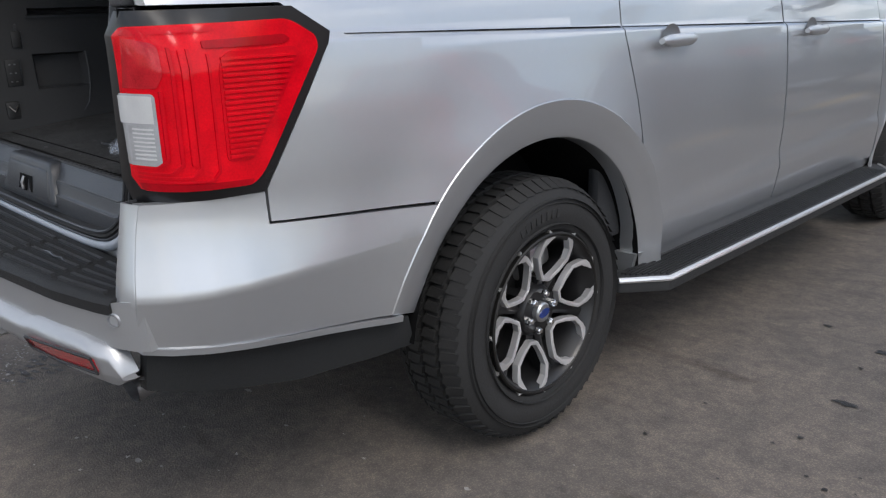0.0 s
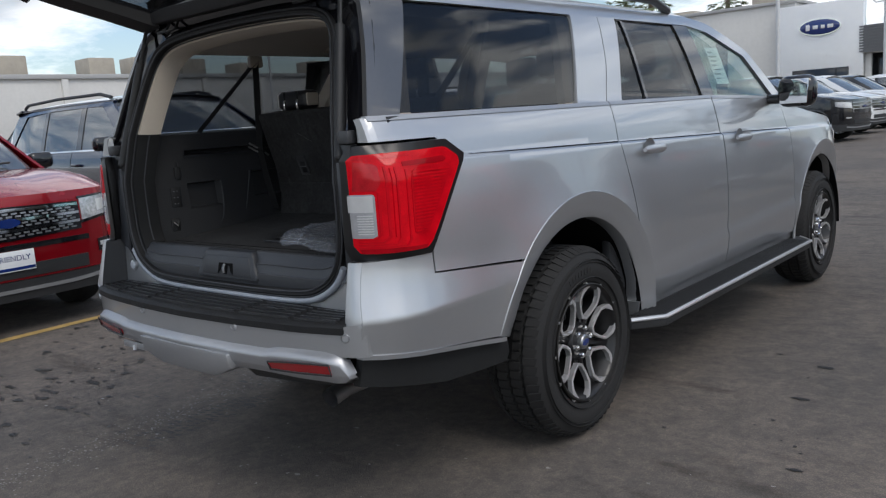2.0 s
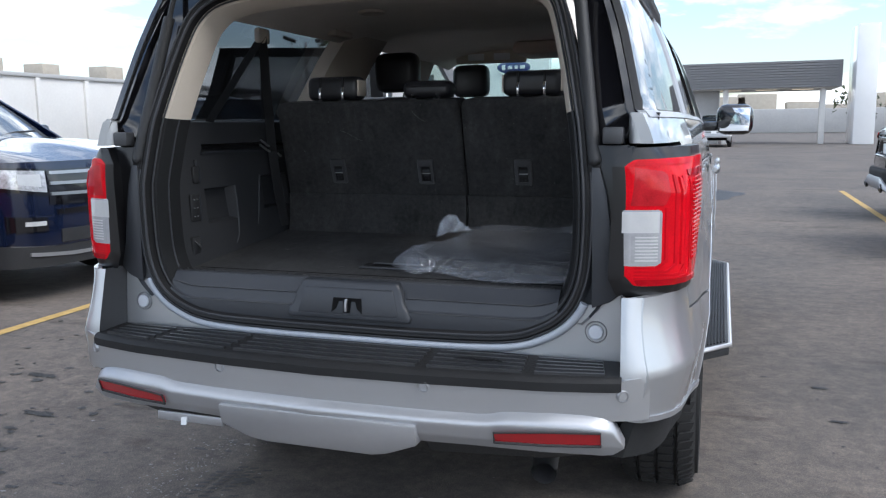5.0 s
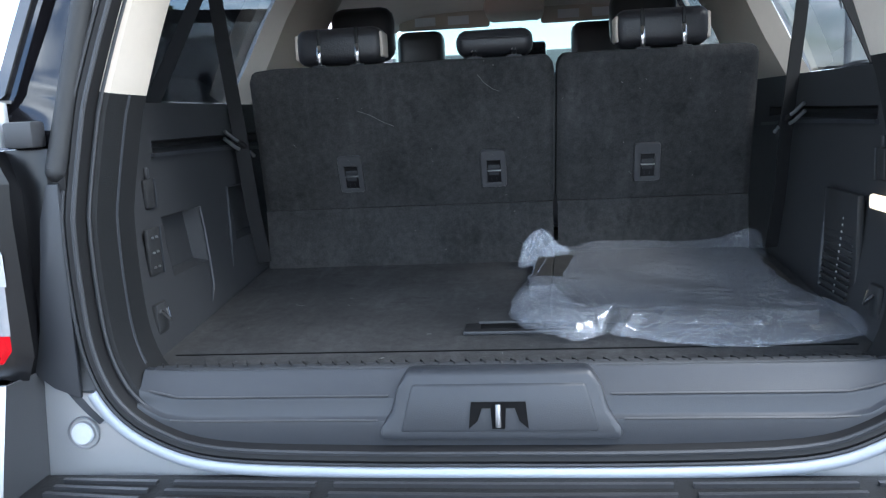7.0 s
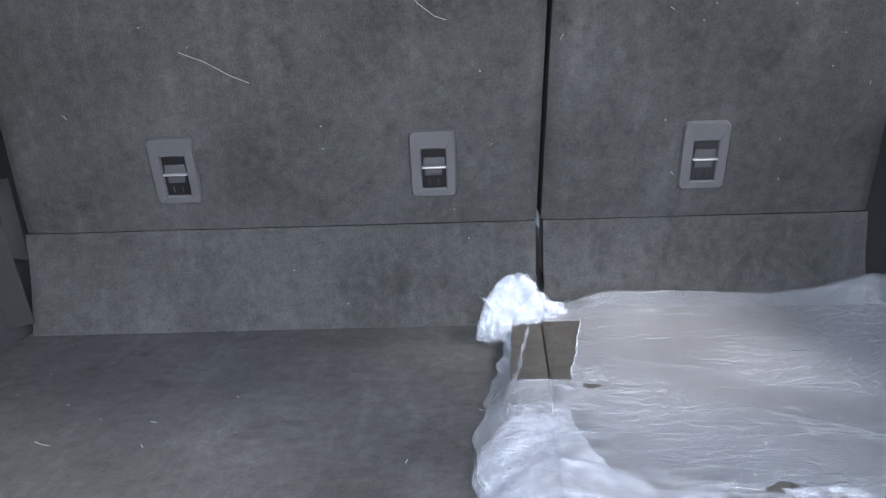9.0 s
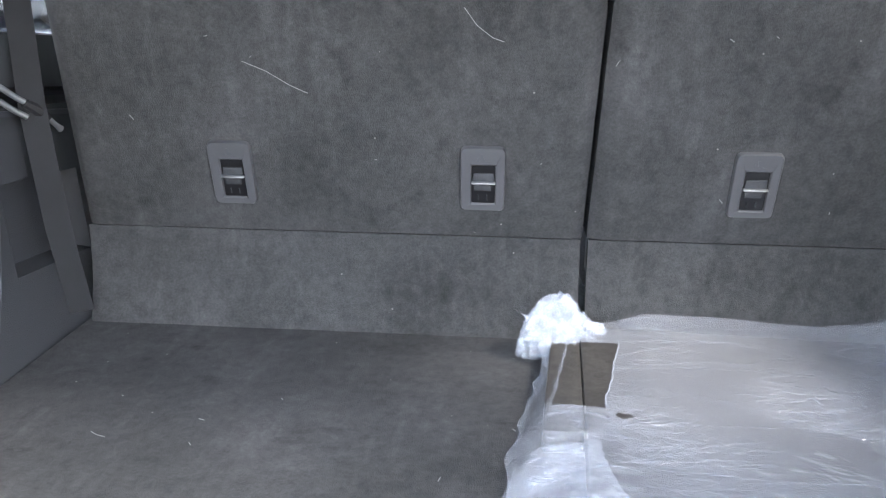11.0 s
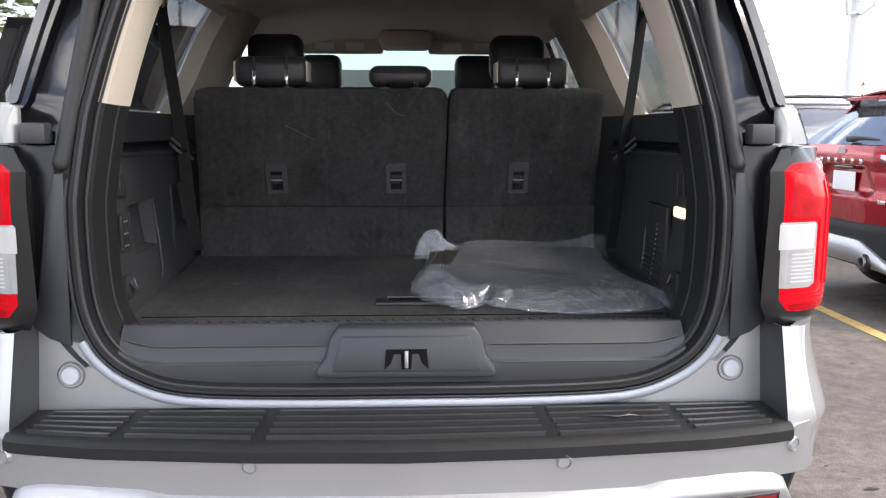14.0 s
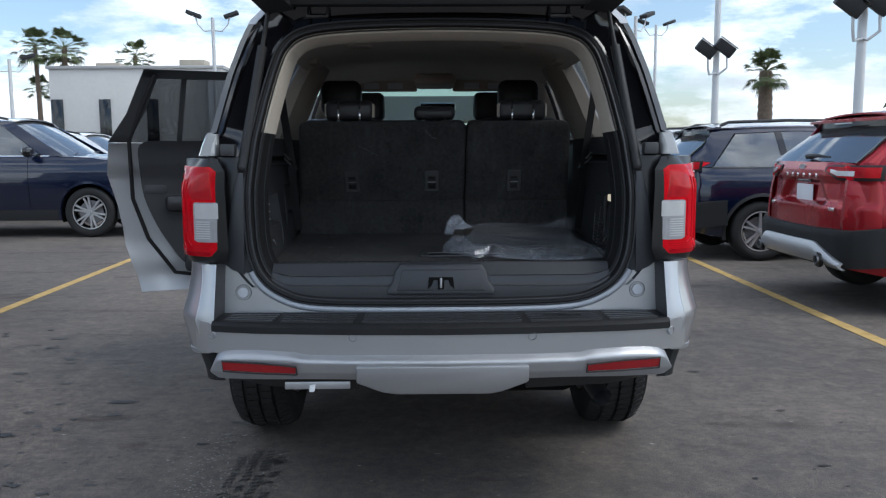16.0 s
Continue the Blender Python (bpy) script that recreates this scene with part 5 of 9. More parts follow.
def build_cargo():
    def fl(u, v):
        x, y = -0.625 + 1.25 * u, 0.256 + 0.78 * v
        return Vector((x, y, floor_z(y) - 0.012 * max(0, (0.10 - v) * 10) ** 2 * 0.8))
    floor = part("cargo_floor", sheet(bmesh.new(), fl, 20, 24, (0, 0, -0.03)), "carpet", suv, "black carpeted cargo floor")
    part("floor_joint", boxbm((0, 0.366, floor_z(0.366) - 0.0005), (1.2, 0.004, 0.004)), "under", floor)
    # floor slot
    slot = part("floor_handle", boxbm((0.045, 0.475, floor_z(0.475) + 0.001), (0.235, 0.062, 0.008), 0.003), "seal", floor, "black plastic floor handle")
    # Raised dark block: the shade of the handle's hollow put into colour.
    part("handle_shade", boxbm((0.052, 0.481, floor_z(0.475) + 0.003), (0.190, 0.034, 0.006), 0.002), "under", slot)
    for nm, yy, w in (("front", 0.4445, 0.236), ("rear", 0.5005, 0.196)):
        part("handle_edge", boxbm((0.045 + (0.006 if nm == "rear" else 0), yy, floor_z(0.475) + (0.002 if nm == "front" else 0.0065)), (w, 0.0035, 0.006), 0.0012), "trim_grey", slot, "grey plastic edge")
    # scuff plate
    bm = bmesh.new()
    prof = [(0.2075, 0.806), (0.2045, 0.846), (0.2065, 0.8525), (0.2130, 0.8565), (0.2155, 0.8600), (0.2175, 0.8830), (0.2195, 0.8875), (0.2250, 0.8920), (0.2400, 0.9215), (0.2450, 0.9275), (0.262, 0.926), (0.262, 0.89), (0.262, 0.80)]
    rows = []
    for i in range(31):
        x = -0.60 + 1.20 * i / 30
        up = 0.05 * max(0, (abs(x) - 0.52) / 0.08) ** 2
        rows.append([Vector((x, y, z + up * (1 - (z - 0.8) / 0.14))) for y, z in prof])
    loft(bm, rows, True)
    scuff = part("scuff_plate", bm, "scuff", suv, "slate grey plastic loading sill trim")
    # Paler beads along the steps paint the highlights of their edges.
    for ye, ze, half in ((0.2055, 0.8535, 0.545), (0.2195, 0.8895, 0.585)):
        for x0, x1 in ((-half, -0.196 if ze < 0.87 else -0.178), (0.196 if ze < 0.87 else 0.178, half)):
            part("scuff_highlight", tube(bmesh.new(), [(x0 + (x1 - x0) * k / 8, ye, ze + 0.02 * max(0, (abs(x0 + (x1 - x0) * k / 8) - 0.52) / 0.08) ** 2) for k in range(9)], 0.0022, 6), "bezel", scuff, "moulded edge toned pale as a highlight")
    bm = bmesh.new()
    prism(bm, [(0.244, 0.920), (0.248, 0.931), (0.258, 0.934), (0.276, 0.928), (0.276, 0.915)], -0.585, 0.585, "x", 0.002)
    part("edge_strip", bm, "trim", scuff)
    bm = bmesh.new()
    box(bm, (0, 0, 0), (0.0030, 0.022, 0.006), 0.001, Matrix.Rotation(0.45, 4, "Z"))
    tooth = part("edge_tooth", bm, "seal", scuff)
    tooth.matrix_basis = Matrix.Translation((-0.575, 0.262, 0.9315))
    for k in range(1, 47):
        again("edge_tooth", tooth, scuff, Matrix.Translation((-0.575 + 0.025 * k, 0.262, 0.9315)))
    bm = bmesh.new()
    lo = [(-0.192, 0.822), (0.192, 0.822), (0.192, 0.842), (0.172, 0.868), (0.163, 0.905), (0.146, 0.931), (-0.146, 0.931), (-0.163, 0.905), (-0.172, 0.868), (-0.192, 0.842)]
    prism(bm, lo, 0.194, 0.26, "y", 0.009)
    for v in bm.verts:
        if v.co.y < 0.22:
            v.co.y += 0.20 * (v.co.z - 0.822)
    cover = part("striker_cover", bm, "scuff", scuff, "slate grey latch cover")
    bm = bmesh.new()
    prism(bm, [(-0.158, 0.836), (0.158, 0.836), (0.138, 0.912), (-0.138, 0.912)], 0.1905, 0.215, "y", 0.006)
    for v in bm.verts:
        v.co.y += 0.20 * (v.co.z - 0.822)
    part("cover_panel", bm, "scuff", cover)
    tilt = Matrix.Translation((0, 0.2120, 0.862)) @ Matrix.Rotation(radians(-11.3), 4, "X")
    bm = bmesh.new()
    prism(bm, [(-0.047, -0.022), (-0.043, 0.020), (0.043, 0.020), (0.047, -0.022), (0.033, -0.010), (0.026, 0.010), (0.012, 0.010), (0.010, -0.022), (-0.010, -0.022), (-0.012, 0.010), (-0.026, 0.010), (-0.033, -0.010)], -0.016, -0.010, "y")
    bm.transform(tilt)
    part("latch_slot", bm, "under", cover)
    bm = bmesh.new()
    tube(bm, [(0.0, -0.020, -0.018), (0.0, -0.024, 0.0), (0.0, -0.020, 0.016)], 0.0045, 8)
    bm.transform(tilt)
    part("striker", bm, "steel", cover, "steel striker pin")
    # side walls
    for s in (1, -1):
        def wall(u, v):
            y, z = 0.275 + 1.10 * u, 0.90 + 0.485 * v
            return Vector((s * (0.622 + 0.05 * v + 0.012 * math.sin(math.pi * v)), y, z))
        pockets = (((0.490, 0.668, 1.045, 1.163), (0.850, 1.045, 1.062, 1.188), (0.50, 1.16, 1.287, 1.312)) if s < 0 else ((0.50, 1.16, 1.287, 1.312),))
        bm = sheet(bmesh.new(), wall, 14, 12)
        for y0, y1, z0, z1 in pockets:
            for k, at in ((1, y0), (1, y1), (2, z0), (2, z1)):
                bmesh.ops.bisect_plane(bm, geom=bm.verts[:] + bm.edges[:] + bm.faces[:], plane_co=(0, at, at), plane_no=(0, 2 - k, k - 1), dist=1e-6)
            gone = [f for f in bm.faces if y0 < f.calc_center_median().y < y1 and z0 < f.calc_center_median().z < z1]
            bmesh.ops.delete(bm, geom=gone, context="FACES")
        r = bmesh.ops.extrude_face_region(bm, geom=bm.faces[:], use_keep_orig=True)
        bmesh.ops.translate(bm, verts=[v for v in r["geom"] if isinstance(v, bmesh.types.BMVert)], vec=(s * 0.012, 0, 0))
        bmesh.ops.recalc_face_normals(bm, faces=bm.faces[:])
        side = part("cargo_side_trim", bm, "trim", suv, "charcoal plastic cargo side trim")
        wx = lambda z: s * (0.622 + 0.05 * (z - 0.90) / 0.485 + 0.010)
        # ledge up to the glass, with a groove line
        def ledge(u, v):
            y = 0.29 + 1.22 * u
            return Vector((s * (0.672 + 0.165 * v), y, 1.383 + 0.008 * v))
        part("window_ledge", sheet(bmesh.new(), ledge, 8, 3, (0, 0, -0.02)), "trim", suv)
        bm = bmesh.new()
        strap(bm, [(wx(1.285) - s * 0.006, 0.49, 1.284), (wx(1.285) - s * 0.009, 0.72, 1.282), (wx(1.28) - s * 0.008, 0.97, 1.277), (wx(1.275) - s * 0.006, 1.20, 1.268)], (0, 0.3, 1), 0.007, 0.010)
        part("shelf_edge", bm, "scuff", side, "pale shelf edge")
        for y0, y1, z0, z1 in pockets:
            face = lambda y, z: wall((y - 0.275) / 1.10, (z - 0.90) / 0.485)
            rim = [(y0, z0), (y1, z0), (y1, z1), (y0, z1)]
            deep = [Vector((s * (0.055 if z1 - z0 < 0.06 else 0.032), 0.012 if y == y0 else -0.012, 0.008 if z == z0 else -0.008)) for y, z in rim]
            bm = loft(bmesh.new(), [[face(y, z) for y, z in rim], [face(y, z) + d for (y, z), d in zip(rim, deep)]], True, False)
            bm.verts.ensure_lookup_table()
            bm.faces.new([v for v in bm.verts[4:8]])
            bmesh.ops.recalc_face_normals(bm, faces=bm.faces[:])
            pk = part("storage_recess", bm, "trim", side, "recessed storage pocket")
            if z1 - z0 > 0.1:
                # Strip added along the rim to draw the pocket's lit edge.
                bm = bmesh.new()
                line = [(y1 + 0.004, z1), (y1 + 0.004, 1.10), (y1 - 0.002, z0), (y1 - 0.016, 0.990), (y1 - 0.040, 0.962)] if y0 < 0.7 else [(y0 - 0.006, z1 + 0.002), (y0 - 0.022, 1.13), (y0 - 0.045, 1.06), (y0 - 0.066, 1.008)]
                tube(bm, [face(y, z) - Vector((s * 0.002, 0, 0)) for y, z in line], [0.0034] * (len(line) - 1) + [0.001], 6)
                part("recess_lip", bm, "scuff", pk, "lip drawn along the pocket's lit edge")
        if s > 0:
            vent = part("speaker_grille", boxbm((wx(1.06) - 0.004, 0.575, 1.053), (0.014, 0.165, 0.205), 0.004), "plastic", side, "black slotted grille")
            part("grille_edge", tube(bmesh.new(), [(wx(0.955) - 0.006, 0.655, 0.955), (wx(1.06) - 0.010, 0.661, 1.06), (wx(1.155) - 0.008, 0.661, 1.155)], 0.005, 8), "scuff", vent, "pale upright edge")
            for k in range(15):
                part("grille_slat", boxbm((wx(0.96 + 0.0127 * k) - 0.0105, 0.575, 0.960 + 0.0127 * k), (0.006, 0.140, 0.006), 0.002), "trim", vent)
                part("grille_stud", boxbm((wx(0.96 + 0.0127 * k) - 0.0145, 0.555, 0.9665 + 0.0127 * k), (0.003, 0.003, 0.005), 0.001), "alloy", vent)
            part("cargo_lamp", boxbm((wx(1.12) - 0.006, 0.425, 1.149), (0.012, 0.066, 0.026), 0.005), "lamp_glow", side, "small lit cargo lamp")
        hook = part("tie_hook", boxbm((wx(0.98) - s * 0.004, 0.394, 0.985), (0.014, 0.045, 0.06), 0.008), "plastic", side)
        bm = bmesh.new()
        tube(bm, [(wx(0.98) - s * 0.012, 0.380, 1.0), (wx(0.98) - s * 0.022, 0.394, 0.982), (wx(0.98) - s * 0.012, 0.408, 1.0)], 0.004, 8)
        part("hook_ring", bm, "chrome", hook)
        part("side_catch", boxbm((wx(1.22) - s * 0.004, 0.447, 1.213), (0.012, 0.030, 0.056), 0.005), "plastic", side)
        part("catch_edge", boxbm((wx(1.22) - s * 0.011, 0.4635, 1.213), (0.004, 0.003, 0.056), 0.001), "scuff", side)
        part("catch_tongue", boxbm((wx(1.25) - s * 0.006, 0.452, 1.252), (0.008, 0.009, 0.022), 0.003), "trim_grey", side)
        if s < 0:
            plate = part("switch_plate", boxbm((wx(1.1) - s * 0.004, 0.418, 1.107), (0.010, 0.046, 0.088), 0.004), "plastic", side, "black switch plate with small studs")
            part("plate_edge", boxbm((wx(1.1) - s * 0.010, 0.4425, 1.107), (0.004, 0.003, 0.090), 0.001), "scuff", plate)
            for k in range(6):
                part("plate_stud", boxbm((wx(1.1) - s * 0.0105, 0.408 + 0.016 * (k % 2), 1.078 + 0.028 * (k // 2)), (0.004, 0.006, 0.004), 0.001), "alloy", plate)
        # beige pillar trim inside
        bm = bmesh.new()
        rows = []
        for z, y in ((1.385, 0.30), (1.50, 0.345), (1.62, 0.39), (1.74, 0.43), (1.80, 0.46)):
            xi = interp(z, HALF_X) - 0.018
            xo = body_x(0.45, z) - 0.035
            rows.append([Vector((s * xi, y, z)), Vector((s * (xi - 0.012), y + 0.05, z)), Vector((s * (xo - 0.02), y + 0.11, z)), Vector((s * xo, y + 0.125, z)), Vector((s * xo, y, z))])
        loft(bm, rows, True)
        part("rear_pillar_trim", bm, "beige", suv, "beige pillar trim")
        for (ya, yb, wdt) in ((1.345, 1.565, 0.395), (2.66, 2.62, 0.20)):
            bm = bmesh.new()
            rows = []
            for z in (1.36, 1.50, 1.65, 1.80):
                k = (z - 1.36) / 0.44
                y = ya + (yb - ya) * k
                xo = body_x(1.6, z) - 0.035
                d = 0.095 if wdt > 0.3 else 0.05
                rows.append([Vector((s * xo, y, z)), Vector((s * (xo - d * 0.6), y + 0.03, z)), Vector((s * (xo - d), y + 0.14, z)), Vector((s * (xo - d), y + wdt, z)), Vector((s * (xo - d * 0.5), y + wdt + 0.07, z)), Vector((s * xo, y + wdt + 0.08, z))])
            loft(bm, rows, True)
            part("pillar_trim", bm, "beige", suv, "beige pillar trim")
        # door inner skins and pillar bases
        if s > 0:
            part("inner_door_trim", boxbm((s * 0.83, 2.8, 0.95), (0.05, 2.3, 0.86), 0.02), "trim", suv)
        else:
            part("inner_door_trim", boxbm((s * 0.83, 3.38, 0.95), (0.05, 1.1, 0.86), 0.02), "trim", suv)
        part("inner_quarter", boxbm((s * 0.78, 1.42, 1.15), (0.10, 0.66, 0.46), 0.02), "trim", suv)
        # seat belt
        bm = bmesh.new()
        top = Vector((s * 0.705, 0.98, 1.715))
        strap(bm, [top, top.lerp(Vector((s * 0.640, 0.905, 1.29)), 0.5), (s * 0.636, 0.900, 1.29), (s * 0.630, 0.925, 1.12), (s * 0.622, 0.955, 0.985)], (1, 0.45, 0), 0.034, 0.0025)
        strap(bm, [top, (s * 0.712, 0.80, 1.55), (s * 0.715, 0.62, 1.388)], (1, 0.5, 0.2), 0.032, 0.0025)
        belt = part("seat_belt", bm, "webbing", suv, "black seat belt")
        part("belt_guide", boxbm(top, (0.03, 0.08, 0.06), 0.012), "beige", belt)
        bm = bmesh.new()
        for dz, dy in ((0.0, 0.0), (-0.017, -0.006)):
            tube(bm, [(s * 0.658, 0.856 + dy, 1.320 + dz), (s * 0.646, 0.884 + dy, 1.300 + dz), (s * 0.638, 0.896 + dy, 1.292 + dz)], 0.0042, 8)
        tube(bm, [(s * 0.628, 0.916, 1.276), (s * 0.622, 0.930, 1.262), (s * 0.620, 0.938, 1.256)], [0.004, 0.0035, 0.005], 8)
        clip = part("belt_clip", bm, "alloy", belt, "bright two-pronged belt clip")
        part("clip_body", tube(bmesh.new(), [(s * 0.640, 0.890, 1.294), (s * 0.632, 0.906, 1.284), (s * 0.626, 0.920, 1.272)], [0.006, 0.009, 0.006], 8), "seal", clip, "black hinge of the clip")
    # headliner
    def hl(u, v):
        a = v * 2 - 1
        y = 0.41 + 2.70 * u
        return Vector((a * 0.655, y, 1.828 - 0.09 * abs(a) ** 5 - 0.03 * max(0, u - 0.85) * 6))
    part("headliner", sheet(bmesh.new(), hl, 20, 20, (0, 0, 0.006)), "headliner", suv, "beige cloth headliner")
    for s in (1, -1):
        for y in (1.25,):
            m = Matrix.Translation((s * 0.36, y, 1.818)) @ Matrix.Rotation(radians(90), 4, "Y")
            part("roof_vent", lathe(bmesh.new(), [(0.0, 0.004), (0.035, 0.004), (0.045, 0.008), (0.055, 0.004), (0.058, -0.006)], 20, m, close=False), "beige", suv)
        part("grab_handle", boxbm((s * 0.60, 1.45, 1.765), (0.05, 0.18, 0.03), 0.012), "beige", suv)
        vz = part("sun_visor", boxbm((s * 0.34, 2.98, 1.782), (0.44, 0.03, 0.095), 0.014), "beige", suv, "folded beige sun visor")
        for dx in (-0.09, 0.07):
            part("visor_label", boxbm((s * 0.34 + dx, 2.9635, 1.772), (0.10, 0.003, 0.040), 0.001), "paper", vz, "pale warning label")
    part("overhead_console", boxbm((0, 2.84, 1.790), (0.27, 0.36, 0.075), 0.03), "beige", suv)
    mir = part("inside_mirror", boxbm((0.02, 3.12, 1.63), (0.25, 0.03, 0.07), 0.015), "gloss_black", suv)
    part("dashboard", boxbm((0, 3.62, 1.14), (1.55, 0.55, 0.34), 0.06), "trim", suv)
    bm = bmesh.new()
    tor = [(0.36 * 0 - 0.36 + 0.19 * math.cos(a * math.pi / 12), 3.25 + 0.05 * math.sin(a * math.pi / 12), 1.16 + 0.17 * math.sin(a * math.pi / 12)) for a in range(25)]
    tube(bm, tor, 0.016, 8)
    part("steering_wheel", bm, "leather", suv)
    part("front_floor", boxbm((0, 2.3, 0.62), (1.6, 2.6, 0.06)), "carpet", suv)


HALF_X = sorted((z, x) for x, z in HALF[5:13])
build_cargo()


# ---- seats ----
def seat_y(z):
    return interp(z, [(0.9, 0.97), (1.105, 0.988), (1.455, 0.866)])


def build_latch(back, lx):
    z = 1.1995
    m = Matrix.Translation((lx, seat_y(z) - 0.002, z)) @ Matrix.Rotation(0.335, 4, "X")
    # a raised frame round an open well
    rim = round_poly([(-0.0305, -0.048), (0.0305, -0.048), (0.0305, 0.048), (-0.0305, 0.048)], 0.009, 5)
    hole = round_poly([(-0.0155, -0.0365), (0.0170, -0.0365), (0.0170, 0.0215), (-0.0155, 0.0215)], 0.002, 5)
    rings = []
    for pts, y in ((rim, 0.006), (rim, -0.0035), ([(x * 0.96, zz * 0.975) for x, zz in rim], -0.0058), ([(0.0008 + (x - 0.0008) * 1.10, -0.0075 + (zz + 0.0075) * 1.06) for x, zz in hole], -0.0058), (hole, -0.0040), (hole, 0.010)):
        rings.append([m @ Vector((x, y, zz)) for x, zz in pts])
    bez = part("latch_bezel", loft(bmesh.new(), rings, True, False), "bezel", back, "slate plastic seat release frame")
    bm = boxbm((0.0008, -0.0012, -0.0075), (0.034, 0.002, 0.060))
    bm.transform(m)
    part("latch_well", bm, "lamp_black", bez, "black well")
    bm = bmesh.new()
    prism(bm, [(-0.0145, -0.004), (0.0160, -0.004), (0.0150, 0.0095), (-0.0120, 0.0095)], -0.0046, -0.0022, "y", 0.0008)
    prism(bm, [(-0.0110, -0.0175), (0.0110, -0.0175), (0.0118, -0.0072), (-0.0118, -0.0072)], -0.0044, -0.0022, "y", 0.0008)
    bm.transform(m)
    part("latch_lever", bm, "trim", bez, "charcoal pull lever")
    bm = boxbm((0.001, -0.0062, -0.0040), (0.0330, 0.006, 0.0026), 0.0011)
    bm.transform(m)
    part("lever_edge", bm, "alloy", bez, "bright lever edge")
    for dx in (-0.006, 0.006):
        bm = boxbm((dx, -0.0036, -0.0275), (0.0014, 0.003, 0.008), 0.0004)
        bm.transform(m)
        part("latch_prong", bm, "trim", bez)
    bm = bmesh.new()
    prism(bm, [(-0.009, 0.0285), (-0.004, 0.0285), (-0.006, 0.0345)], -0.0064, -0.0056, "y")
    prism(bm, [(-0.001, 0.0275), (0.009, 0.0275), (0.009, 0.0290), (0.003, 0.0295), (-0.0005, 0.0390), (-0.003, 0.0385)], -0.0064, -0.0056, "y")
    bm.transform(m)
    part("latch_symbol", bm, "trim_grey", bez)


def build_third_row():
    gap = lambda z: 0.1165 + 0.0075 * (z - 1.112) / 0.343
    outer = {-1: lambda z: -0.596 - 0.066 * (1.455 - z), 1: lambda z: 0.570 + 0.022 * (1.455 - z)}
    for sd, latches in ((-1, (-0.3810, -0.0295)), (1, (0.334,))):
        lo = outer[-1] if sd < 0 else (lambda z: gap(z) + 0.0035)
        hi = (lambda z: gap(z) - 0.0035) if sd < 0 else outer[1]
        flat = round_poly([(0, 1.112), (1, 1.112), (1, 1.455), (0, 1.455)], [0, 0, 0, 0])
        bm = cut_poly(flat, 0.012, 0.012)
        for v in bm.verts:
            u, z = v.co.y, v.co.z
            # rounded upper corners
            w = hi(z) - lo(z)
            dx = min(u, 1 - u) * w
            drop = 0.0
            if dx < 0.026 and z > 1.42:
                drop = (0.026 - math.sqrt(max(0.0, 0.026 ** 2 - (0.026 - dx) ** 2))) * (z - 1.42) / 0.035
            z2 = z - drop
            edge = min(dx, 1.455 - z)
            q = Vector((u * w * 9, z2 * 9, sd))
            v.co = Vector((lo(z2) + u * w, seat_y(z2) + 0.012 * max(0, 1 - edge / 0.022) ** 2 + 0.0016 * noise.noise(q), z2))
        r = bmesh.ops.extrude_face_region(bm, geom=bm.faces[:], use_keep_orig=True)
        bmesh.ops.translate(bm, verts=[v for v in r["geom"] if isinstance(v, bmesh.types.BMVert)], vec=(0, 0.11, 0.01))
        bmesh.ops.recalc_face_normals(bm, faces=bm.faces[:])
        back = part("seat_back", bm, "carpet", suv, "black carpet-backed folding rear seat")

        def flap(u, v):
            z = 0.950 + 0.1605 * v
            x0, x1 = lo(1.11) + 0.002, hi(1.11) - 0.002
            x = x0 + (x1 - x0) * u
            return Vector((x, 0.966 + 0.020 * min(1.0, v * 1.6) ** 0.7 + 0.0015 * noise.noise(Vector((x * 8, z * 8, 4))), z))
        part("seat_flap", sheet(bmesh.new(), flap, 24, 10, (0, 0.02, 0)), "carpet", back, "black carpet flap at the seat's foot")
        for lx in latches:
            build_latch(back, lx)
    for xc, w, h, folded in ((-0.385, 0.212, 0.086, 0), (-0.016, 0.180, 0.062, 1), (0.368, 0.212, 0.086, 0)):
        z0 = 1.463
        bm = bmesh.new()
        box(bm, (xc, 0.965, z0 + h / 2), (w, 0.095, h), 0.026, seg=4)
        hr = part("headrest", bm, "leather", suv, "black leather headrest")
        if folded:
            part("headrest_seam", boxbm((xc, 0.9180, z0 + h * 0.66), (w * 0.9, 0.006, 0.004), 0.001), "seal", hr)
        for sx in (-1, 1):
            if not folded:
                part("headrest_seam", boxbm((xc + sx * 0.046, 0.9180, z0 + h / 2 + 0.006), (0.009, 0.008, h * 0.80), 0.002), "seal", hr)
                part("end_cap", boxbm((xc + sx * (w / 2 - 0.004), 0.962, z0 + h / 2), (0.010, 0.070, h * 0.68), 0.0045, seg=3), "beige", hr, "pale end panel")
            bm = bmesh.new()
            tube(bm, [(xc + sx * 0.046, 0.930, 1.440), (xc + sx * 0.046, 0.913, 1.475), (xc + sx * 0.046, 0.914, 1.50 if not folded else 1.47), (xc + sx * 0.046, 0.925, 1.512 if not folded else 1.475)], 0.0065, 10)
            part("headrest_post", bm, "chrome", hr)
            part("post_collar", boxbm((xc + sx * 0.046, 0.925, 1.459), (0.035, 0.03, 0.008), 0.003), "plastic", hr)


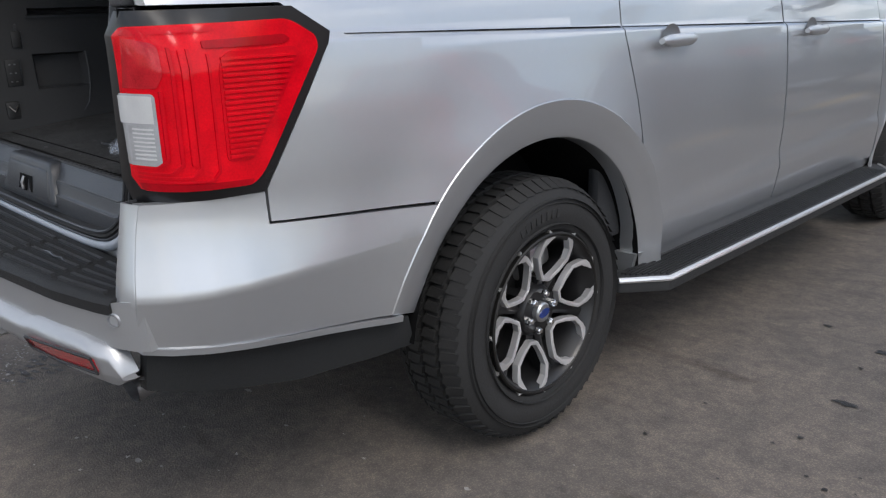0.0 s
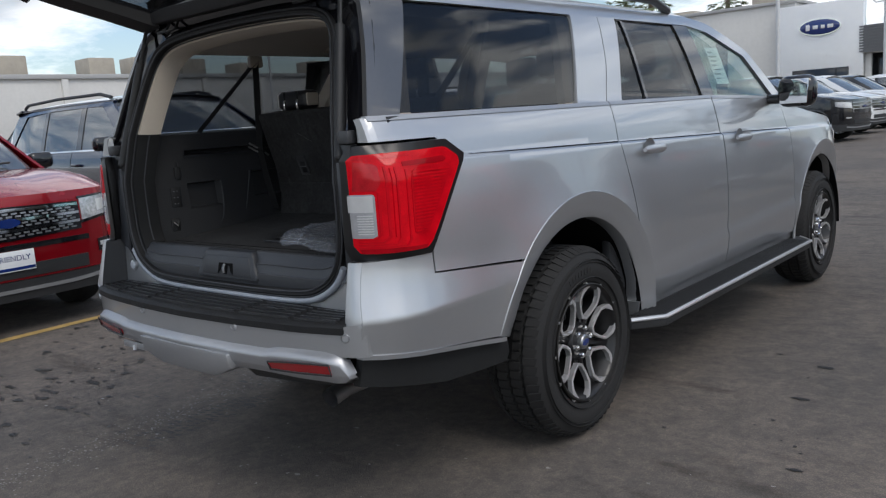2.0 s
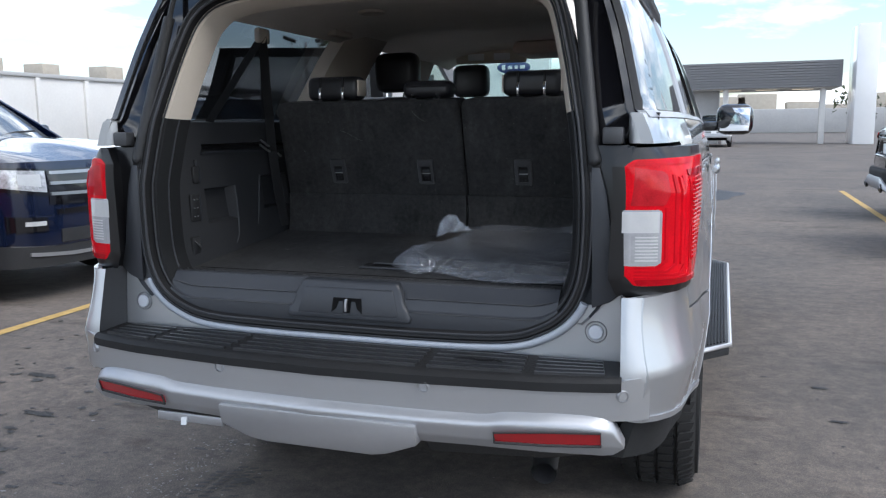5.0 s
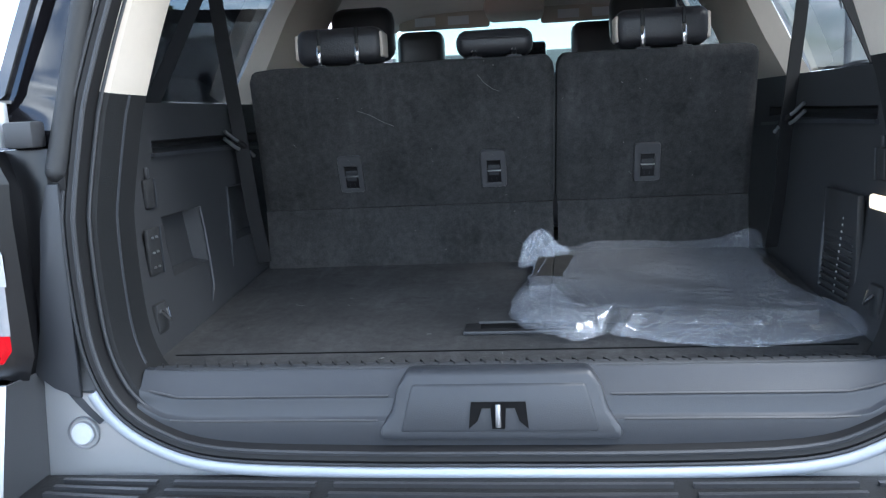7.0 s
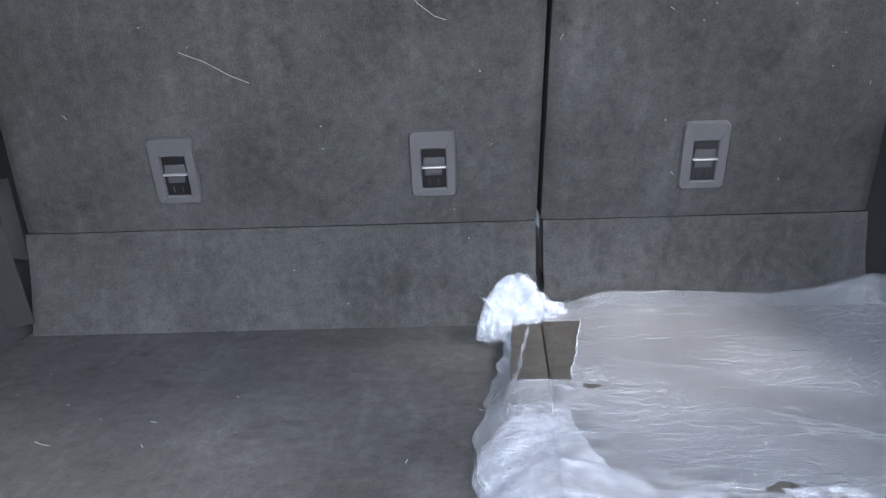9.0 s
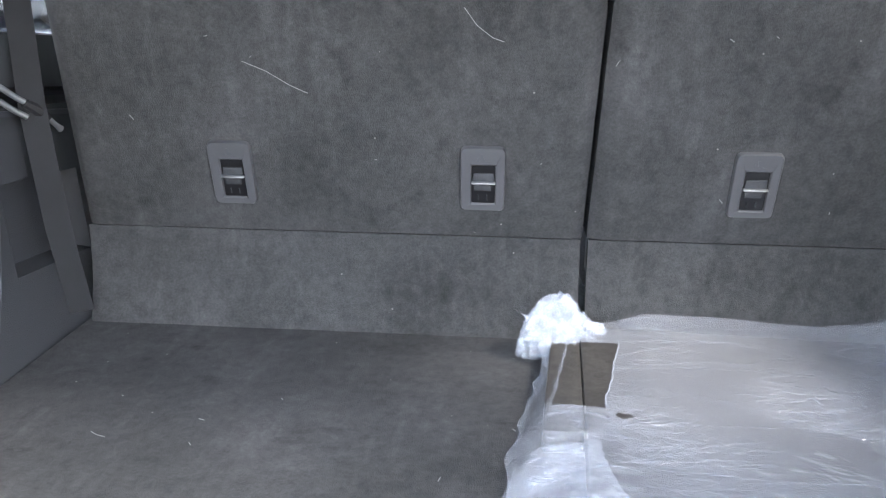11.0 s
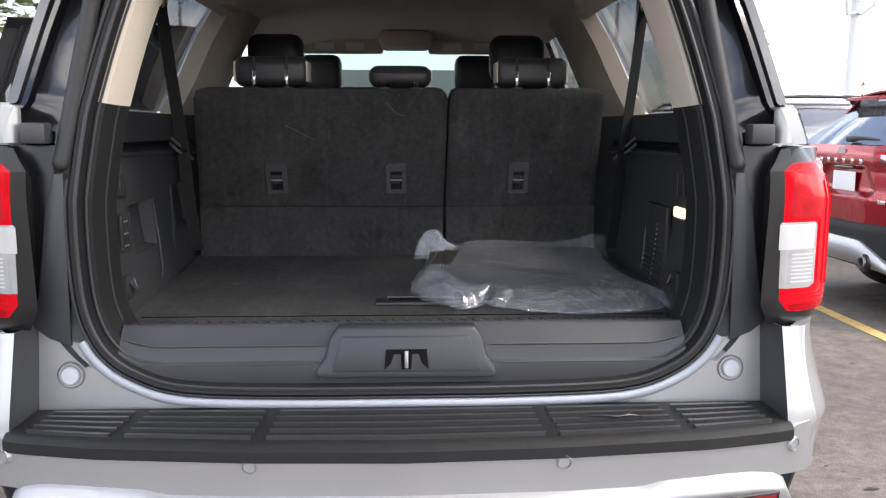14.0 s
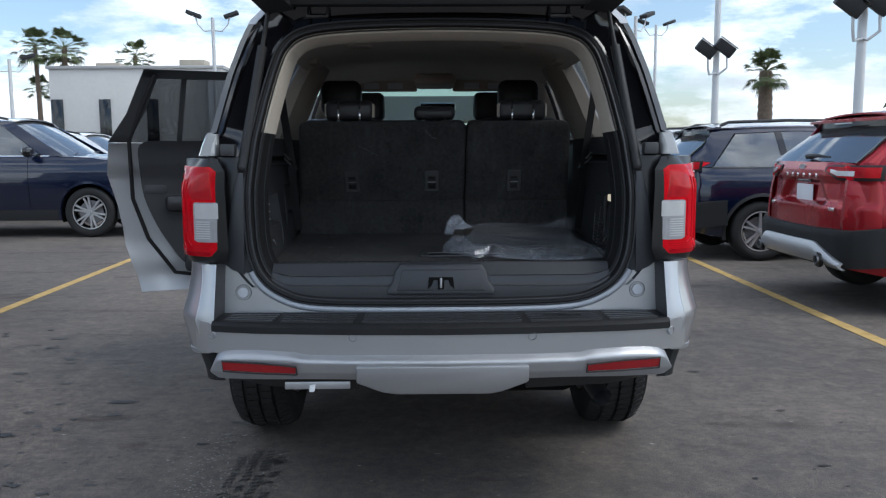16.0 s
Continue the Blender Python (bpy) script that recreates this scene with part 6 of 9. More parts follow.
def build_front_seats():
    for y, xs, zt in ((1.95, (-0.525, 0.455), 1.715), (2.95, (-0.45, 0.37), 1.72)):
        for x in xs:
            bm = bmesh.new()
            box(bm, (x, y, 1.14), (0.48, 0.16, 0.74), 0.06, Matrix.Translation((0, 0, 0)), seg=3)
            st = part("front_seat_back" if y > 2.5 else "middle_seat_back", bm, "leather", suv, "black leather seat back")
            part("seat_headrest", boxbm((x, y - 0.02, zt - 0.09), (0.225, 0.11, 0.19), 0.045, seg=3), "leather", st)
            bm = bmesh.new()
            for sx in (-1, 1):
                tube(bm, [(x + sx * 0.06, y - 0.02, 1.48), (x + sx * 0.06, y - 0.02, zt - 0.16)], 0.008, 8)
            part("seat_post", bm, "chrome", st)
            part("seat_cushion", boxbm((x, y + 0.28, 0.84), (0.5, 0.52, 0.18), 0.05), "leather", st)


def build_marks():
    """Pale scratches and threads on the carpet."""
    on_seat = lambda x, z: Vector((x, seat_y(z) - 0.001, z))
    on_floor = lambda x, y: Vector((x, y, floor_z(y) + 0.001))
    rnd2 = random.Random(5)
    runs = [[on_seat(-0.345, 1.352), on_seat(-0.315, 1.340), on_seat(-0.285, 1.322), on_seat(-0.262, 1.312)],
            [on_seat(-0.055, 1.420), on_seat(-0.040, 1.400), on_seat(-0.020, 1.385), on_seat(-0.005, 1.380)],
            [on_floor(-0.455, 0.656), on_floor(-0.445, 0.650), on_floor(-0.435, 0.647)]]
    for k in range(26):
        p = on_floor(rnd2.uniform(-0.55, 0.05), rnd2.uniform(0.33, 0.93)) if k % 2 else on_seat(rnd2.uniform(-0.55, 0.55), rnd2.uniform(1.13, 1.43))
        d = Vector((rnd2.uniform(-1, 1), rnd2.uniform(-1, 1) if k % 2 else 0, 0 if k % 2 else rnd2.uniform(-1, 1))) * rnd2.uniform(0.003, 0.010)
        runs.append([p, p + d * 0.5, p + d])
    for pts in runs:
        bm = bmesh.new()
        tube(bm, pts, 0.0005, 5)
        part("carpet_scratch", bm, "lint", suv, "pale thread on the carpet")


build_third_row()
build_front_seats()
build_marks()


# ---- the raised tailgate ----
HINGE = Vector((0, 0.42, 1.862))
GATE_TURN = radians(-85.5)


def gate_y(z):
    return interp(z, [(0.80, 0.178), (0.86, 0.160), (1.0, 0.140), (1.15, 0.130), (1.30, 0.140), (1.36, 0.165), (1.60, 0.265), (1.78, 0.345), (1.85, 0.39)])


def gate_half(z):
    return interp(z, [(0.80, 0.735), (0.95, 0.755), (1.28, 0.765), (1.32, 0.755), (1.40, 0.765), (1.60, 0.70), (1.80, 0.62), (1.85, 0.58)])


def build_gate():
    m = Matrix.Translation(HINGE) @ Matrix.Rotation(GATE_TURN, 4, "X") @ Matrix.Translation(-HINGE)

    def skin(z0, z1, dy=0.0, k=1.0, n=24, nz=10):
        def f(u, v):
            z = z0 + (z1 - z0) * v
            a = u * 2 - 1
            return Vector((a * gate_half(z) * k, gate_y(z) + dy + 0.055 * abs(a) ** 3, z - (0.012 * a * a if z0 < 0.9 and v < 0.1 else 0)))
        return f
    gate = part("tailgate", sheet(bmesh.new(), skin(0.80, 1.385), 24, 16, (0, 0.022, 0)), "silver", suv, "silver tailgate panel")
    gate.matrix_basis = m
    part("rear_window", sheet(bmesh.new(), skin(1.385, 1.80, 0.004), 16, 10, (0, 0.004, 0)), "glass_dark", gate, "tinted rear window").visible_shadow = False
    part("roof_spoiler", sheet(bmesh.new(), lambda u, v: Vector(((u * 2 - 1) * 0.60, 0.27 + 0.16 * v + 0.04 * abs(u * 2 - 1) ** 3, 1.845 + 0.02 * v)), 16, 4, (0, 0.02, -0.035)), "gloss_black", gate, "black rear spoiler")
    # inner lining
    part("gate_lining", sheet(bmesh.new(), skin(0.82, 1.37, 0.05, 0.96), 20, 12, (0, 0.03, 0)), "trim", gate, "charcoal inner lining")
    for s in (1, -1):
        bm = bmesh.new()
        rows = []
        for z in (1.36, 1.5, 1.65, 1.80):
            x = gate_half(z)
            rows.append([Vector((s * x, gate_y(z) + 0.05, z)), Vector((s * x, gate_y(z) + 0.10, z)), Vector((s * (x - 0.10), gate_y(z) + 0.085, z)), Vector((s * (x - 0.10), gate_y(z) + 0.02, z))])
        loft(bm, rows)
        part("window_surround", bm, "trim", gate)
    part("top_rail", boxbm((0, 0.40, 1.815), (1.1, 0.06, 0.08), 0.015), "trim", gate)
    bm = bmesh.new()
    box(bm, (0.12, 0.245, 0.90), (0.12, 0.05, 0.10), 0.012)
    part("gate_latch", bm, "trim_grey", gate)
    for s in (1, -1):
        bm = bmesh.new()
        tube(bm, [(s * 0.47, 0.40, 1.84), (s * 0.47, 0.46, 1.80), (s * 0.47, 0.47, 1.76), (s * 0.40, 0.47, 1.76), (s * 0.40, 0.46, 1.80), (s * 0.40, 0.40, 1.84)], 0.006, 6)
        box(bm, (s * 0.435, 0.41, 1.855), (0.12, 0.07, 0.02), 0.006)
        part("gate_hinge", bm, "plastic", gate)
    # outside fittings
    part("gate_groove", sheet(bmesh.new(), skin(1.145, 1.152, -0.003), 24, 1, (0, 0.01, 0)), "under", gate)
    part("trim_line", sheet(bmesh.new(), skin(1.285, 1.289, -0.003), 24, 1, (0, 0.01, 0)), "under", gate)
    letters("EXPEDITION", 0.066, 0.005, "chrome", gate, Matrix.Translation((0, gate_y(1.22) - 0.008, 1.22)) @ Matrix.Rotation(radians(90), 4, "X"), label="chrome raised lettering", squash=2.0)
    letters("XLT", 0.045, 0.004, "chrome", gate, Matrix.Translation((-0.64, gate_y(0.92) + 0.02, 0.92)) @ Matrix.Rotation(radians(90), 4, "X") @ Matrix.Rotation(radians(10), 4, "Y"), label="chrome raised lettering", squash=1.4)
    letters("MAX", 0.045, 0.004, "chrome", gate, Matrix.Translation((0.64, gate_y(0.92) + 0.02, 0.92)) @ Matrix.Rotation(radians(90), 4, "X") @ Matrix.Rotation(radians(-10), 4, "Y"), label="chrome raised lettering", squash=1.5)
    bm = bmesh.new()
    prism(bm, [(0.085 * math.cos(a * math.pi / 16), 1.335 + 0.034 * math.sin(a * math.pi / 16)) for a in range(32)], 0.128, 0.16, "y", 0.003)
    part("oval_badge", bm, "badge", gate, "blue oval badge")
    part("plate_recess", boxbm((0, 0.135, 1.115), (0.60, 0.02, 0.05), 0.008), "gloss_black", gate)
    plate = part("plate_frame", boxbm((0, 0.122, 1.02), (0.312, 0.014, 0.16), 0.005), "gloss_black", gate, "black licence plate frame with dealer lettering")
    part("plate_insert", boxbm((0, 0.1145, 1.02), (0.280, 0.003, 0.105), 0.001), "paper", plate, "white dealer plate")
    letters("LAS VEGAS", 0.022, 0.001, "white_mark", plate, Matrix.Translation((0, 0.114, 1.086)) @ Matrix.Rotation(radians(90), 4, "X"), squash=1.2)
    letters("FRIENDLY", 0.046, 0.001, "badge", plate, Matrix.Translation((0, 0.112, 1.045)) @ Matrix.Rotation(radians(90), 4, "X"))
    bm = bmesh.new()
    prism(bm, [(0.075 * math.cos(a * math.pi / 16), 0.998 + 0.022 * math.sin(a * math.pi / 16)) for a in range(32)], 0.1115, 0.1135, "y")
    part("plate_oval", bm, "badge", plate)
    pull = part("gate_handle", boxbm((0, 0.138, 0.895), (0.20, 0.02, 0.075), 0.012), "satin", gate)
    # Dark block on the pull paints the shade inside its grip.
    part("handle_shade", boxbm((0, 0.128, 0.895), (0.165, 0.008, 0.045), 0.004), "under", pull)
    bm = bmesh.new()
    tube(bm, [(0.05, 0.20, 1.44), (-0.10, 0.195, 1.435), (-0.28, 0.195, 1.43)], [0.022, 0.016, 0.008], 8)
    part("rear_wiper", bm, "plastic", gate)


build_gate()


# ---- the open rear door on the far side ----
def build_open_door():
    hinge = Vector((-0.95, 2.80, 0))
    m = Matrix.Translation(hinge) @ Matrix.Rotation(radians(-67), 4, "Z") @ Matrix.Translation(-hinge)
    s = -1
    low = [(seam(z) + 0.006, z) for z in (0.872, 1.0, 1.2, 1.3)] + [(1.666, 1.388), (2.797, 1.388), (2.807, 1.0), (2.81, 0.47), (1.815, 0.47), (1.80, 0.56), (1.765, 0.66), (1.735, 0.77)]
    d = part("rear_door", panel(low, body_x, s, 0.035), "silver", suv, "silver rear door standing open")
    d.matrix_basis = m
    handle(d, 1.80, 1.168, s)
    fr = lambda pts, mt, nm, t=0.05: part(nm, panel(pts, body_x, s, t), mt, d)
    fr([(1.662, 1.392), (1.771, 1.56), (1.868, 1.80), (1.96, 1.80), (1.87, 1.56), (1.77, 1.392)], "plastic", "window_frame")
    fr([(1.86, 1.765), (1.87, 1.81), (2.76, 1.81), (2.76, 1.765)], "plastic", "window_frame")
    fr([(2.70, 1.80), (2.76, 1.80), (2.79, 1.392), (2.71, 1.392)], "plastic", "window_frame")
    fr([(2.055, 1.392), (2.085, 1.78), (2.115, 1.78), (2.085, 1.392)], "plastic", "window_divider", 0.03)
    part("door_window", panel([(1.74, 1.392), (1.93, 1.78), (2.72, 1.78), (2.73, 1.392)], body_x, s, 0.005, lift=-0.015), "glass_dark", d, "tinted glass").visible_shadow = False
    inner = lambda y, z: body_x(y, z) - 0.045
    pts = round_poly([(2.08, 0.62), (1.93, 0.86), (1.85, 1.06), (1.82, 1.40), (2.71, 1.40), (2.74, 1.0), (2.76, 0.62)], 0.08)
    part("door_lining", panel(pts, inner, s, 0.05), "trim", d, "charcoal inner door lining")
    part("armrest", boxbm((-0.845, 2.25, 1.02), (0.08, 0.55, 0.10), 0.03), "leather", d)
    part("door_pocket", boxbm((-0.845, 2.35, 0.66), (0.05, 0.55, 0.14), 0.03), "plastic", d)
    part("speaker_ring", boxbm((-0.855, 1.92, 1.13), (0.02, 0.14, 0.10), 0.02), "trim_grey", d)
    bm = bmesh.new()
    pth = [(1.93, 1.78), (1.78, 1.40), (1.79, 1.05), (1.87, 0.80), (2.02, 0.58), (2.2, 0.55), (2.75, 0.55)]
    tube(bm, [(-(body_x(y, z) - 0.045), y, z) for y, z in pth], 0.012, 8)
    part("door_seal", bm, "seal", d)


build_open_door()


# ---- floor mats in a clear plastic bag ----
def tear(y):
    """Left and right edge of the torn hole at a depth y."""
    return 0.064 + 0.155 * (y - 0.709) + 0.004 * noise.noise(Vector((1, y * 30, 0))), 0.121 + 0.205 * (y - 0.703) + 0.005 * noise.noise(Vector((4, y * 42, 0)))


def crumple(p, seed, octaves=3):
    """Sharp creases between flat facets, about -0.5 to 0.5."""
    out, amp, sc = 0.0, 1.0, 1.0
    for k in range(octaves):
        q = Vector((p.x * sc, p.y * sc, seed + 5.3 * k))
        out += amp * (0.45 - abs(noise.noise(q)) * 1.6)
        amp, sc = amp * 0.5, sc * 2.1
    return out * 0.6


def build_bag():
    bag = thing("bag_of_floor_mats", "dark floor mats in crumpled clear plastic on the cargo floor", "plastic bag")
    outline = round_poly([(0.089, 0.50), (0.575, 0.45), (0.575, 0.93), (0.112, 0.95)], 0.04)
    bm = bmesh.new()
    prism(bm, outline, 0, 0.029, "z", 0.004)
    for v in bm.verts:
        v.co.z += floor_z(v.co.y) + 0.002
    part("floor_mat", bm, "mat_pile", bag, "folded black carpet floor mat")
    bm = bmesh.new()
    prism(bm, round_poly([(0.050, 0.66), (0.0962, 0.66), (0.1098, 0.92), (0.072, 0.92)], 0.008), 0, 0.026, "z", 0.005)
    for v in bm.verts:
        v.co.z += floor_z(v.co.y) + 0.002
    part("floor_mat", bm, "mat_pile", bag, "turned edge of a black carpet floor mat")

    rim_pts = [(0.010, 0.600), (0.012, 0.535), (0.034, 0.452), (0.080, 0.404), (0.125, 0.386), (0.176, 0.404), (0.192, 0.424), (0.203, 0.410), (0.268, 0.394), (0.315, 0.372), (0.405, 0.352), (0.500, 0.362), (0.585, 0.386), (0.652, 0.432), (0.612, 0.540), (0.590, 0.650), (0.588, 0.800), (0.590, 0.915), (0.555, 0.950), (0.430, 0.950), (0.340, 0.962), (0.225, 0.962), (0.130, 0.952), (0.085, 0.935), (0.060, 0.880), (0.046, 0.812), (0.022, 0.700)]

    def edge(t):
        n = len(rim_pts)
        i = int(t * n) % n
        k = t * n - int(t * n)
        p = [Vector(rim_pts[(i + j) % n]) for j in (-1, 0, 1, 2)]
        return 0.5 * (2 * p[1] + (p[2] - p[0]) * k + (2 * p[0] - 5 * p[1] + 4 * p[2] - p[3]) * k * k + (3 * p[1] - p[0] - 3 * p[2] + p[3]) * k ** 3)

    c = Vector((0.34, 0.67))

    def film(layer):
        def f(u, v):
            e = edge(u)
            p = c + (e - c) * v
            q = Vector((p.x, p.y, 0))
            rim = max(0.0, (v - 0.72) / 0.28)
            # slack, creased film along the front and round the open left end
            front = max(0.0, min(1.0, (0.545 + 0.06 * noise.noise(q * 6) - p.y) / 0.10))
            left = max(0.0, min(1.0, (0.165 - 0.25 * (p.y - 0.55) - p.x) / 0.07)) * max(0.0, min(1.0, (0.80 - p.y) / 0.1))
            glint = math.exp(-((p.x - 0.46) / 0.10) ** 2 - ((p.y - 0.56) / 0.09) ** 2)
            loose = min(1.0, max(front, left, 0.55 * rim, 0.45 * glint))
            wq = q + 0.030 * Vector((noise.noise(q * 7), noise.noise(q * 7 + Vector((3, 1, 7))), 0))
            z = floor_z(p.y) + 0.0335
            z += 0.0030 * noise.noise(q * 7 + Vector((0, 0, layer)))
            # slack parts billow between their creases
            z += loose * 0.016 * crumple(Vector((wq.x * 9, wq.y * 12, 0)), 2.0 + layer, 2)
            z += 0.0012 * crumple(Vector((wq.x * 22, wq.y * 30, 0)), 12.0, 2)
            z += 0.016 * rim * math.exp(-((p.x - 0.10) / 0.10) ** 2 - ((p.y - 0.45) / 0.10) ** 2)
            z += 0.012 * math.exp(-((p.x - 0.225) / 0.030) ** 2 - ((p.y - 0.440) / 0.035) ** 2)
            z += 0.034 * math.exp(-((p.x - 0.555) / 0.055) ** 2 - ((p.y - 0.925) / 0.045) ** 2)
            z += 0.012 * max(0.0, (p.y - 0.90) / 0.06) * max(0.0, min(1.0, (p.x - 0.1) / 0.1))
            z -= (0.036 * (1 - min(1.0, max(0.0, (p.y - 0.86) / 0.06)))) * max(0.0, (v - 0.86) / 0.14) ** 1.6
            w = 0.010 * rim
            return Vector((p.x + w * noise.noise(q * 26), p.y + w * noise.noise(q * 23 + Vector((5, 0, 0))), max(z, floor_z(p.y) + 0.003 + 0.002 * layer)))
        return f
    # folds of the film: start, end, bow, height and half width of each
    rf = random.Random(23)
    folds = []
    for k in range(13):
        y = 0.60 + 0.36 * k / 12 + rf.uniform(-0.015, 0.015)
        x = 0.14 + 0.10 * rf.random() + 0.12 * (k % 3)
        ln = rf.uniform(0.16, 0.36)
        folds.append((x, y, min(0.60, x + ln), y - ln * rf.uniform(0.28, 0.62), rf.uniform(-0.03, 0.03), rf.uniform(0.0008, 0.0020), rf.uniform(0.004, 0.008)))
    for cx, cy, sx, sy, cnt, ln0, ln1, hg in ((0.095, 0.480, 0.050, 0.060, 26, 0.03, 0.13, 0.0050), (0.24, 0.435, 0.070, 0.030, 22, 0.02, 0.08, 0.0055), (0.45, 0.420, 0.090, 0.030, 34, 0.02, 0.10, 0.0045), (0.47, 0.545, 0.075, 0.065, 46, 0.010, 0.045, 0.0036), (0.50, 0.78, 0.040, 0.06, 16, 0.010, 0.035, 0.0030), (0.53, 0.90, 0.040, 0.03, 10, 0.02, 0.06, 0.0050), (0.30, 0.935, 0.12, 0.012, 8, 0.04, 0.14, 0.0040), (0.07, 0.66, 0.020, 0.05, 8, 0.03, 0.08, 0.0040)):
        for k in range(cnt):
            x, y, ln, an = cx + rf.gauss(0, sx), cy + rf.gauss(0, sy), rf.uniform(ln0, ln1), rf.gauss(-0.5, 0.75)
            folds.append((x, y, x + ln * math.cos(an), y + ln * math.sin(an), rf.uniform(-0.25, 0.25) * ln, hg * rf.uniform(0.25, 0.75), rf.uniform(0.0035, 0.0065)))

    def crease_up(points):
        """Raises sharp ridges along the folds on an array of points."""
        xy = points[:, :2]
        rise = np.zeros(len(points))
        for x0, y0, x1, y1, bow, hgt, w in folds:
            p0, d = np.array((x0, y0)), np.array((x1 - x0, y1 - y0))
            ln = math.hypot(*d)
            d /= ln
            rel = xy - p0
            t = rel @ d / ln
            off = rel @ np.array((-d[1], d[0])) - bow * 4 * t * (1 - t)
            wide = w * (0.6 + 0.9 * t)
            rid = np.clip(1 - np.abs(off) / wide, 0, 1) * np.clip(np.minimum(t, 1 - t) * 6, 0, 1)
            rise = np.maximum(rise, hgt * rid)
        points[:, 2] += rise
        return points

    def film_mesh(layer, u0, u1, nu, v0, v1, nv, lift, ring):
        f = film(layer)
        pts = np.array([f(u0 + (u1 - u0) * i / nu, v0 + (v1 - v0) * j / nv) for i in range(nu if ring else nu + 1) for j in range(nv + 1)])
        pts[:, 2] += lift
        pts = crease_up(pts)
        n = nu if ring else nu + 1
        faces = []
        for i in range(nu):
            for j in range(nv):
                p, q = i * (nv + 1) + j, ((i + 1) % n) * (nv + 1) + j
                mx, my = (pts[p][:2] + pts[q + 1][:2]) / 2
                x0, x1 = tear(my)
                if 0.706 < my < 0.890 and x0 < mx < x1:
                    continue
                if (mx - 0.142) ** 2 / 0.010 ** 2 + (my - 0.690) ** 2 / 0.006 ** 2 < 1:
                    continue
                faces.append((p, q, q + 1, p + 1))
        if ring:
            faces.append(tuple(i * (nv + 1) for i in range(nu)))
        me = bpy.data.meshes.new("film_piece")
        me.from_pydata(pts.tolist(), [], faces)
        return me
    bm = bmesh.new()
    for args in ((0, 0.0, 1.0, 620, 0.03, 1.0, 190, 0.0, True), (3, 0.0, 0.20, 130, 0.70, 0.985, 50, 0.006, False)):
        me = film_mesh(*args)
        bm.from_mesh(me)
        bpy.data.meshes.remove(me)
    bmesh.ops.delete(bm, geom=[v for v in bm.verts if not v.link_faces], context="VERTS")
    part("plastic_film", bm, "film", bag, "crumpled clear plastic film", angle=30)
    # rolled edges of the film along the front and round the tear
    f = film(0)
    bm = bmesh.new()
    tube(bm, [f(0.02 + 0.50 * k / 160, 0.985) + Vector((0, 0, 0.003)) for k in range(161)], [0.0004 + 0.0008 * abs(noise.noise(Vector((k * 0.35, 2, 0)))) for k in range(161)], 5)
    hem = []
    for k in range(46):
        y = 0.706 + 0.184 * k / 45
        hem.append(Vector((tear(y)[1] + 0.001, y, floor_z(y) + 0.0375)))
    tube(bm, hem, [0.0005 + 0.0010 * abs(noise.noise(Vector((k * 0.9, 6, 0)))) for k in range(46)], 5)
    part("film_hem", bm, "film_white", bag, "whitened rolled edge of plastic film", angle=50)
    # the gathered neck of the bag, bunched up against the seat
    bm = bmesh.new()
    for k, (cx, cy, cz, rx, ry, rz, tw) in enumerate(((0.078, 0.918, 0.024, 0.040, 0.026, 0.050, 0.0), (0.112, 0.924, 0.018, 0.036, 0.024, 0.034, 1.0), (0.062, 0.910, 0.010, 0.036, 0.026, 0.050, 2.2))):
        def clump(u, v):
            a, b = u * 2 * math.pi, v * math.pi * 0.62
            pleat = abs(math.sin(5.5 * a + tw + 2.2 * noise.noise(Vector((math.cos(a) * 1.6, math.sin(a) * 1.6, k * 3.1)))))
            r = 0.86 + (0.26 * pleat - 0.10) * math.sin(b) + 0.40 * crumple(Vector((a * 1.5, b * 2.4, 0)), 3.0 * k, 3)
            top = 0.80 + 0.35 * pleat + 0.5 * noise.noise(Vector((math.cos(a) * 2, math.sin(a) * 2, b + k)))
            return Vector((cx + math.sin(b) * math.cos(a) * r * rx, cy + math.sin(b) * math.sin(a) * r * ry, floor_z(cy) + max(0.004, cz + math.cos(b) * top * rz)))
        sheet(bm, clump, 120, 34)
    # its tail, drawn out to the left and down
    def tail(u, v):
        p = Vector((0.070, 0.905, floor_z(0.905) + 0.040)).lerp(Vector((0.016, 0.920, floor_z(0.920) + 0.066)), u)
        fall = (0.055 * (1 - u) + 0.006) * v
        return p + Vector((0.026 * v * u + 0.004 * noise.noise(Vector((u * 8, v * 6, 3))), -0.045 * v * (1 - 0.6 * u) + 0.006 * math.sin(9 * u + 4 * v), -fall))
    sheet(bm, tail, 26, 16)
    part("film_neck", bm, "film", bag, "gathered neck of clear plastic film", angle=30)


build_bag()


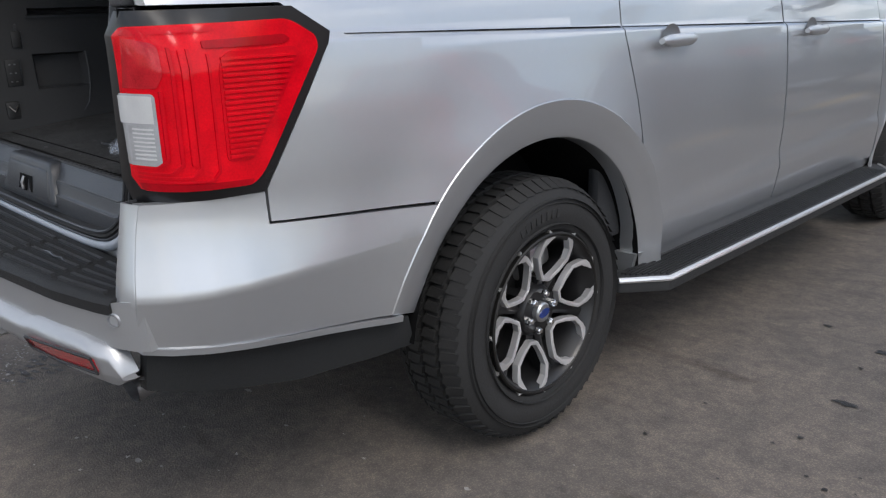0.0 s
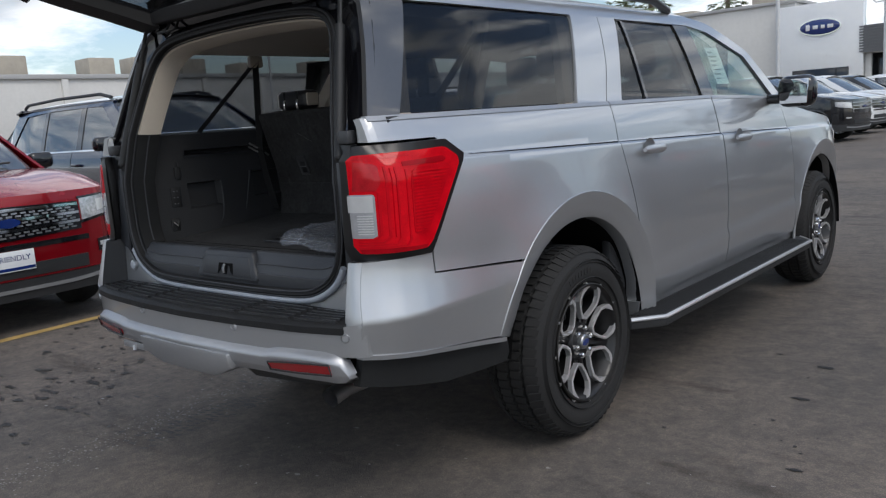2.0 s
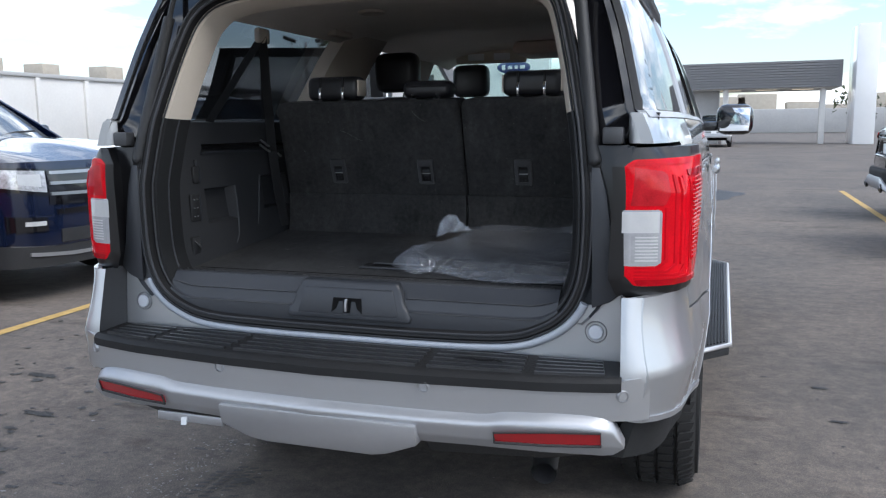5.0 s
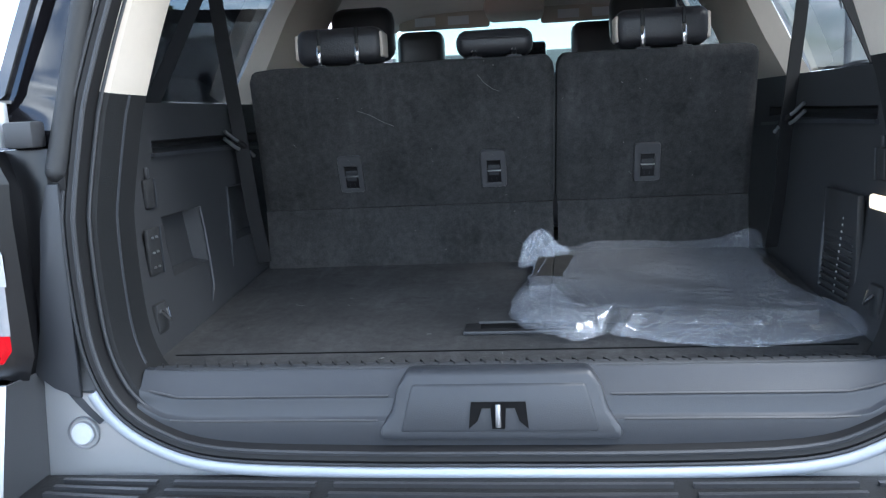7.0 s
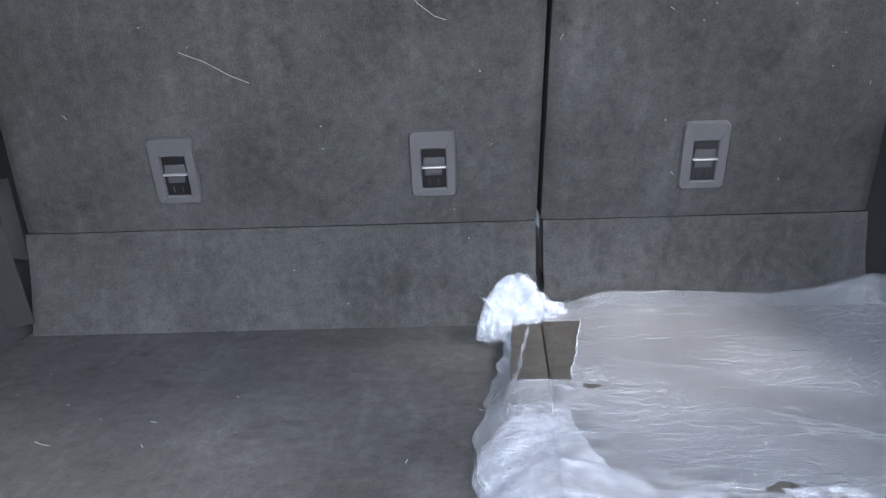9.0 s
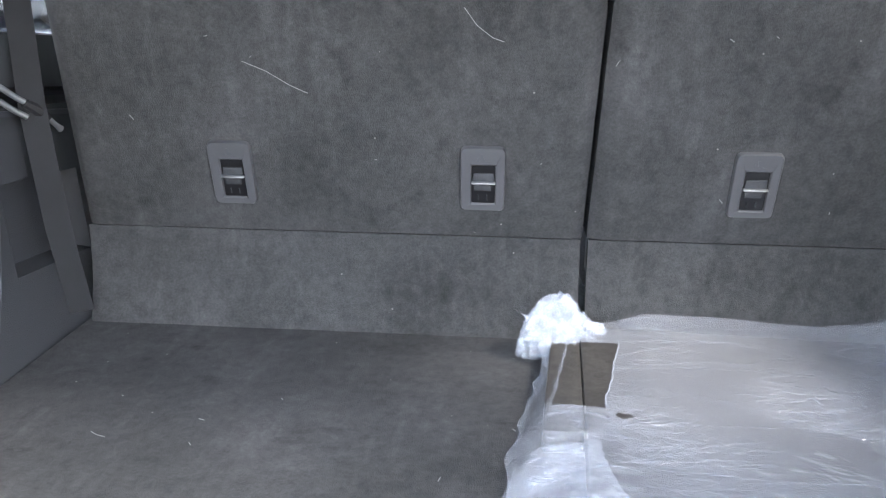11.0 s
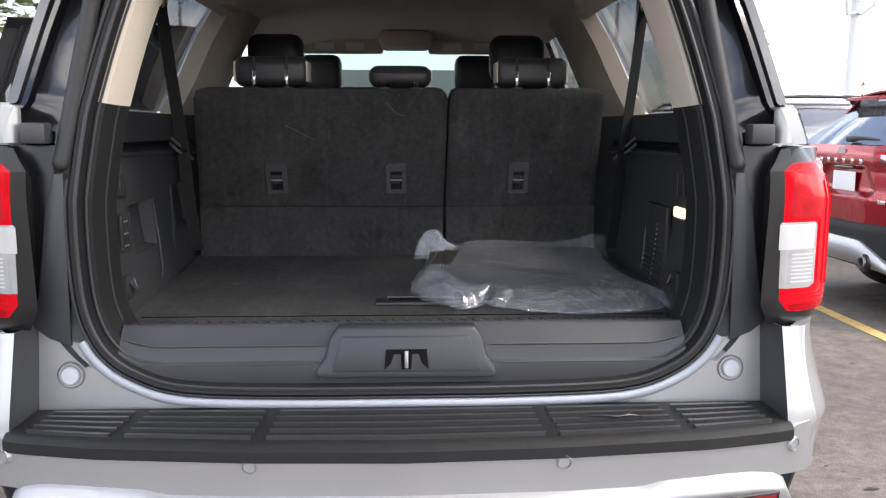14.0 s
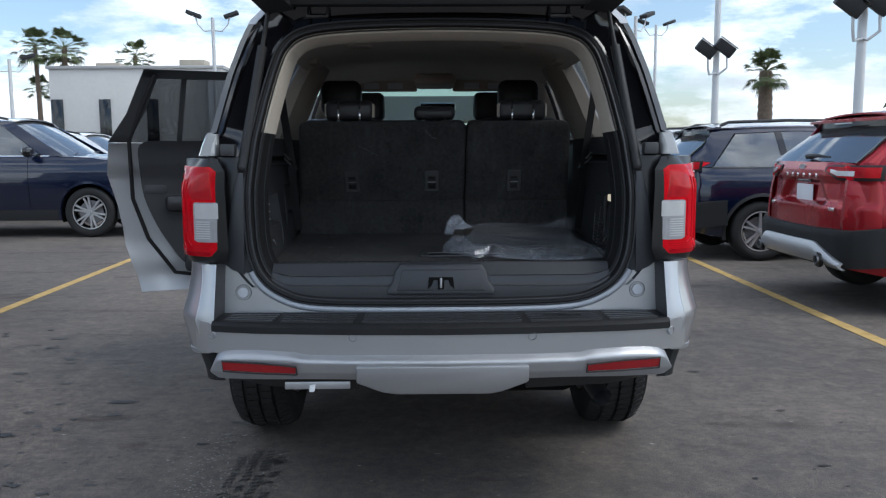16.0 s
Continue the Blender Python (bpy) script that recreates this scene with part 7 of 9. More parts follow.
# ---- other vehicles ----
def build_plain_wheel(spokes, material, r=0.37):
    rim = r * 0.66
    w = part("wheel", lathe(bmesh.new(), [(rim, 0.10), (rim - 0.012, 0.105), (rim - 0.02, 0.09), (rim - 0.03, 0.0), (rim, -0.10)], 40, close=False), "gloss_black", None)
    prof = [(rim - 0.01, -0.09), (rim + 0.02, -0.115), (r - 0.04, -0.118), (r - 0.012, -0.10), (r - 0.002, -0.075), (r, 0), (r - 0.002, 0.075), (r - 0.012, 0.10), (r - 0.04, 0.118), (rim + 0.02, 0.115), (rim - 0.01, 0.09)]
    part("tyre", lathe(bmesh.new(), prof, 48), "rubber", w, "black tyre")
    part("brake_disc", lathe(bmesh.new(), [(0.0, 0.01), (rim * 0.72, 0.01), (rim * 0.72, 0.03), (0.0, 0.03)], 30, close=False), "steel", w)
    for k in range(spokes):
        m = Matrix.Rotation(2 * math.pi * k / spokes, 4, "X")
        bm = bmesh.new()
        for sg in (-1, 1):
            rings = []
            for q, c, hw, x in ((0.02, 0.008, 0.016, 0.085), (rim * 0.5, 0.020, 0.012, 0.092), (rim - 0.01, 0.040, 0.015, 0.098)):
                rings.append([m @ Vector((x, q, sg * c - hw)), m @ Vector((x, q, sg * c + hw)), m @ Vector((x - 0.03, q, sg * c + hw)), m @ Vector((x - 0.03, q, sg * c - hw))])
            loft(bm, rings)
        part("spoke", bm, material, w, "bright alloy spoke")
    part("rim_flange", lathe(bmesh.new(), [(rim + 0.006, 0.098), (rim + 0.004, 0.108), (rim - 0.008, 0.106), (rim - 0.012, 0.094)], 40), material, w)
    part("hub_cap", lathe(bmesh.new(), [(0.0, 0.102), (0.030, 0.100), (0.034, 0.085)], 18, close=False), material, w)
    return w


PROF2 = [(0.10, 0.90), (0.20, 0.95), (0.32, 0.985), (0.45, 1.0), (0.56, 0.985), (0.63, 0.955), (0.67, 0.92), (0.80, 0.83), (0.92, 0.74), (0.97, 0.66), (1.0, 0.5)]


def build_nose(car, paint, front, L, H, hw, belt, y_arch, wide):
    """Bonnet, bumper, grille and lamps on one face that wraps round to the front wheels."""
    plan = [(0, 0.0, 0.0), (0.25, 0.32, 0.008), (0.45, 0.60, 0.040), (0.58, 0.77, 0.095), (0.68, 0.87, 0.18), (0.78, 0.935, 0.30), (1.0, 0.985, L - y_arch)]
    z0, z1 = 0.155 * H, 0.580 * H

    def flat(k):
        return hw * smooth_plan(k, 1), L - smooth_plan(k, 2)

    def smooth_plan(k, i):
        return interp(min(1.0, k), [(p[0], p[i]) for p in plan])

    def face(a, z, lift=0.0):
        k = abs(a)
        x, y = flat(k)
        xa, ya = flat(max(0, k - 0.06))
        xb, yb = flat(min(1, k + 0.06))
        n = Vector((-(yb - ya), xb - xa)).normalized()
        v = (z - z0) / (z1 - z0)
        back = (0.055 * max(0.0, v - 0.55) ** 2 * 4 + 0.10 * max(0.0, 0.32 - v)) * (1 - 0.7 * k)
        sg = 1 if a >= 0 else -1
        return Vector((sg * (x + n.x * lift), y - back + n.y * lift, z))

    def plate(nm, a0, a1, lo, hi, lift, material, parent, words="", n=14, nz=5, thick=0.03):
        def f(u, v):
            a = a0 + (a1 - a0) * u
            return face(a, lo(abs(a)) + (hi(abs(a)) - lo(abs(a))) * v, lift)
        return part(nm, sheet(bmesh.new(), f, n, nz, (0, -thick, 0)), material, parent, words)
    h = lambda q: (lambda k: q * H)
    part("bonnet", sheet(bmesh.new(), lambda u, v: Vector(((v * 2 - 1) * wide * 0.965, 0.72 * L, belt - 0.012)).lerp(face((v * 2 - 1) * 0.80, z1 - 0.004, -0.004), u) + Vector((0, 0, (0.030 * (1 - (v * 2 - 1) ** 2) + 0.012 * math.cos((v * 2 - 1) * 7)) * (1 - u ** 5) + 0.03 * H * math.sin(math.pi * u) ** 1.0 * (1 - 0.25 * abs(v * 2 - 1)))), 16, 20, (0, 0, -0.03)), paint, car)
    low = lambda k: (0.235 + 0.04 * max(0.0, k - 0.5)) * H
    bump = plate("front_bumper", -1, 1, low, h(0.580), 0.0, paint, car, "", 48, 10)
    plate("front_valance", -1, 1, h(0.150), lambda k: low(k) - 0.004, 0.004, "plastic", car, "black lower front valance", 40, 4)
    plate("skid_trim", -0.62, 0.62, lambda k: (0.185 + 0.05 * max(0.0, k - 0.35)) * H, lambda k: (0.200 + 0.05 * max(0.0, k - 0.35)) * H, 0.016, "satin", car, "satin silver lower trim", 30, 2)
    if front == "mesh":
        g_lo, g_hi = lambda k: (0.400 + 0.030 * k) * H, lambda k: (0.540 - 0.020 * k) * H
        gw = 0.42
    else:
        g_lo, g_hi = lambda k: (0.395 + 0.020 * k) * H, lambda k: 0.548 * H
        gw = 0.50
    gr = plate("grille", -gw, gw, g_lo, g_hi, 0.010, "gloss_black", car, "black grille", 28, 4)
    rows = 3
    for k in range(rows):
        q0 = 0.06 + 0.30 * k
        plate("grille_bar", -gw * 0.98, gw * 0.98, lambda a: g_lo(a) + (g_hi(a) - g_lo(a)) * (q0 + 0.20), lambda a: g_lo(a) + (g_hi(a) - g_lo(a)) * (q0 + 0.29), 0.024, "chrome" if front == "mesh" else "alloy", gr, "bright grille bar", 26, 2, 0.014)
        if front == "mesh":
            bm = bmesh.new()
            for row in range(2):
                for j in range(15):
                    a0 = -gw * 0.95 + gw * 1.9 * (j + 0.16 + 0.4 * (row % 2)) / 15.6
                    a1 = a0 + gw * 1.9 * 0.62 / 15.6
                    t0, t1 = q0 + 0.02 + 0.09 * row, q0 + 0.075 + 0.09 * row
                    sheet(bm, lambda u, v: face(a0 + (a1 - a0) * u, g_lo(abs(a0)) + (g_hi(abs(a0)) - g_lo(abs(a0))) * (t0 + (t1 - t0) * v), 0.019), 2, 1, (0, -0.012, 0))
            part("grille_mesh", bm, "alloy", gr, "satin silver grille mesh")
    bm = bmesh.new()
    prism(bm, [(0.085 * math.cos(a * math.pi / 12), 0.475 * H + 0.034 * math.sin(a * math.pi / 12)) for a in range(24)], L + 0.008, L + 0.032, "y")
    part("oval_badge", bm, "badge", gr)
    for s in (1, -1):
        lamp = plate("headlight", s * (gw + 0.01), s * 0.86, lambda k: (0.452 + 0.10 * (k - 0.5)) * H, lambda k: (0.547 + 0.035 * (k - 0.5)) * H, 0.012, "headlamp", car, "clear headlight", 14, 5)
        plate("lamp_brow", s * gw, s * 0.87, lambda k: (0.543 + 0.035 * (k - 0.5)) * H, lambda k: (0.552 + 0.035 * (k - 0.5)) * H, 0.014, "gloss_black", lamp, "black lamp brow", 12, 1)
        plate("lamp_foot", s * gw, s * 0.87, lambda k: (0.442 + 0.10 * (k - 0.5)) * H, lambda k: (0.454 + 0.10 * (k - 0.5)) * H, 0.014, "gloss_black", lamp, "black lamp surround", 12, 1)
        plate("lamp_unit", s * 0.54, s * 0.66, lambda k: (0.474 + 0.10 * (k - 0.5)) * H, lambda k: (0.528 + 0.03 * (k - 0.5)) * H, 0.016, "lamp_white", lamp, "bright projector", 4, 3)
        fog = plate("fog_recess", s * 0.52, s * 0.74, lambda k: 0.298 * H, lambda k: (0.352 + 0.05 * (k - 0.5)) * H, 0.008, "gloss_black", car, "black fog lamp recess", 10, 3)
        plate("fog_lamp", s * 0.53, s * 0.64, lambda k: 0.322 * H, lambda k: 0.340 * H, 0.016, "lamp_white", fog, "pale fog lamp strip", 6, 2)
    plate("lower_intake", -0.44, 0.44, h(0.245), h(0.300), 0.008, "plastic", car, "black lower intake", 20, 3)
    plate("bumper_slot", -0.46, 0.46, h(0.362), h(0.384), 0.006, "gloss_black", car, "black slot under the grille", 20, 2)
    if front == "mesh":
        fp = part("front_plate", boxbm((0, L + 0.012, 0.318 * H), (0.31, 0.012, 0.15), 0.004), "paper", car, "white dealer plate")
        letters("FRIENDLY", 0.056, 0.001, "badge", fp, Matrix.Translation((0, L + 0.0195, 0.318 * H + 0.020)) @ Matrix.Rotation(math.pi, 4, "Z") @ Matrix.Rotation(radians(90), 4, "X"))
        part("plate_band", boxbm((0, L + 0.019, 0.318 * H - 0.055), (0.30, 0.003, 0.022), 0.001), "badge", fp)


def build_truck_tail(car, paint, L, H, hw, cab0, vx):
    gate = part("tailgate", sheet(bmesh.new(), lambda u, v: Vector(((u * 2 - 1) * hw * 0.80, 0.012 + 0.05 * abs(u * 2 - 1) ** 3 + 0.02 * v, 0.38 * H + 0.24 * H * v)), 18, 6, (0, 0.04, 0)), paint, car)
    part("dealer_plate", boxbm((0, -0.004, 0.44 * H), (0.30, 0.006, 0.15), 0.003), "paper", gate, "white dealer plate")
    bm = bmesh.new()
    box(bm, (0, 0.0, 0.33 * H), (hw * 1.75, 0.16, 0.09 * H), 0.03)
    part("rear_bumper", bm, "satin", car, "bright rear bumper")
    for s in (1, -1):
        part("tail_lamp", panel(round_poly([(0.01, 0.43 * H), (0.10, 0.43 * H), (0.10, 0.60 * H), (0.01, 0.60 * H)], 0.02), vx, s, 0.06, 0.03, 0.05, 0.012), "lamp_red", car, "red tail lamp")
    part("rear_window", boxbm((0, cab0 + 0.02, 0.80 * H), (hw * 1.35, 0.02, 0.20 * H), 0.01), "glass_dark", car)
    part("cab_back", boxbm((0, cab0 + 0.06, 0.68 * H), (hw * 1.6, 0.05, 0.3 * H), 0.02), paint, car)
    part("bed_floor", boxbm((0, cab0 / 2, 0.45 * H), (hw * 1.7, cab0, 0.04)), "plastic", car)


def build_tail(car, paint, L, H, hw, belt, roof_r, rw, y_arch, vx, cladding):
    """Tail of a hatchback or SUV: tailgate with a sunk plate bay, slim lamps, bumper, skid plate, window and spoiler."""
    k = H / 1.68
    w = hw / 0.94
    wb = 1.225 * k
    step = lambda x, a, b: max(0.0, min(1.0, (x - a) / (b - a)))

    def skin(x, z, d=0.0):
        """The tail's outer face at (x, z), d metres proud."""
        ax = abs(x) / w
        y = interp(ax, [(0, -0.020), (0.40, -0.010), (0.60, 0.020), (0.70, 0.050), (0.78, 0.105), (0.83, 0.175), (0.86, 0.26)])
        y += interp(z / k, [(0.40, 0.015), (0.60, -0.005), (0.70, 0.0), (0.86, 0.004), (0.90, 0.034), (1.06, 0.046), (1.10, 0.030), (1.16, 0.034), (1.23, 0.062)])
        bay = step(z, 0.868 * k, 0.900 * k) * step(-z, -1.080 * k, -1.062 * k)
        half = 0.30 + 0.16 * (1.08 - z / k) / 0.2
        y += 0.050 * bay * step(-ax, -half, -half + 0.055)
        return Vector((x, y - d, z))

    gate = part("tailgate", sheet(bmesh.new(), lambda u, v: skin((u * 2 - 1) * 0.855 * w * (1 - 0.05 * v * v), 0.665 * k + (wb - 0.665 * k) * v), 72, 34, (0, 0.03, 0)), paint, car)
    part("dealer_plate", boxbm((0, 0.052, 0.955 * k), (0.305, 0.008, 0.155), 0.003), "paper", gate, "white dealer plate")
    part("plate_lamp", boxbm((0.0, 0.044, 1.062 * k), (0.26, 0.02, 0.022), 0.006), "gloss_black", gate, "black grip over the plate")
    for j in range(6):
        x = -0.275 + 0.11 * j
        part("raised_mark", boxbm(skin(x, 1.112 * k, 0.004), (0.036, 0.010, 0.034), 0.003), "chrome", gate)
    bm = bmesh.new()
    prism(bm, [(0.055 * math.cos(a * math.pi / 12), 1.182 * k + 0.022 * math.sin(a * math.pi / 12)) for a in range(24)], 0.016, 0.030, "y")
    part("oval_badge", bm, "satin", gate)
    for x in (-0.56, 0.56):
        part("raised_mark", boxbm(skin(x, 0.845 * k, 0.003), (0.09, 0.008, 0.026), 0.002), "chrome", gate)
    # slim lamps that taper inwards: black rim, red body, white middle, tip on the flank
    for s in (1, -1):
        lo = lambda a: (1.080 + 0.075 * step(-a, -0.60, -0.42)) * k
        hi = lambda a: (1.205 - 0.012 * step(-a, -0.55, -0.42)) * k
        def strip(x0, x1, t0, t1, d):
            return sheet(bmesh.new(), lambda u, v: skin(s * (x0 + (x1 - x0) * u) * w, lo(x0 + (x1 - x0) * u) + (hi(x0 + (x1 - x0) * u) - lo(x0 + (x1 - x0) * u)) * (t0 + (t1 - t0) * v), d), 18, 4, (0, 0.03, 0))
        tl = part("tail_lamp", strip(0.42, 0.85, 0, 1, 0.012), "lamp_black", car, "black lamp rim")
        part("red_lens", strip(0.45, 0.848, 0.20, 0.86, 0.018), "lamp_mid", tl, "glossy red lens")
        part("dark_lens", strip(0.50, 0.80, 0.26, 0.80, 0.021), "lamp_dark", tl, "deep red lens")
        part("reversing_light", strip(0.51, 0.745, 0.30, 0.62, 0.025), "lamp_white", tl, "clear strip in the lamp")
        part("lamp_tip", panel(round_poly([(0.06, 1.085 * k), (0.26, 1.115 * k), (0.40, 1.180 * k), (0.30, 1.195 * k), (0.06, 1.200 * k)], 0.012), vx, s, 0.03, 0.03, 0.03, 0.010), "lamp_red", tl, "red lamp tip on the flank")
        # quarter between the window and the flank
        def quarter(u, v):
            z = wb - 0.02 + (0.945 * H - wb + 0.02) * u
            y = 0.05 + (roof_r - 0.03) * max(0.0, u) ** 0.9
            a = Vector((s * (hw * 0.78 - 0.13 * hw * u), y + 0.05, z))
            b = Vector((s * (vx(0.35, z) + 0.003), max(y + 0.16, 0.24 + 0.06 * u), z))
            return a.lerp(b, v) + Vector((s * 0.012 * math.sin(math.pi * v), -0.02 * math.sin(math.pi * v), 0))
        part("rear_quarter", sheet(bmesh.new(), quarter, 10, 6, (0, 0.02, 0)), paint, car)
    # bumper: painted or clad, with a shelf above
    def wrap(a):
        """Half of the bumper's line in plan, from the middle to the wheel."""
        return hw * interp(a, [(0, 0.0), (0.35, 0.55), (0.55, 0.78), (0.66, 0.89), (0.78, 0.95), (1.0, 0.985)]), interp(a, [(0, -0.075), (0.35, -0.062), (0.55, -0.020), (0.66, 0.050), (0.78, 0.17), (1.0, y_arch)])
    def tb(u, v):
        a = u * 2 - 1
        x, y = wrap(abs(a))
        low = 0.385 * k + 0.05 * k * max(0.0, (abs(a) - 0.55) / 0.45) ** 2
        top = 0.690 * k + 0.05 * k * max(0.0, (abs(a) - 0.6) / 0.4)
        y += interp(v, [(0, 0.05), (0.3, 0.012), (0.80, 0.0), (0.90, 0.008), (0.955, 0.03), (1.0, 0.085)]) * (1 - 0.7 * abs(a))
        return Vector((math.copysign(x, a), y, low + (top - low) * min(1.0, v / 0.955)))
    bmp = part("rear_bumper", sheet(bmesh.new(), tb, 56, 14, (0, 0.02, 0)), "valance" if cladding else paint, car, "dark grey lower bumper" if cladding else "")
    def sk(u, v):
        a = (u * 2 - 1) * 0.60
        x, y = wrap(abs(a))
        e = step(abs(a), 0.32, 0.60)
        top, low = (0.575 - 0.150 * e) * k, (0.405 - 0.035 * e) * k
        return Vector((math.copysign(x, a), y - 0.016 - 0.026 * math.sin(math.pi * v) + 0.020 * (1 - v) ** 2, low + (top - low) * v))
    skid = part("skid_plate", sheet(bmesh.new(), sk, 40, 6, (0, 0.03, 0)), "satin", bmp, "silver skid plate")
    for s in (1, -1):
        m = Matrix.Translation((s * 0.575 * w, -0.085, 0.435 * k)) @ Matrix.Rotation(radians(-90), 4, "Z")
        part("exhaust_recess", lathe(bmesh.new(), [(0.0, 0.004), (0.060, 0.004), (0.064, -0.02)], 20, m, close=False), "lamp_black", bmp, "black hole round the exhaust")
        part("exhaust_tip", lathe(bmesh.new(), [(0.034, -0.06), (0.034, 0.022), (0.040, 0.022), (0.042, -0.06)], 20, m), "steel", bmp, "steel exhaust tip")
    # window, black spoiler with a painted top, wiper
    part("rear_window", sheet(bmesh.new(), lambda u, v: Vector(((v * 2 - 1) * (hw * 0.80 - 0.12 * hw * u), 0.055 + (roof_r - 0.055) * u + 0.04 * (v * 2 - 1) ** 2, wb + (0.94 * H - wb) * u)), 8, 12, (0, 0.004, -0.004)), "glass_car", gate, "grey rear window")
    part("spoiler", sheet(bmesh.new(), lambda u, v: Vector(((v * 2 - 1) * rw * 1.02, roof_r - 0.15 + 0.17 * u + 0.03 * (v * 2 - 1) ** 2, 0.945 * H + 0.03 * u)), 4, 12, (0, 0.0, -0.022)), paint, gate)
    part("spoiler_skirt", sheet(bmesh.new(), lambda u, v: Vector(((v * 2 - 1) * rw * (1.0 - 0.03 * u), roof_r - 0.135 + 0.10 * u + 0.03 * (v * 2 - 1) ** 2, 0.935 * H - 0.075 * k * u - 0.03 * abs(v * 2 - 1) ** 6 * u)), 3, 14, (0, 0.02, 0)), "gloss_black", gate, "black underside of the spoiler")
    part("brake_light", boxbm((0, roof_r - 0.145, 0.925 * H), (0.30, 0.012, 0.014), 0.003), "lamp_grey", gate, "high brake light")
    part("wiper_hub", boxbm((0.05, 0.06, wb + 0.045), (0.11, 0.05, 0.045), 0.018, seg=3), "plastic", gate)
    part("rear_wiper", tube(bmesh.new(), [(0.08, 0.055, wb + 0.050), (0.20, 0.060, wb + 0.052), (0.38, 0.075, wb + 0.042)], [0.022, 0.015, 0.007], 8), "plastic", gate)


def build_vehicle(name, label, paint, m, length=4.9, width=1.95, height=1.78, wheel=None, wr=0.37, base=2.9, group="cars in the lot", front="mesh", cladding=True, rails=True, sticker=False, bed=False, category="car"):
    car = thing(name, label, category, group, m)
    L, H, hw = length, height, width / 2
    belt, y_r = 0.665 * H, 0.19 * L
    y_r = (L - base) * 0.53
    y_f = y_r + base
    tap = [(0.0, 0.74), (0.03 * L, 0.86), (0.08 * L, 0.94), (0.18 * L, 0.985), (0.3 * L, 1.0), (0.75 * L, 1.0), (0.88 * L, 0.97), (0.95 * L, 0.88), (L, 0.70)]
    vx = lambda y, z: hw * interp(z / H, PROF2) * interp(y, tap)
    ra = wr + 0.055
    cab0 = 0.02 * L if not bed else 0.38 * L
    for s in (1, -1):
        body = [(0.06, 0.30 * H * 0.75), (0.03, 0.45 * H), (0.05, 0.58 * H), (0.07, belt if not bed else 0.62 * H)]
        if bed:
            body += [(cab0, 0.62 * H), (cab0, belt)]
        body += [(0.70 * L, belt), (0.755 * L, belt - 0.02), (0.86 * L, belt - 0.06), (0.915 * L, belt - 0.11), (0.936 * L, 0.48 * H), (0.940 * L, 0.40 * H), (0.936 * L, 0.18 * H)]
        body += arc(y_f, wr, ra, -12, 192, 18) + arc(y_r, wr, ra, -12, 192, 18)
        part("body_side", panel(body, vx, s, 0.04, 0.10, 0.06), paint, car)
        for c in (y_f, y_r):
            bm = bmesh.new()
            rings = []
            for i in range(25):
                a = radians(-14 + 208 * i / 24)
                ring = []
                for q, dx in ((ra + 0.045, -0.01), (ra + 0.04, 0.012), (ra + 0.005, 0.016), (ra - 0.004, -0.03)):
                    y, z = c + q * math.cos(a), wr + q * math.sin(a)
                    ring.append((s * (vx(y, max(z, 0.2 * H)) + dx), y, z))
                rings.append(ring)
            loft(bm, rings, False)
            part("wheel_arch_trim", bm, "plastic" if cladding else paint, car)
        part("sill_trim", panel([(y_r + ra, 0.14 * H), (y_r + ra, 0.23 * H), (y_f - ra, 0.23 * H), (y_f - ra, 0.14 * H)], vx, s, 0.06, 0.3, 0.1, 0.012), "plastic", car)
        for c in (y_f, y_r):
            part("wheel_liner", sheet(bmesh.new(), lambda u, v, c=c: Vector((s * (hw * 0.97 - 0.3 * v), c + ra * math.cos(radians(-20 + 220 * u)), wr + ra * math.sin(radians(-20 + 220 * u)))), 20, 2), "under", car)
        # glass and pillars
        top = 0.925 * H
        roof_r = cab0 + (0.09 * L if not bed else 0.02 * L)
        front_t, front_b = 0.565 * L, 0.70 * L
        glass_pts = [(cab0 + 0.075 * L, belt + 0.015), (roof_r + 0.05 * L, top - 0.03), (0.30 * L + cab0 * 0.2, top), (front_t - 0.03 * L, top - 0.01), (front_b - 0.035 * L, belt + 0.015)]
        part("side_window", panel(glass_pts, vx, s, 0.006, 0.15, 0.06, -0.012), "glass_car", car, "dark side glass")
        for fy, ww in ((0.265, 0.018), (0.445, 0.022)):
            if bed and fy < 0.3:
                continue
            part("window_pillar", panel([((fy + 0.012) * L, belt + 0.012), (fy * L - 0.004 * L, top), ((fy + ww) * L - 0.004 * L, top), ((fy + ww + 0.012) * L, belt + 0.012)], vx, s, 0.02, 0.1, 0.06, -0.004), "gloss_black", car)
        frame = [(cab0 + 0.02 * L, belt), (roof_r - 0.005 * L, 0.955 * H), (0.33 * L, 0.965 * H), (front_t, 0.955 * H), (0.735 * L, belt)] + [(front_b - 0.03 * L, belt + 0.012), (front_t - 0.028 * L, top - 0.005), (0.30 * L + cab0 * 0.2, top + 0.005), (roof_r + 0.045 * L, top - 0.025), (cab0 + 0.07 * L, belt + 0.012)]
        part("roof_side", panel(frame, vx, s, 0.03, 0.12, 0.06), paint, car)
        part("window_trim", panel([(cab0 + 0.07 * L, belt - 0.004), (cab0 + 0.07 * L, belt + 0.014), (0.69 * L, belt + 0.014), (0.69 * L, belt - 0.004)], vx, s, 0.02, 0.2, 0.1, 0.006), "chrome" if not cladding else "gloss_black", car)
        for fy in (0.27, 0.445, 0.63):
            if bed and fy < 0.3:
                continue
            part("door_seam", panel([(fy * L, 0.25 * H), (fy * L - 0.01, belt), (fy * L - 0.004, belt), (fy * L + 0.006, 0.25 * H)], vx, s, 0.01, 0.1, 0.08, 0.002), "under", car)
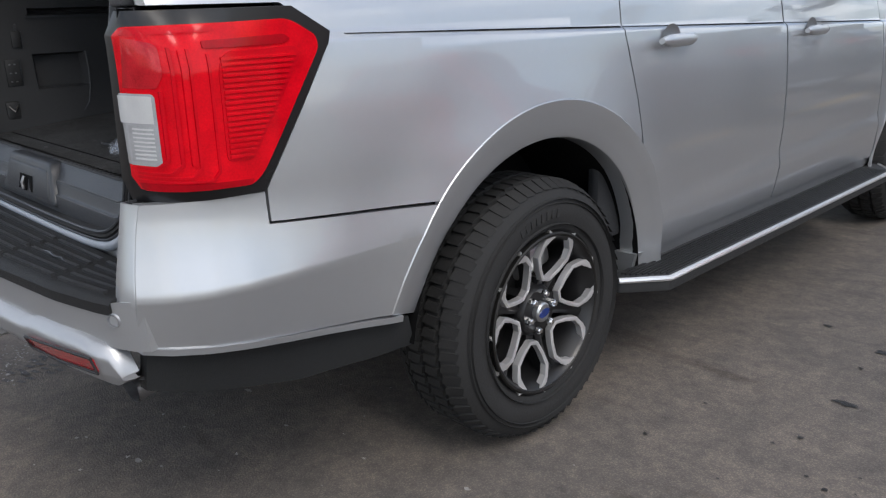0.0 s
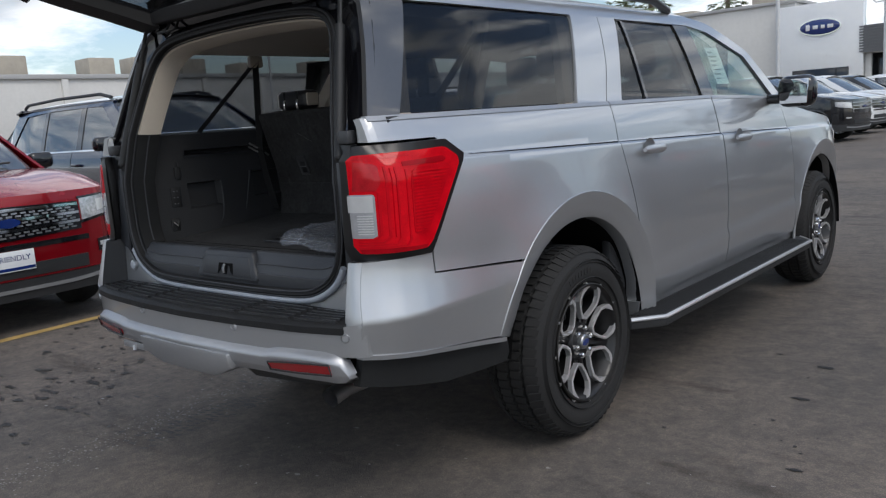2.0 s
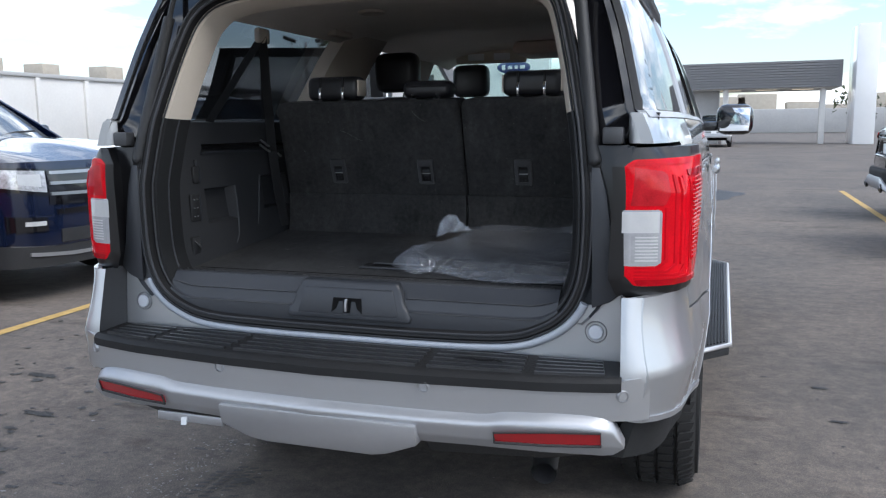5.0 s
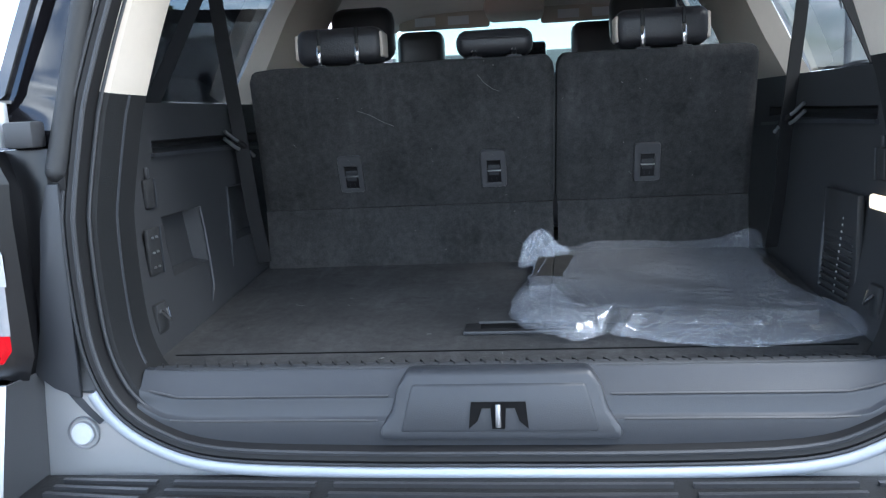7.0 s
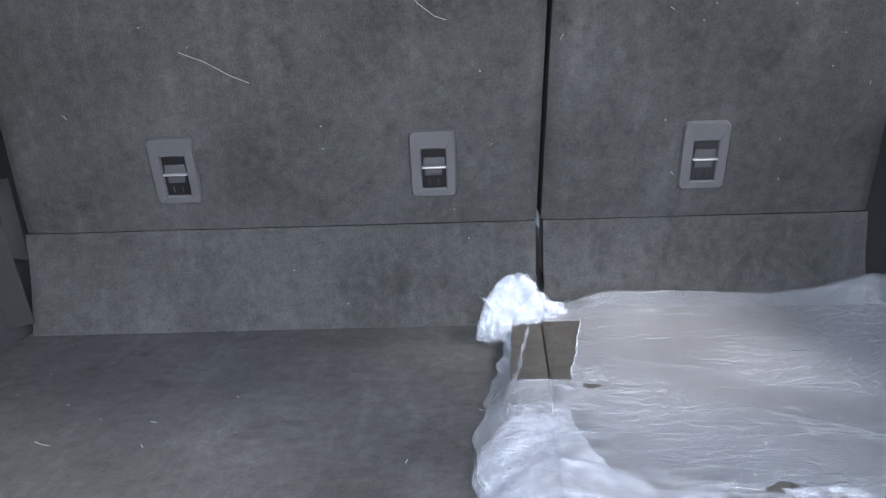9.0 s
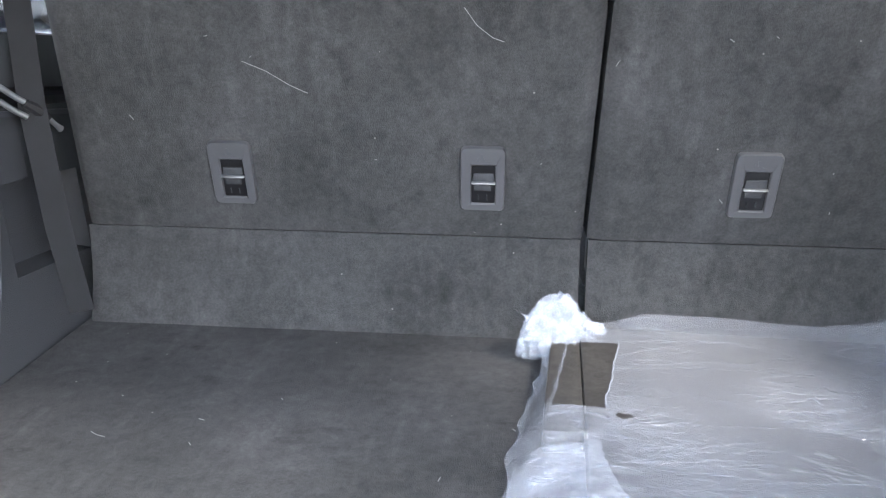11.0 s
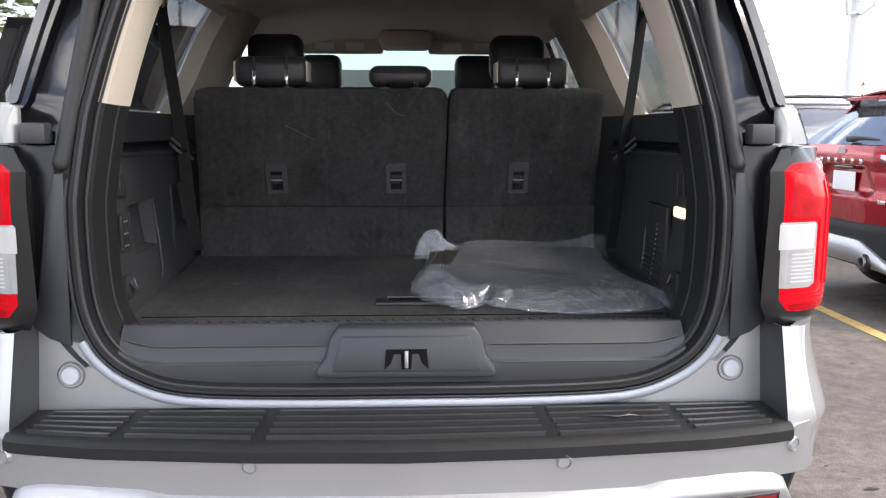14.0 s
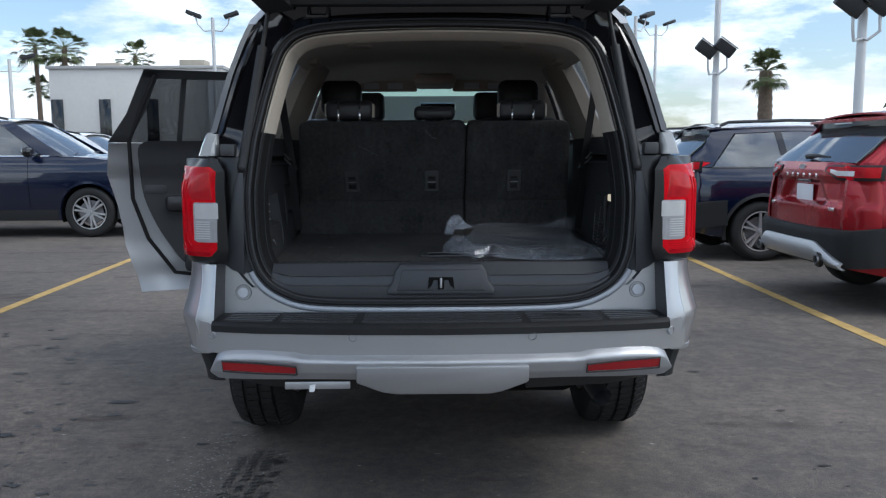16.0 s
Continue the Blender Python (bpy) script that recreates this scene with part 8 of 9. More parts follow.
        for fy in (0.285, 0.46):
            part("door_handle", boxbm((s * (vx(fy * L, 0.58 * H) + 0.02), fy * L + 0.09, 0.585 * H), (0.03, 0.19, 0.03), 0.010), paint, car)
        mir = part("wing_mirror", boxbm((s * (hw + 0.09), 0.645 * L, belt + 0.07), (0.22, 0.12, 0.15), 0.045, seg=3), "gloss_black", car)
        part("mirror_glass", boxbm((s * (hw + 0.09), 0.645 * L - 0.063, belt + 0.07), (0.17, 0.005, 0.11), 0.002), "chrome", mir)
        if rails:
            bm = bmesh.new()
            tube(bm, [(s * hw * 0.66, roof_r + 0.06, 0.968 * H), (s * hw * 0.66, roof_r + 0.16, 0.992 * H), (s * hw * 0.65, 0.3 * L, 1.004 * H), (s * hw * 0.65, 0.5 * L, 0.998 * H), (s * hw * 0.65, 0.55 * L, 0.972 * H)], 0.020, 6)
            part("roof_rail", bm, "plastic", car)
    # roof, screens, bonnet
    roof_r = cab0 + (0.09 * L if not bed else 0.02 * L)
    front_t = 0.565 * L
    rw = hw * 0.70
    part("roof", sheet(bmesh.new(), lambda u, v: Vector(((v * 2 - 1) * rw, roof_r - 0.01 * L + (front_t - roof_r + 0.02 * L) * u, 0.952 * H + 0.048 * H * (1 - abs(v * 2 - 1) ** 2.4) * (1 - 0.45 * (2 * u - 1) ** 4))), 10, 12, (0, 0, -0.015)), paint, car)
    part("windscreen", sheet(bmesh.new(), lambda u, v: Vector(((v * 2 - 1) * (rw * 0.97 + 0.16 * hw * u), front_t + (0.745 * L - front_t) * u - 0.03 * L * (v * 2 - 1) ** 2 * (0.6 + 0.4 * u), 0.968 * H + (belt - 0.968 * H + 0.01) * u + 0.02 * math.sin(math.pi * u))), 8, 12, (0, -0.004, -0.005)), "glass", car, "tinted windscreen")
    bm = bmesh.new()
    for s in (-0.15, 0.5):
        tube(bm, [(s * hw, 0.735 * L, belt + 0.03), (s * hw - 0.25, 0.722 * L, belt + 0.065), (s * hw - 0.5, 0.72 * L, belt + 0.075)], 0.010, 6)
    part("wiper", bm, "plastic", car)
    if sticker:
        part("screen_sticker", boxbm((hw * 0.22, front_t + 0.012 * L, 0.945 * H), (0.10, 0.05, 0.03), 0.012), "green", car, "green sticker")
    build_nose(car, paint, front, L, H, hw, belt, y_f + ra + 0.03, vx(0.72 * L, belt - 0.03))
    if bed:
        build_truck_tail(car, paint, L, H, hw, cab0, vx)
    else:
        build_tail(car, paint, L, H, hw, belt, roof_r, rw, y_r - ra - 0.03, vx, cladding)
    bm = bmesh.new()
    box(bm, (0, L / 2, 0.26 * H), (width * 0.62, L * 0.92, 0.12))
    box(bm, (0, L * 0.42, 0.50 * H), (width * 0.80, L * 0.6, 0.10))
    box(bm, (0, 0.80 * L, 0.45 * H), (width * 0.6, 0.25 * L, 0.10))
    part("underbody", bm, "under", car)
    for k, (sx, sy) in enumerate(((-1, 0.40), (1, 0.40), (-1, 0.58), (1, 0.58))):
        if bed and sy < 0.5:
            continue
        part("seat", boxbm((sx * hw * 0.42, sy * L - 0.1, 0.62 * H), (0.46, 0.16, 0.44), 0.06), "leather", car)
    put_wheels(car, wheel, [(hw - 0.135, y_r, wr, 1), (hw - 0.135, y_f, wr, 1), (-hw + 0.135, y_r, wr, -1), (-hw + 0.135, y_f, wr, -1)]) if wheel.parent is None else [attach(car, wheel, sp, i) for i, sp in enumerate([(hw - 0.135, y_r, wr, 1), (hw - 0.135, y_f, wr, 1), (-hw + 0.135, y_r, wr, -1), (-hw + 0.135, y_f, wr, -1)])]
    return car


def attach(car, wheel, spot, i):
    x, y, z, sg = spot
    c = copy_thing(wheel, Matrix.Translation((x, y, z)) @ (Matrix() if sg > 0 else Matrix.Rotation(math.pi, 4, "Z")) @ Matrix.Rotation(radians(11 + 31 * i), 4, "X"))
    c.parent = car


def facing(x_nose, y, degrees, length):
    """A pose whose nose stands at (x, y), pointing along degrees from east."""
    a = radians(degrees)
    return Matrix.Translation((x_nose - math.cos(a) * length, y - math.sin(a) * length, 0)) @ Matrix.Rotation(a - math.pi / 2, 4, "Z")


w_six = build_plain_wheel(6, "machined", 0.40)
w_five = build_plain_wheel(5, "machined", 0.36)
# west row, noses to the east
build_vehicle("red_suv", "metallic red SUV with a silver mesh grille parked in the row", "red", facing(-3.55, 0.80, 0, 5.05), 5.05, 1.98, 1.78, w_five, 0.36, 3.02, front="mesh", cladding=False)
build_vehicle("navy_suv", "dark navy full-size SUV with a windscreen sticker parked in the row", "navy", facing(-3.98, 3.90, 0, 5.33), 5.33, 2.03, 1.94, w_six, 0.40, 3.11, front="bar", cladding=False, sticker=True)
build_vehicle("navy_suv", "dark navy full-size SUV with bright wheels parked in the row", "navy", facing(-4.42, 11.3, 0, 5.33), 5.33, 2.03, 1.94, w_six, 0.40, 3.11, front="bar", cladding=False)
build_vehicle("white_suv", "white SUV parked in the row beyond a navy one", "white", facing(-4.9, 14.6, 0, 4.9), 4.9, 1.95, 1.78, w_five, 0.36, 2.9, front="mesh")
# east row, tails to the west
build_vehicle("red_suv", "metallic red compact SUV with grey lower bumper, tail towards the lane", "red", facing(3.22 + 4.6, 4.47, 0, 4.6), 4.6, 1.88, 1.68, w_five, 0.36, 2.71, front="mesh", rails=False)
build_vehicle("black_suv", "dark navy blue compact SUV, tail towards the lane", "navy", facing(2.93 + 4.6, 7.88, 0, 4.6), 4.6, 1.88, 1.68, w_five, 0.36, 2.71, front="mesh", rails=True)
build_vehicle("grey_suv", "dark SUV at the end of the row", "black", facing(3.2 + 4.7, 11.4, 0, 4.7), 4.7, 1.9, 1.70, w_five, 0.36, 2.75, front="mesh")
# trucks before the showroom
for k, (nm, lb, pt, x, y) in enumerate((("black_pickup", "black pickup truck before the showroom", "black", -2.9, 22.5), ("white_pickup", "white pickup truck before the showroom", "white", -3.2, 26.0), ("white_pickup", "white pickup truck before the showroom", "white", -3.2, 29.5), ("black_pickup", "black pickup truck before the showroom", "black", -3.2, 33.0), ("white_pickup", "white pickup truck before the showroom", "white", -2.8, 38.0))):
    build_vehicle(nm, lb, pt, facing(x, y, -6, 5.6), 5.6, 2.02, 1.92, w_six, 0.40, 3.6, group="pickups before the showroom", front="bar", cladding=False, rails=False, bed=True, category="pickup truck")
build_vehicle("silver_pickup", "silver pickup truck driving lane end, tail to the viewer", "silver", Matrix.Translation((0.6, 47.5, 0)), 5.6, 2.02, 1.92, w_six, 0.40, 3.6, group="pickups before the showroom", front="bar", cladding=False, rails=False, bed=True, category="pickup truck")


# ---- buildings ----
def ribs(bm, a, b, z0, z1, n, d=0.05):
    """Level metal ribs between two corners."""
    a, b = Vector((*a, 0)), Vector((*b, 0))
    k = (b - a)
    ang = math.atan2(k.y, k.x)
    for i in range(n):
        z = z0 + (z1 - z0) * (i + 0.5) / n
        m = Matrix.Translation((a + b) / 2) @ Matrix.Rotation(ang, 4, "Z")
        box(bm, (0, 0, z), (k.length, d * 2, (z1 - z0) / n * 0.62), 0, m)


def build_showroom():
    b = thing("showroom", "white and grey car showroom with a tall white entrance slab", "building", m=Matrix.Translation((0, 55, 0)))
    part("wall", boxbm((-20.5, 6, 3.6), (12.0, 12, 7.2), 0.05), "wall", b, "white rendered wall")
    part("roof_edge", boxbm((-20.5, 6, 7.28), (12.3, 12.3, 0.22), 0.03), "wall_grey", b)
    slab = part("entrance_slab", boxbm((-12.9, 0, 3.45), (5.0, 0.8, 6.9), 0.05), "white", b, "tall white entrance slab")
    bm = bmesh.new()
    prism(bm, [(-12.9 + 1.18 * math.cos(a * math.pi / 20), 5.4 + 0.46 * math.sin(a * math.pi / 20)) for a in range(40)], -0.55, -0.40, "y", 0.02)
    part("oval_sign", bm, "badge", slab, "blue oval sign with a pale rim")
    bm = bmesh.new()
    prism(bm, [(-12.9 + 1.25 * math.cos(a * math.pi / 20), 5.4 + 0.53 * math.sin(a * math.pi / 20)) for a in range(40)], -0.46, -0.40, "y")
    part("sign_rim", bm, "chrome", slab)
    for k, w in enumerate((0.24, 0.3, 0.22, 0.34)):
        part("sign_mark", boxbm((-13.6 + 0.45 * k, -0.57, 5.4), (w, 0.03, 0.22 if k else 0.36), 0.01), "white_mark", slab)
    part("door_opening", boxbm((-12.9, -0.40, 1.4), (3.4, 0.10, 2.8), 0.02), "dark_glass", slab)
    part("hall", boxbm((-5.0, 5.5, 2.3), (11.6, 9, 4.6), 0.05), "wall_grey", b)
    bm = bmesh.new()
    ribs(bm, (-10.6, -0.4), (8.0, -0.4), 3.55, 5.2, 10)
    box(bm, (-1.3, 2.4, 4.38), (18.6, 5.4, 1.65))
    part("canopy", bm, "fascia", b, "grey ribbed metal canopy fascia")
    part("soffit", boxbm((-1.3, 2.4, 3.53), (18.4, 5.2, 0.05)), "wall", b)
    bm = bmesh.new()
    for k in range(8):
        box(bm, (-9.5 + 2.2 * k, 1.2, 3.49), (1.3, 0.16, 0.04))
    part("soffit_light", bm, "lamp_glow", b, "lit canopy lights")
    for k in range(7):
        part("glazing", boxbm((-9.6 + 1.3 * k, 0.96, 1.9), (1.2, 0.06, 3.6), 0.01), "dark_glass", b, "dark shop window")
        part("mullion", boxbm((-8.95 + 1.3 * k, 0.93, 1.9), (0.08, 0.10, 3.7), 0.01), "pole", b)
    for x in (-10.2, -4.5, 1.2, 7.0):
        part("column", boxbm((x, 0.2, 1.75), (0.35, 0.35, 3.5), 0.03), "wall", b)
    part("end_slab", boxbm((9.2, 0, 3.6), (1.2, 3.0, 7.2), 0.04), "white", b)
    for x, y in ((-17.2, 3.0), (-24, 5.0)):
        part("roof_unit", boxbm((x, y, 7.7), (1.8, 1.6, 0.7), 0.05), "unit", b)
    for k in range(3):
        part("window", boxbm((-26.0 + 3.3 * k, -0.02, 3.0), (0.8, 0.12, 4.2), 0.02), "dark_glass", b, "tall narrow window")


def build_long_building():
    b = thing("long_building", "long low pale building with rooftop air units", "building", m=Matrix.Translation((-60, 0, 0)))
    part("wall", boxbm((-9, 30, 3.2), (18, 150, 6.4), 0.05), "wall", b, "pale rendered wall")
    part("parapet", boxbm((-9, 30, 6.55), (18.5, 150.5, 0.35), 0.04), "wall_grey", b)
    for k in range(24):
        part("pilaster", boxbm((0.12, -40 + 6.2 * k, 3.2), (0.3, 0.5, 6.3), 0.03), "wall", b)
    for y, w, h in ((14, 2.4, 1.4), (19.5, 1.6, 1.0), (25.3, 2.3, 1.6), (32.4, 2.2, 1.5), (35.8, 1.2, 1.6), (41, 2.4, 1.5), (47, 2.2, 1.2), (56, 2.6, 1.4), (63, 2.2, 1.2), (72, 2.6, 1.5)):
        part("roof_unit", boxbm((-3.0, y, 6.7 + h / 2), (2.4, w, h), 0.08), "unit", b, "beige rooftop air unit")
    # low block in the west, past the red car
    c = thing("low_building", "low white building behind the parked row", "building", m=Matrix.Translation((-44, -22, 0)))
    part("wall", boxbm((0, 0, 2.6), (10, 26, 5.2), 0.05), "wall", c)


build_showroom()
build_long_building()


def build_far_skyline():
    r = random.Random(4)
    b = thing("far_house_row", "low distant houses and walls along the lot", "building", kind="")
    part("wall", boxbm((45, 120, 1.6), (130, 6, 3.2), 0.1), "wall_grey", b)
    bm = bmesh.new()
    for k in range(26):
        x = -20 + 5.2 * k + r.uniform(-1, 1)
        box(bm, (x, 124, r.uniform(2.4, 4.2)), (r.uniform(3, 6), 5, r.uniform(2, 4)), 0.1)
    part("roof", bm, "unit", b)


build_far_skyline()


# ---- lamp posts, palms, far trees ----
def build_lamp_post(x, y, h, turn, heads="flood"):
    p = thing("lamp_post", "white lot lamp post with twin floodlights", "lamp post", "lot lamp posts", Matrix.Translation((x, y, 0)) @ Matrix.Rotation(turn, 4, "Z"))
    bm = bmesh.new()
    thick = 0.13 if heads == "flood" else 0.16
    tube(bm, [(0, 0, 0), (0, 0, h * 0.5), (0, 0, h)], [thick, thick * 0.9, thick * 0.75], 12)
    part("pole", bm, "pole", p)
    part("base", boxbm((0, 0, 0.35), (0.6, 0.6, 0.7), 0.04), "wall_grey", p)
    if heads == "flood":
        for s in (1, -1):
            bm = bmesh.new()
            tube(bm, [(0, 0, h - 0.7), (s * 0.5, 0, h - 0.75), (s * 0.85, 0, h - 0.35), (s * 0.95, 0, h + 0.05)], 0.035, 8)
            arm = part("arm", bm, "pole", p)
            m = Matrix.Translation((s * 1.05, 0, h + 0.18)) @ Matrix.Rotation(s * -0.35, 4, "Y")
            part("floodlight", boxbm((0, 0, 0), (0.85, 0.5, 0.22), 0.05, m), "plastic", arm, "dark floodlight head")
        return
    # a bracket part-way up, with two square heads beside each other
    for k, dx in enumerate((-0.62, 0.22)):
        bm = bmesh.new()
        tube(bm, [(0, -0.1, 4.75), (dx * 0.5 - 0.1, -0.3, 4.68), (dx + 0.12, -0.4, 4.95), (dx + 0.10, -0.4, 5.45)], 0.05, 8)
        arm = part("arm", bm, "pole", p)
        m = Matrix.Translation((dx, -0.42, 5.75 + 0.06 * k)) @ Matrix.Rotation(0.62, 4, "Y") @ Matrix.Rotation(0.3, 4, "X")
        head = part("floodlight", boxbm((0, 0, 0), (0.86, 0.34, 0.52), 0.05, m), "plastic", arm, "dark floodlight head")
        part("floodlight_visor", boxbm((0, -0.02, 0.30), (0.90, 0.42, 0.05), 0.02, m), "gloss_black", head)


def build_palm(x, y, h, r, seed, spread=1.0):
    rnd = random.Random(seed)
    t = thing("palm_tree", "tall fan palm with a shaggy green crown", "palm tree", "palm trees", Matrix.Translation((x, y, 0)))
    bm = bmesh.new()
    lean = rnd.uniform(-0.02, 0.02)
    n = 26
    tube(bm, [(lean * h * (k / n) ** 2, 0, h * k / n) for k in range(n + 1)], [r * (1.25 - 0.35 * k / n + (0.07 if k % 2 else -0.03)) for k in range(n + 1)], 10)
    part("trunk", bm, "bark", t)
    bm = bmesh.new()
    top = Vector((lean * h, 0, h))
    for k in range(58):
        a = rnd.uniform(0, 2 * math.pi)
        el = rnd.uniform(-0.75, 1.35)
        ln = rnd.uniform(0.9, 1.25) * spread
        d = Vector((math.cos(a) * math.cos(el), math.sin(a) * math.cos(el), math.sin(el)))
        tip = top + d * ln + Vector((0, 0, -0.25 * ln * (1 - abs(el) * 0.4)))
        tube(bm, [top, top.lerp(tip, 0.5) + Vector((0, 0, 0.05)), tip], [0.02, 0.015, 0.01], 4)
        side = d.cross(Vector((0, 0, 1))).normalized()
        up = side.cross(d).normalized()
        for j in range(11):
            q = (j - 5) / 5 * 1.15
            dd = (d * math.cos(q) + side * math.sin(q)).normalized()
            l2 = 0.75 * spread * (1 - 0.25 * abs(q)) * rnd.uniform(0.85, 1.1)
            e = tip + dd * l2 + Vector((0, 0, -0.28 * l2 - 0.1 * rnd.random()))
            mid = tip + dd * l2 * 0.5
            wv = dd.cross(up).normalized() * 0.045 * spread
            vs = [bm.verts.new(v) for v in (tip, mid + wv, e, mid - wv)]
            bm.faces.new(vs)
    part("crown", bm, "frond", t, "green fan leaves", smooth=False)


for args in ((-37.2, 22.6, 8.2, 0.6), (-8.2, 50.1, 6.8, 0.2), (-12.4, 45.0, 9.0, 0.1), (12.75, 34.0, 9.6, 0.0, "square"), (13.45, 23.0, 9.6, 0.0, "square"), (16.6, 58.0, 10.5, 0.2), (11.2, 42.4, 8.6, 0.7), (-25.3, 47.4, 7.0, 0.4), (-55, 44, 9, 0.4)):
    build_lamp_post(*args)
for args in ((-35.2, 72, 10.9, 0.20, 1, 1.25), (-33.2, 72.6, 10.9, 0.26, 2, 1.30), (-35.9, 73.5, 7.4, 0.16, 5, 0.85), (-39.8, 110, 14.4, 0.30, 3, 1.7), (20.4, 47, 6.1, 0.40, 4, 0.95)):
    build_palm(*args)


def build_far_trees():
    rnd = random.Random(9)
    bm = bmesh.new()
    for k in range(24):
        x, y = 14 + rnd.uniform(0, 90), rnd.uniform(95, 118)
        h = rnd.uniform(3, 6)
        tube(bm, [(x, y, 0), (x, y, h * 0.6)], 0.15, 5)
        for j in range(90):
            c = Vector((x + rnd.gauss(0, 1.3), y + rnd.gauss(0, 1.3), h * 0.72 + rnd.gauss(0, 0.8)))
            d = [Vector((rnd.uniform(-1, 1), rnd.uniform(-1, 1), rnd.uniform(-1, 1))) * 0.42 for _ in range(3)]
            bm.faces.new([bm.verts.new(c + q) for q in d])
    tagged(link("far_trees", bm, "leaf", smooth=False), "sparse green trees far beyond the lot", "trees", kind="stuff")


build_far_trees()


# ---- marks on the ground ----
def patch(name, c, rx, ry, seed, material, label, z=0.004, n=40, rough=0.35):
    bm = bmesh.new()
    vs = []
    for k in range(n):
        a = 2 * math.pi * k / n
        q = 1 + rough * noise.noise(Vector((math.cos(a) * 1.6, math.sin(a) * 1.6, seed * 3.7))) + 0.4 * rough * noise.noise(Vector((math.cos(a) * 5, math.sin(a) * 5, seed)))
        vs.append(bm.verts.new((c[0] + rx * q * math.cos(a), c[1] + ry * q * math.sin(a), z)))
    bm.faces.new(vs)
    tagged(link(name, bm, material, smooth=False), label, "puddle" if material == "water" else "ground mark", kind="structure")


M["damp"] = mat("damp_asphalt", (0.030, 0.029, 0.028), 0.55, vary=0.3, vscale=9, bump=0.7, bscale=170)
M["oil"] = mat("oil_stain", (0.018, 0.017, 0.016), 0.6, vary=0.3, vscale=9, bump=0.6, bscale=170)
patch("puddle", (0.35, 14.6), 1.0, 1.5, 3, "damp", "damp patch round a puddle on asphalt", 0.004)
patch("puddle", (0.25, 14.3), 0.6, 1.0, 5, "water", "shallow puddle on asphalt", 0.008)
for k, (x, y, rx, ry) in enumerate(((-1.6, -0.2, 0.09, 0.05), (-1.35, -0.75, 0.10, 0.04), (-1.05, -0.55, 0.08, 0.05), (-1.9, 0.5, 0.13, 0.05), (-2.3, 0.2, 0.10, 0.04), (-2.1, 1.1, 0.2, 0.06), (-2.6, 1.6, 0.22, 0.07), (-1.7, 1.6, 0.16, 0.05), (1.5, 0.2, 0.03, 0.02), (1.62, 0.62, 0.05, 0.02), (1.75, 1.35, 0.06, 0.025), (1.55, 2.1, 0.08, 0.03), (1.52, 2.6, 0.10, 0.03), (1.38, 0.12, 0.03, 0.02))):
    patch("oil_spot", (x, y), rx * 0.5, ry * 0.5, 11 + k, "oil", "small dark stain on asphalt", 0.004, 18, 0.7)
# pale dried wheel track behind the car
M["grit"] = mat("pale_grit", (0.26, 0.25, 0.24), 0.9, vary=0.45, vscale=30, bump=0.9, bscale=170)
rnd = random.Random(21)
bm = bmesh.new()
for k in range(900):
    y = rnd.uniform(-1.25, 1.1)
    x = -0.93 + 0.10 * rnd.gauss(0, 0.8) - 0.06 * y
    r = rnd.uniform(0.002, 0.006)
    vs = [bm.verts.new((x + r * math.cos(a) * rnd.uniform(0.6, 1.3), y + r * math.sin(a) * rnd.uniform(0.6, 1.3), 0.003 + 0.001 * rnd.random())) for a in (0.3, 1.6, 2.8, 4.1, 5.3)]
    bm.faces.new(vs)
tagged(link("dried_grit", bm, "grit", smooth=False), "pale dried grit in a tyre track on asphalt", "grit", kind="stuff")


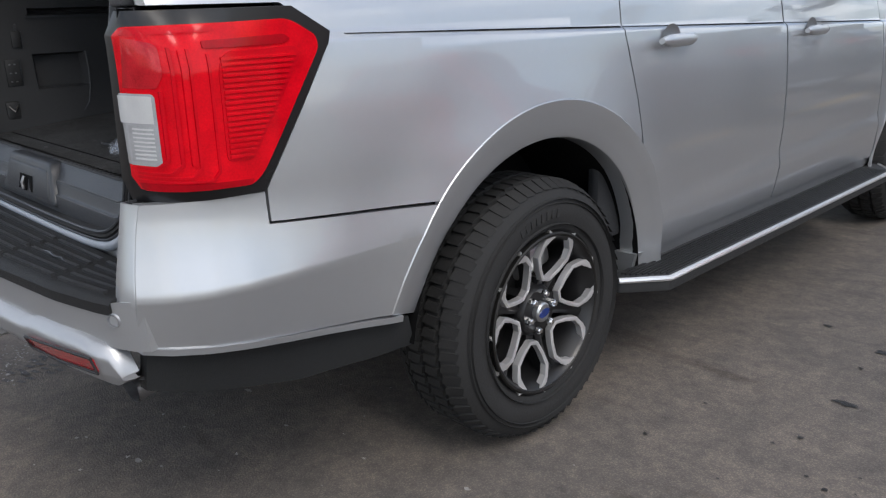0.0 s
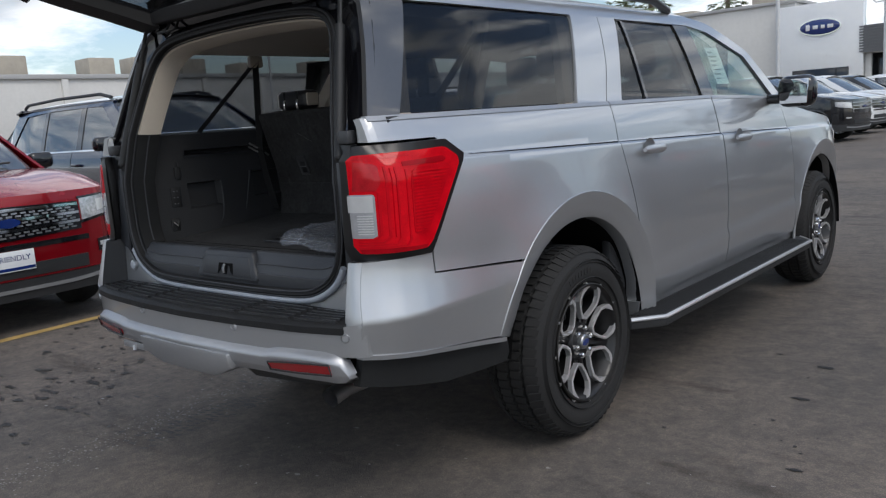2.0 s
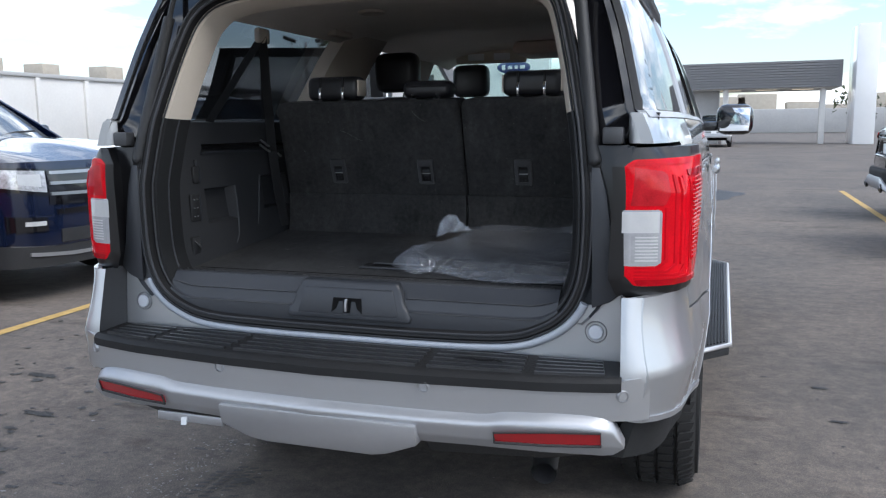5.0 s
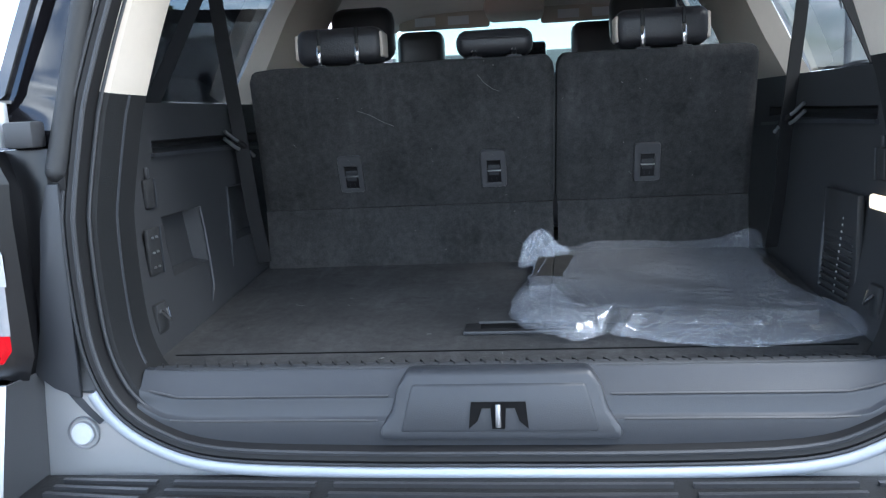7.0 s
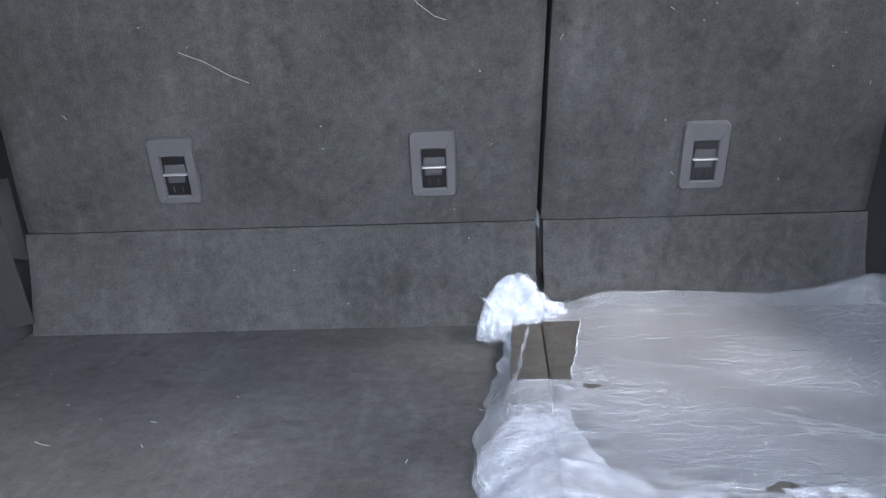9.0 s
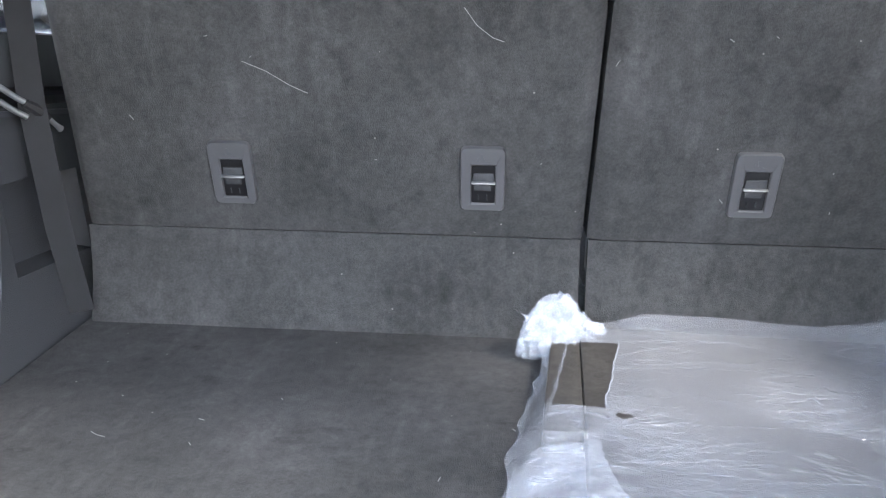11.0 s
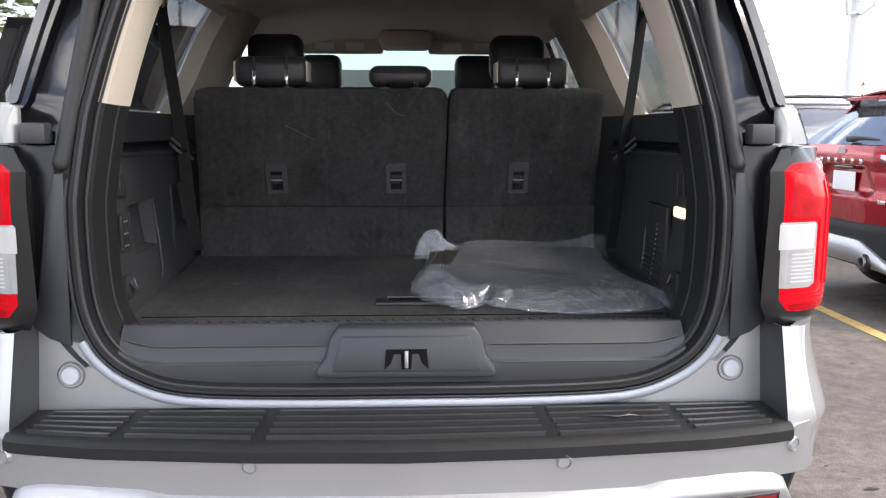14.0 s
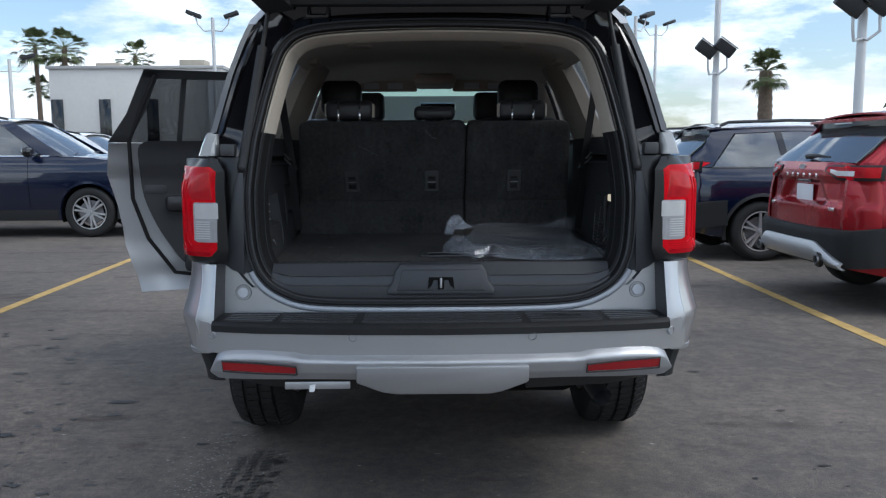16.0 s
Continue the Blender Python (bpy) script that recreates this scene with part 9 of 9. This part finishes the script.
def scatter(name, material, label, spots, seed):
    """Many small ragged flecks lying on the asphalt."""
    r = random.Random(seed)
    bm = bmesh.new()
    for x, y, size, flat in spots:
        n = 9
        a0 = r.uniform(0, 6)
        vs = []
        for k in range(n):
            a = a0 + 2 * math.pi * k / n
            q = size * r.uniform(0.55, 1.35)
            vs.append(bm.verts.new((x + q * math.cos(a) * flat, y + q * math.sin(a) / flat, 0.003 + 0.0015 * r.random())))
        bm.faces.new(vs)
    tagged(link(name, bm, material, smooth=False), label, "stains", kind="stuff")


r2 = random.Random(33)
damp = []
for cx, cy, sx, sy, cnt in ((-2.1, 0.4, 0.6, 0.8, 260), (-1.7, -1.0, 0.4, 0.5, 140), (-3.0, 2.2, 0.8, 1.0, 160), (-2.6, -1.6, 0.7, 0.6, 160)):
    for k in range(cnt):
        damp.append((cx + r2.gauss(0, sx), cy + r2.gauss(0, sy), abs(r2.gauss(0, 0.013)) + 0.004, r2.uniform(1.0, 1.7)))
scatter("damp_flecks", "damp", "dark damp flecks on the asphalt behind the car", damp, 3)
crumbs = [(1.15 + r2.uniform(0, 1.6), r2.uniform(-0.8, 3.5), abs(r2.gauss(0, 0.004)) + 0.003, 1.2) for k in range(60)]
scatter("dark_crumbs", "oil", "small dark crumbs on the asphalt beside the car", crumbs, 4)
pale = [(r2.uniform(-2.2, 2.2), r2.uniform(-1.6, 1.2), abs(r2.gauss(0, 0.004)) + 0.002, 1.2) for k in range(160)]
scatter("pale_grains", "grit", "pale gravel grains on the asphalt", pale, 5)
# damp tread print behind the rear wheel
bm = bmesh.new()
for k in range(22):
    for j in range(4):
        if r2.random() < 0.75:
            x, y = -0.86 + 0.055 * j + r2.uniform(-0.006, 0.006), 0.85 - 0.034 * k
            vs = [bm.verts.new((x + dx * r2.uniform(0.7, 1.1), y + dy * r2.uniform(0.7, 1.1) + 0.3 * dx, 0.0035)) for dx, dy in ((-0.02, -0.009), (0.02, -0.009), (0.02, 0.009), (-0.02, 0.009))]
            bm.faces.new(vs)
tagged(link("tyre_print", bm, "damp", smooth=False), "damp tyre tread print on the asphalt", "tyre print", kind="stuff")
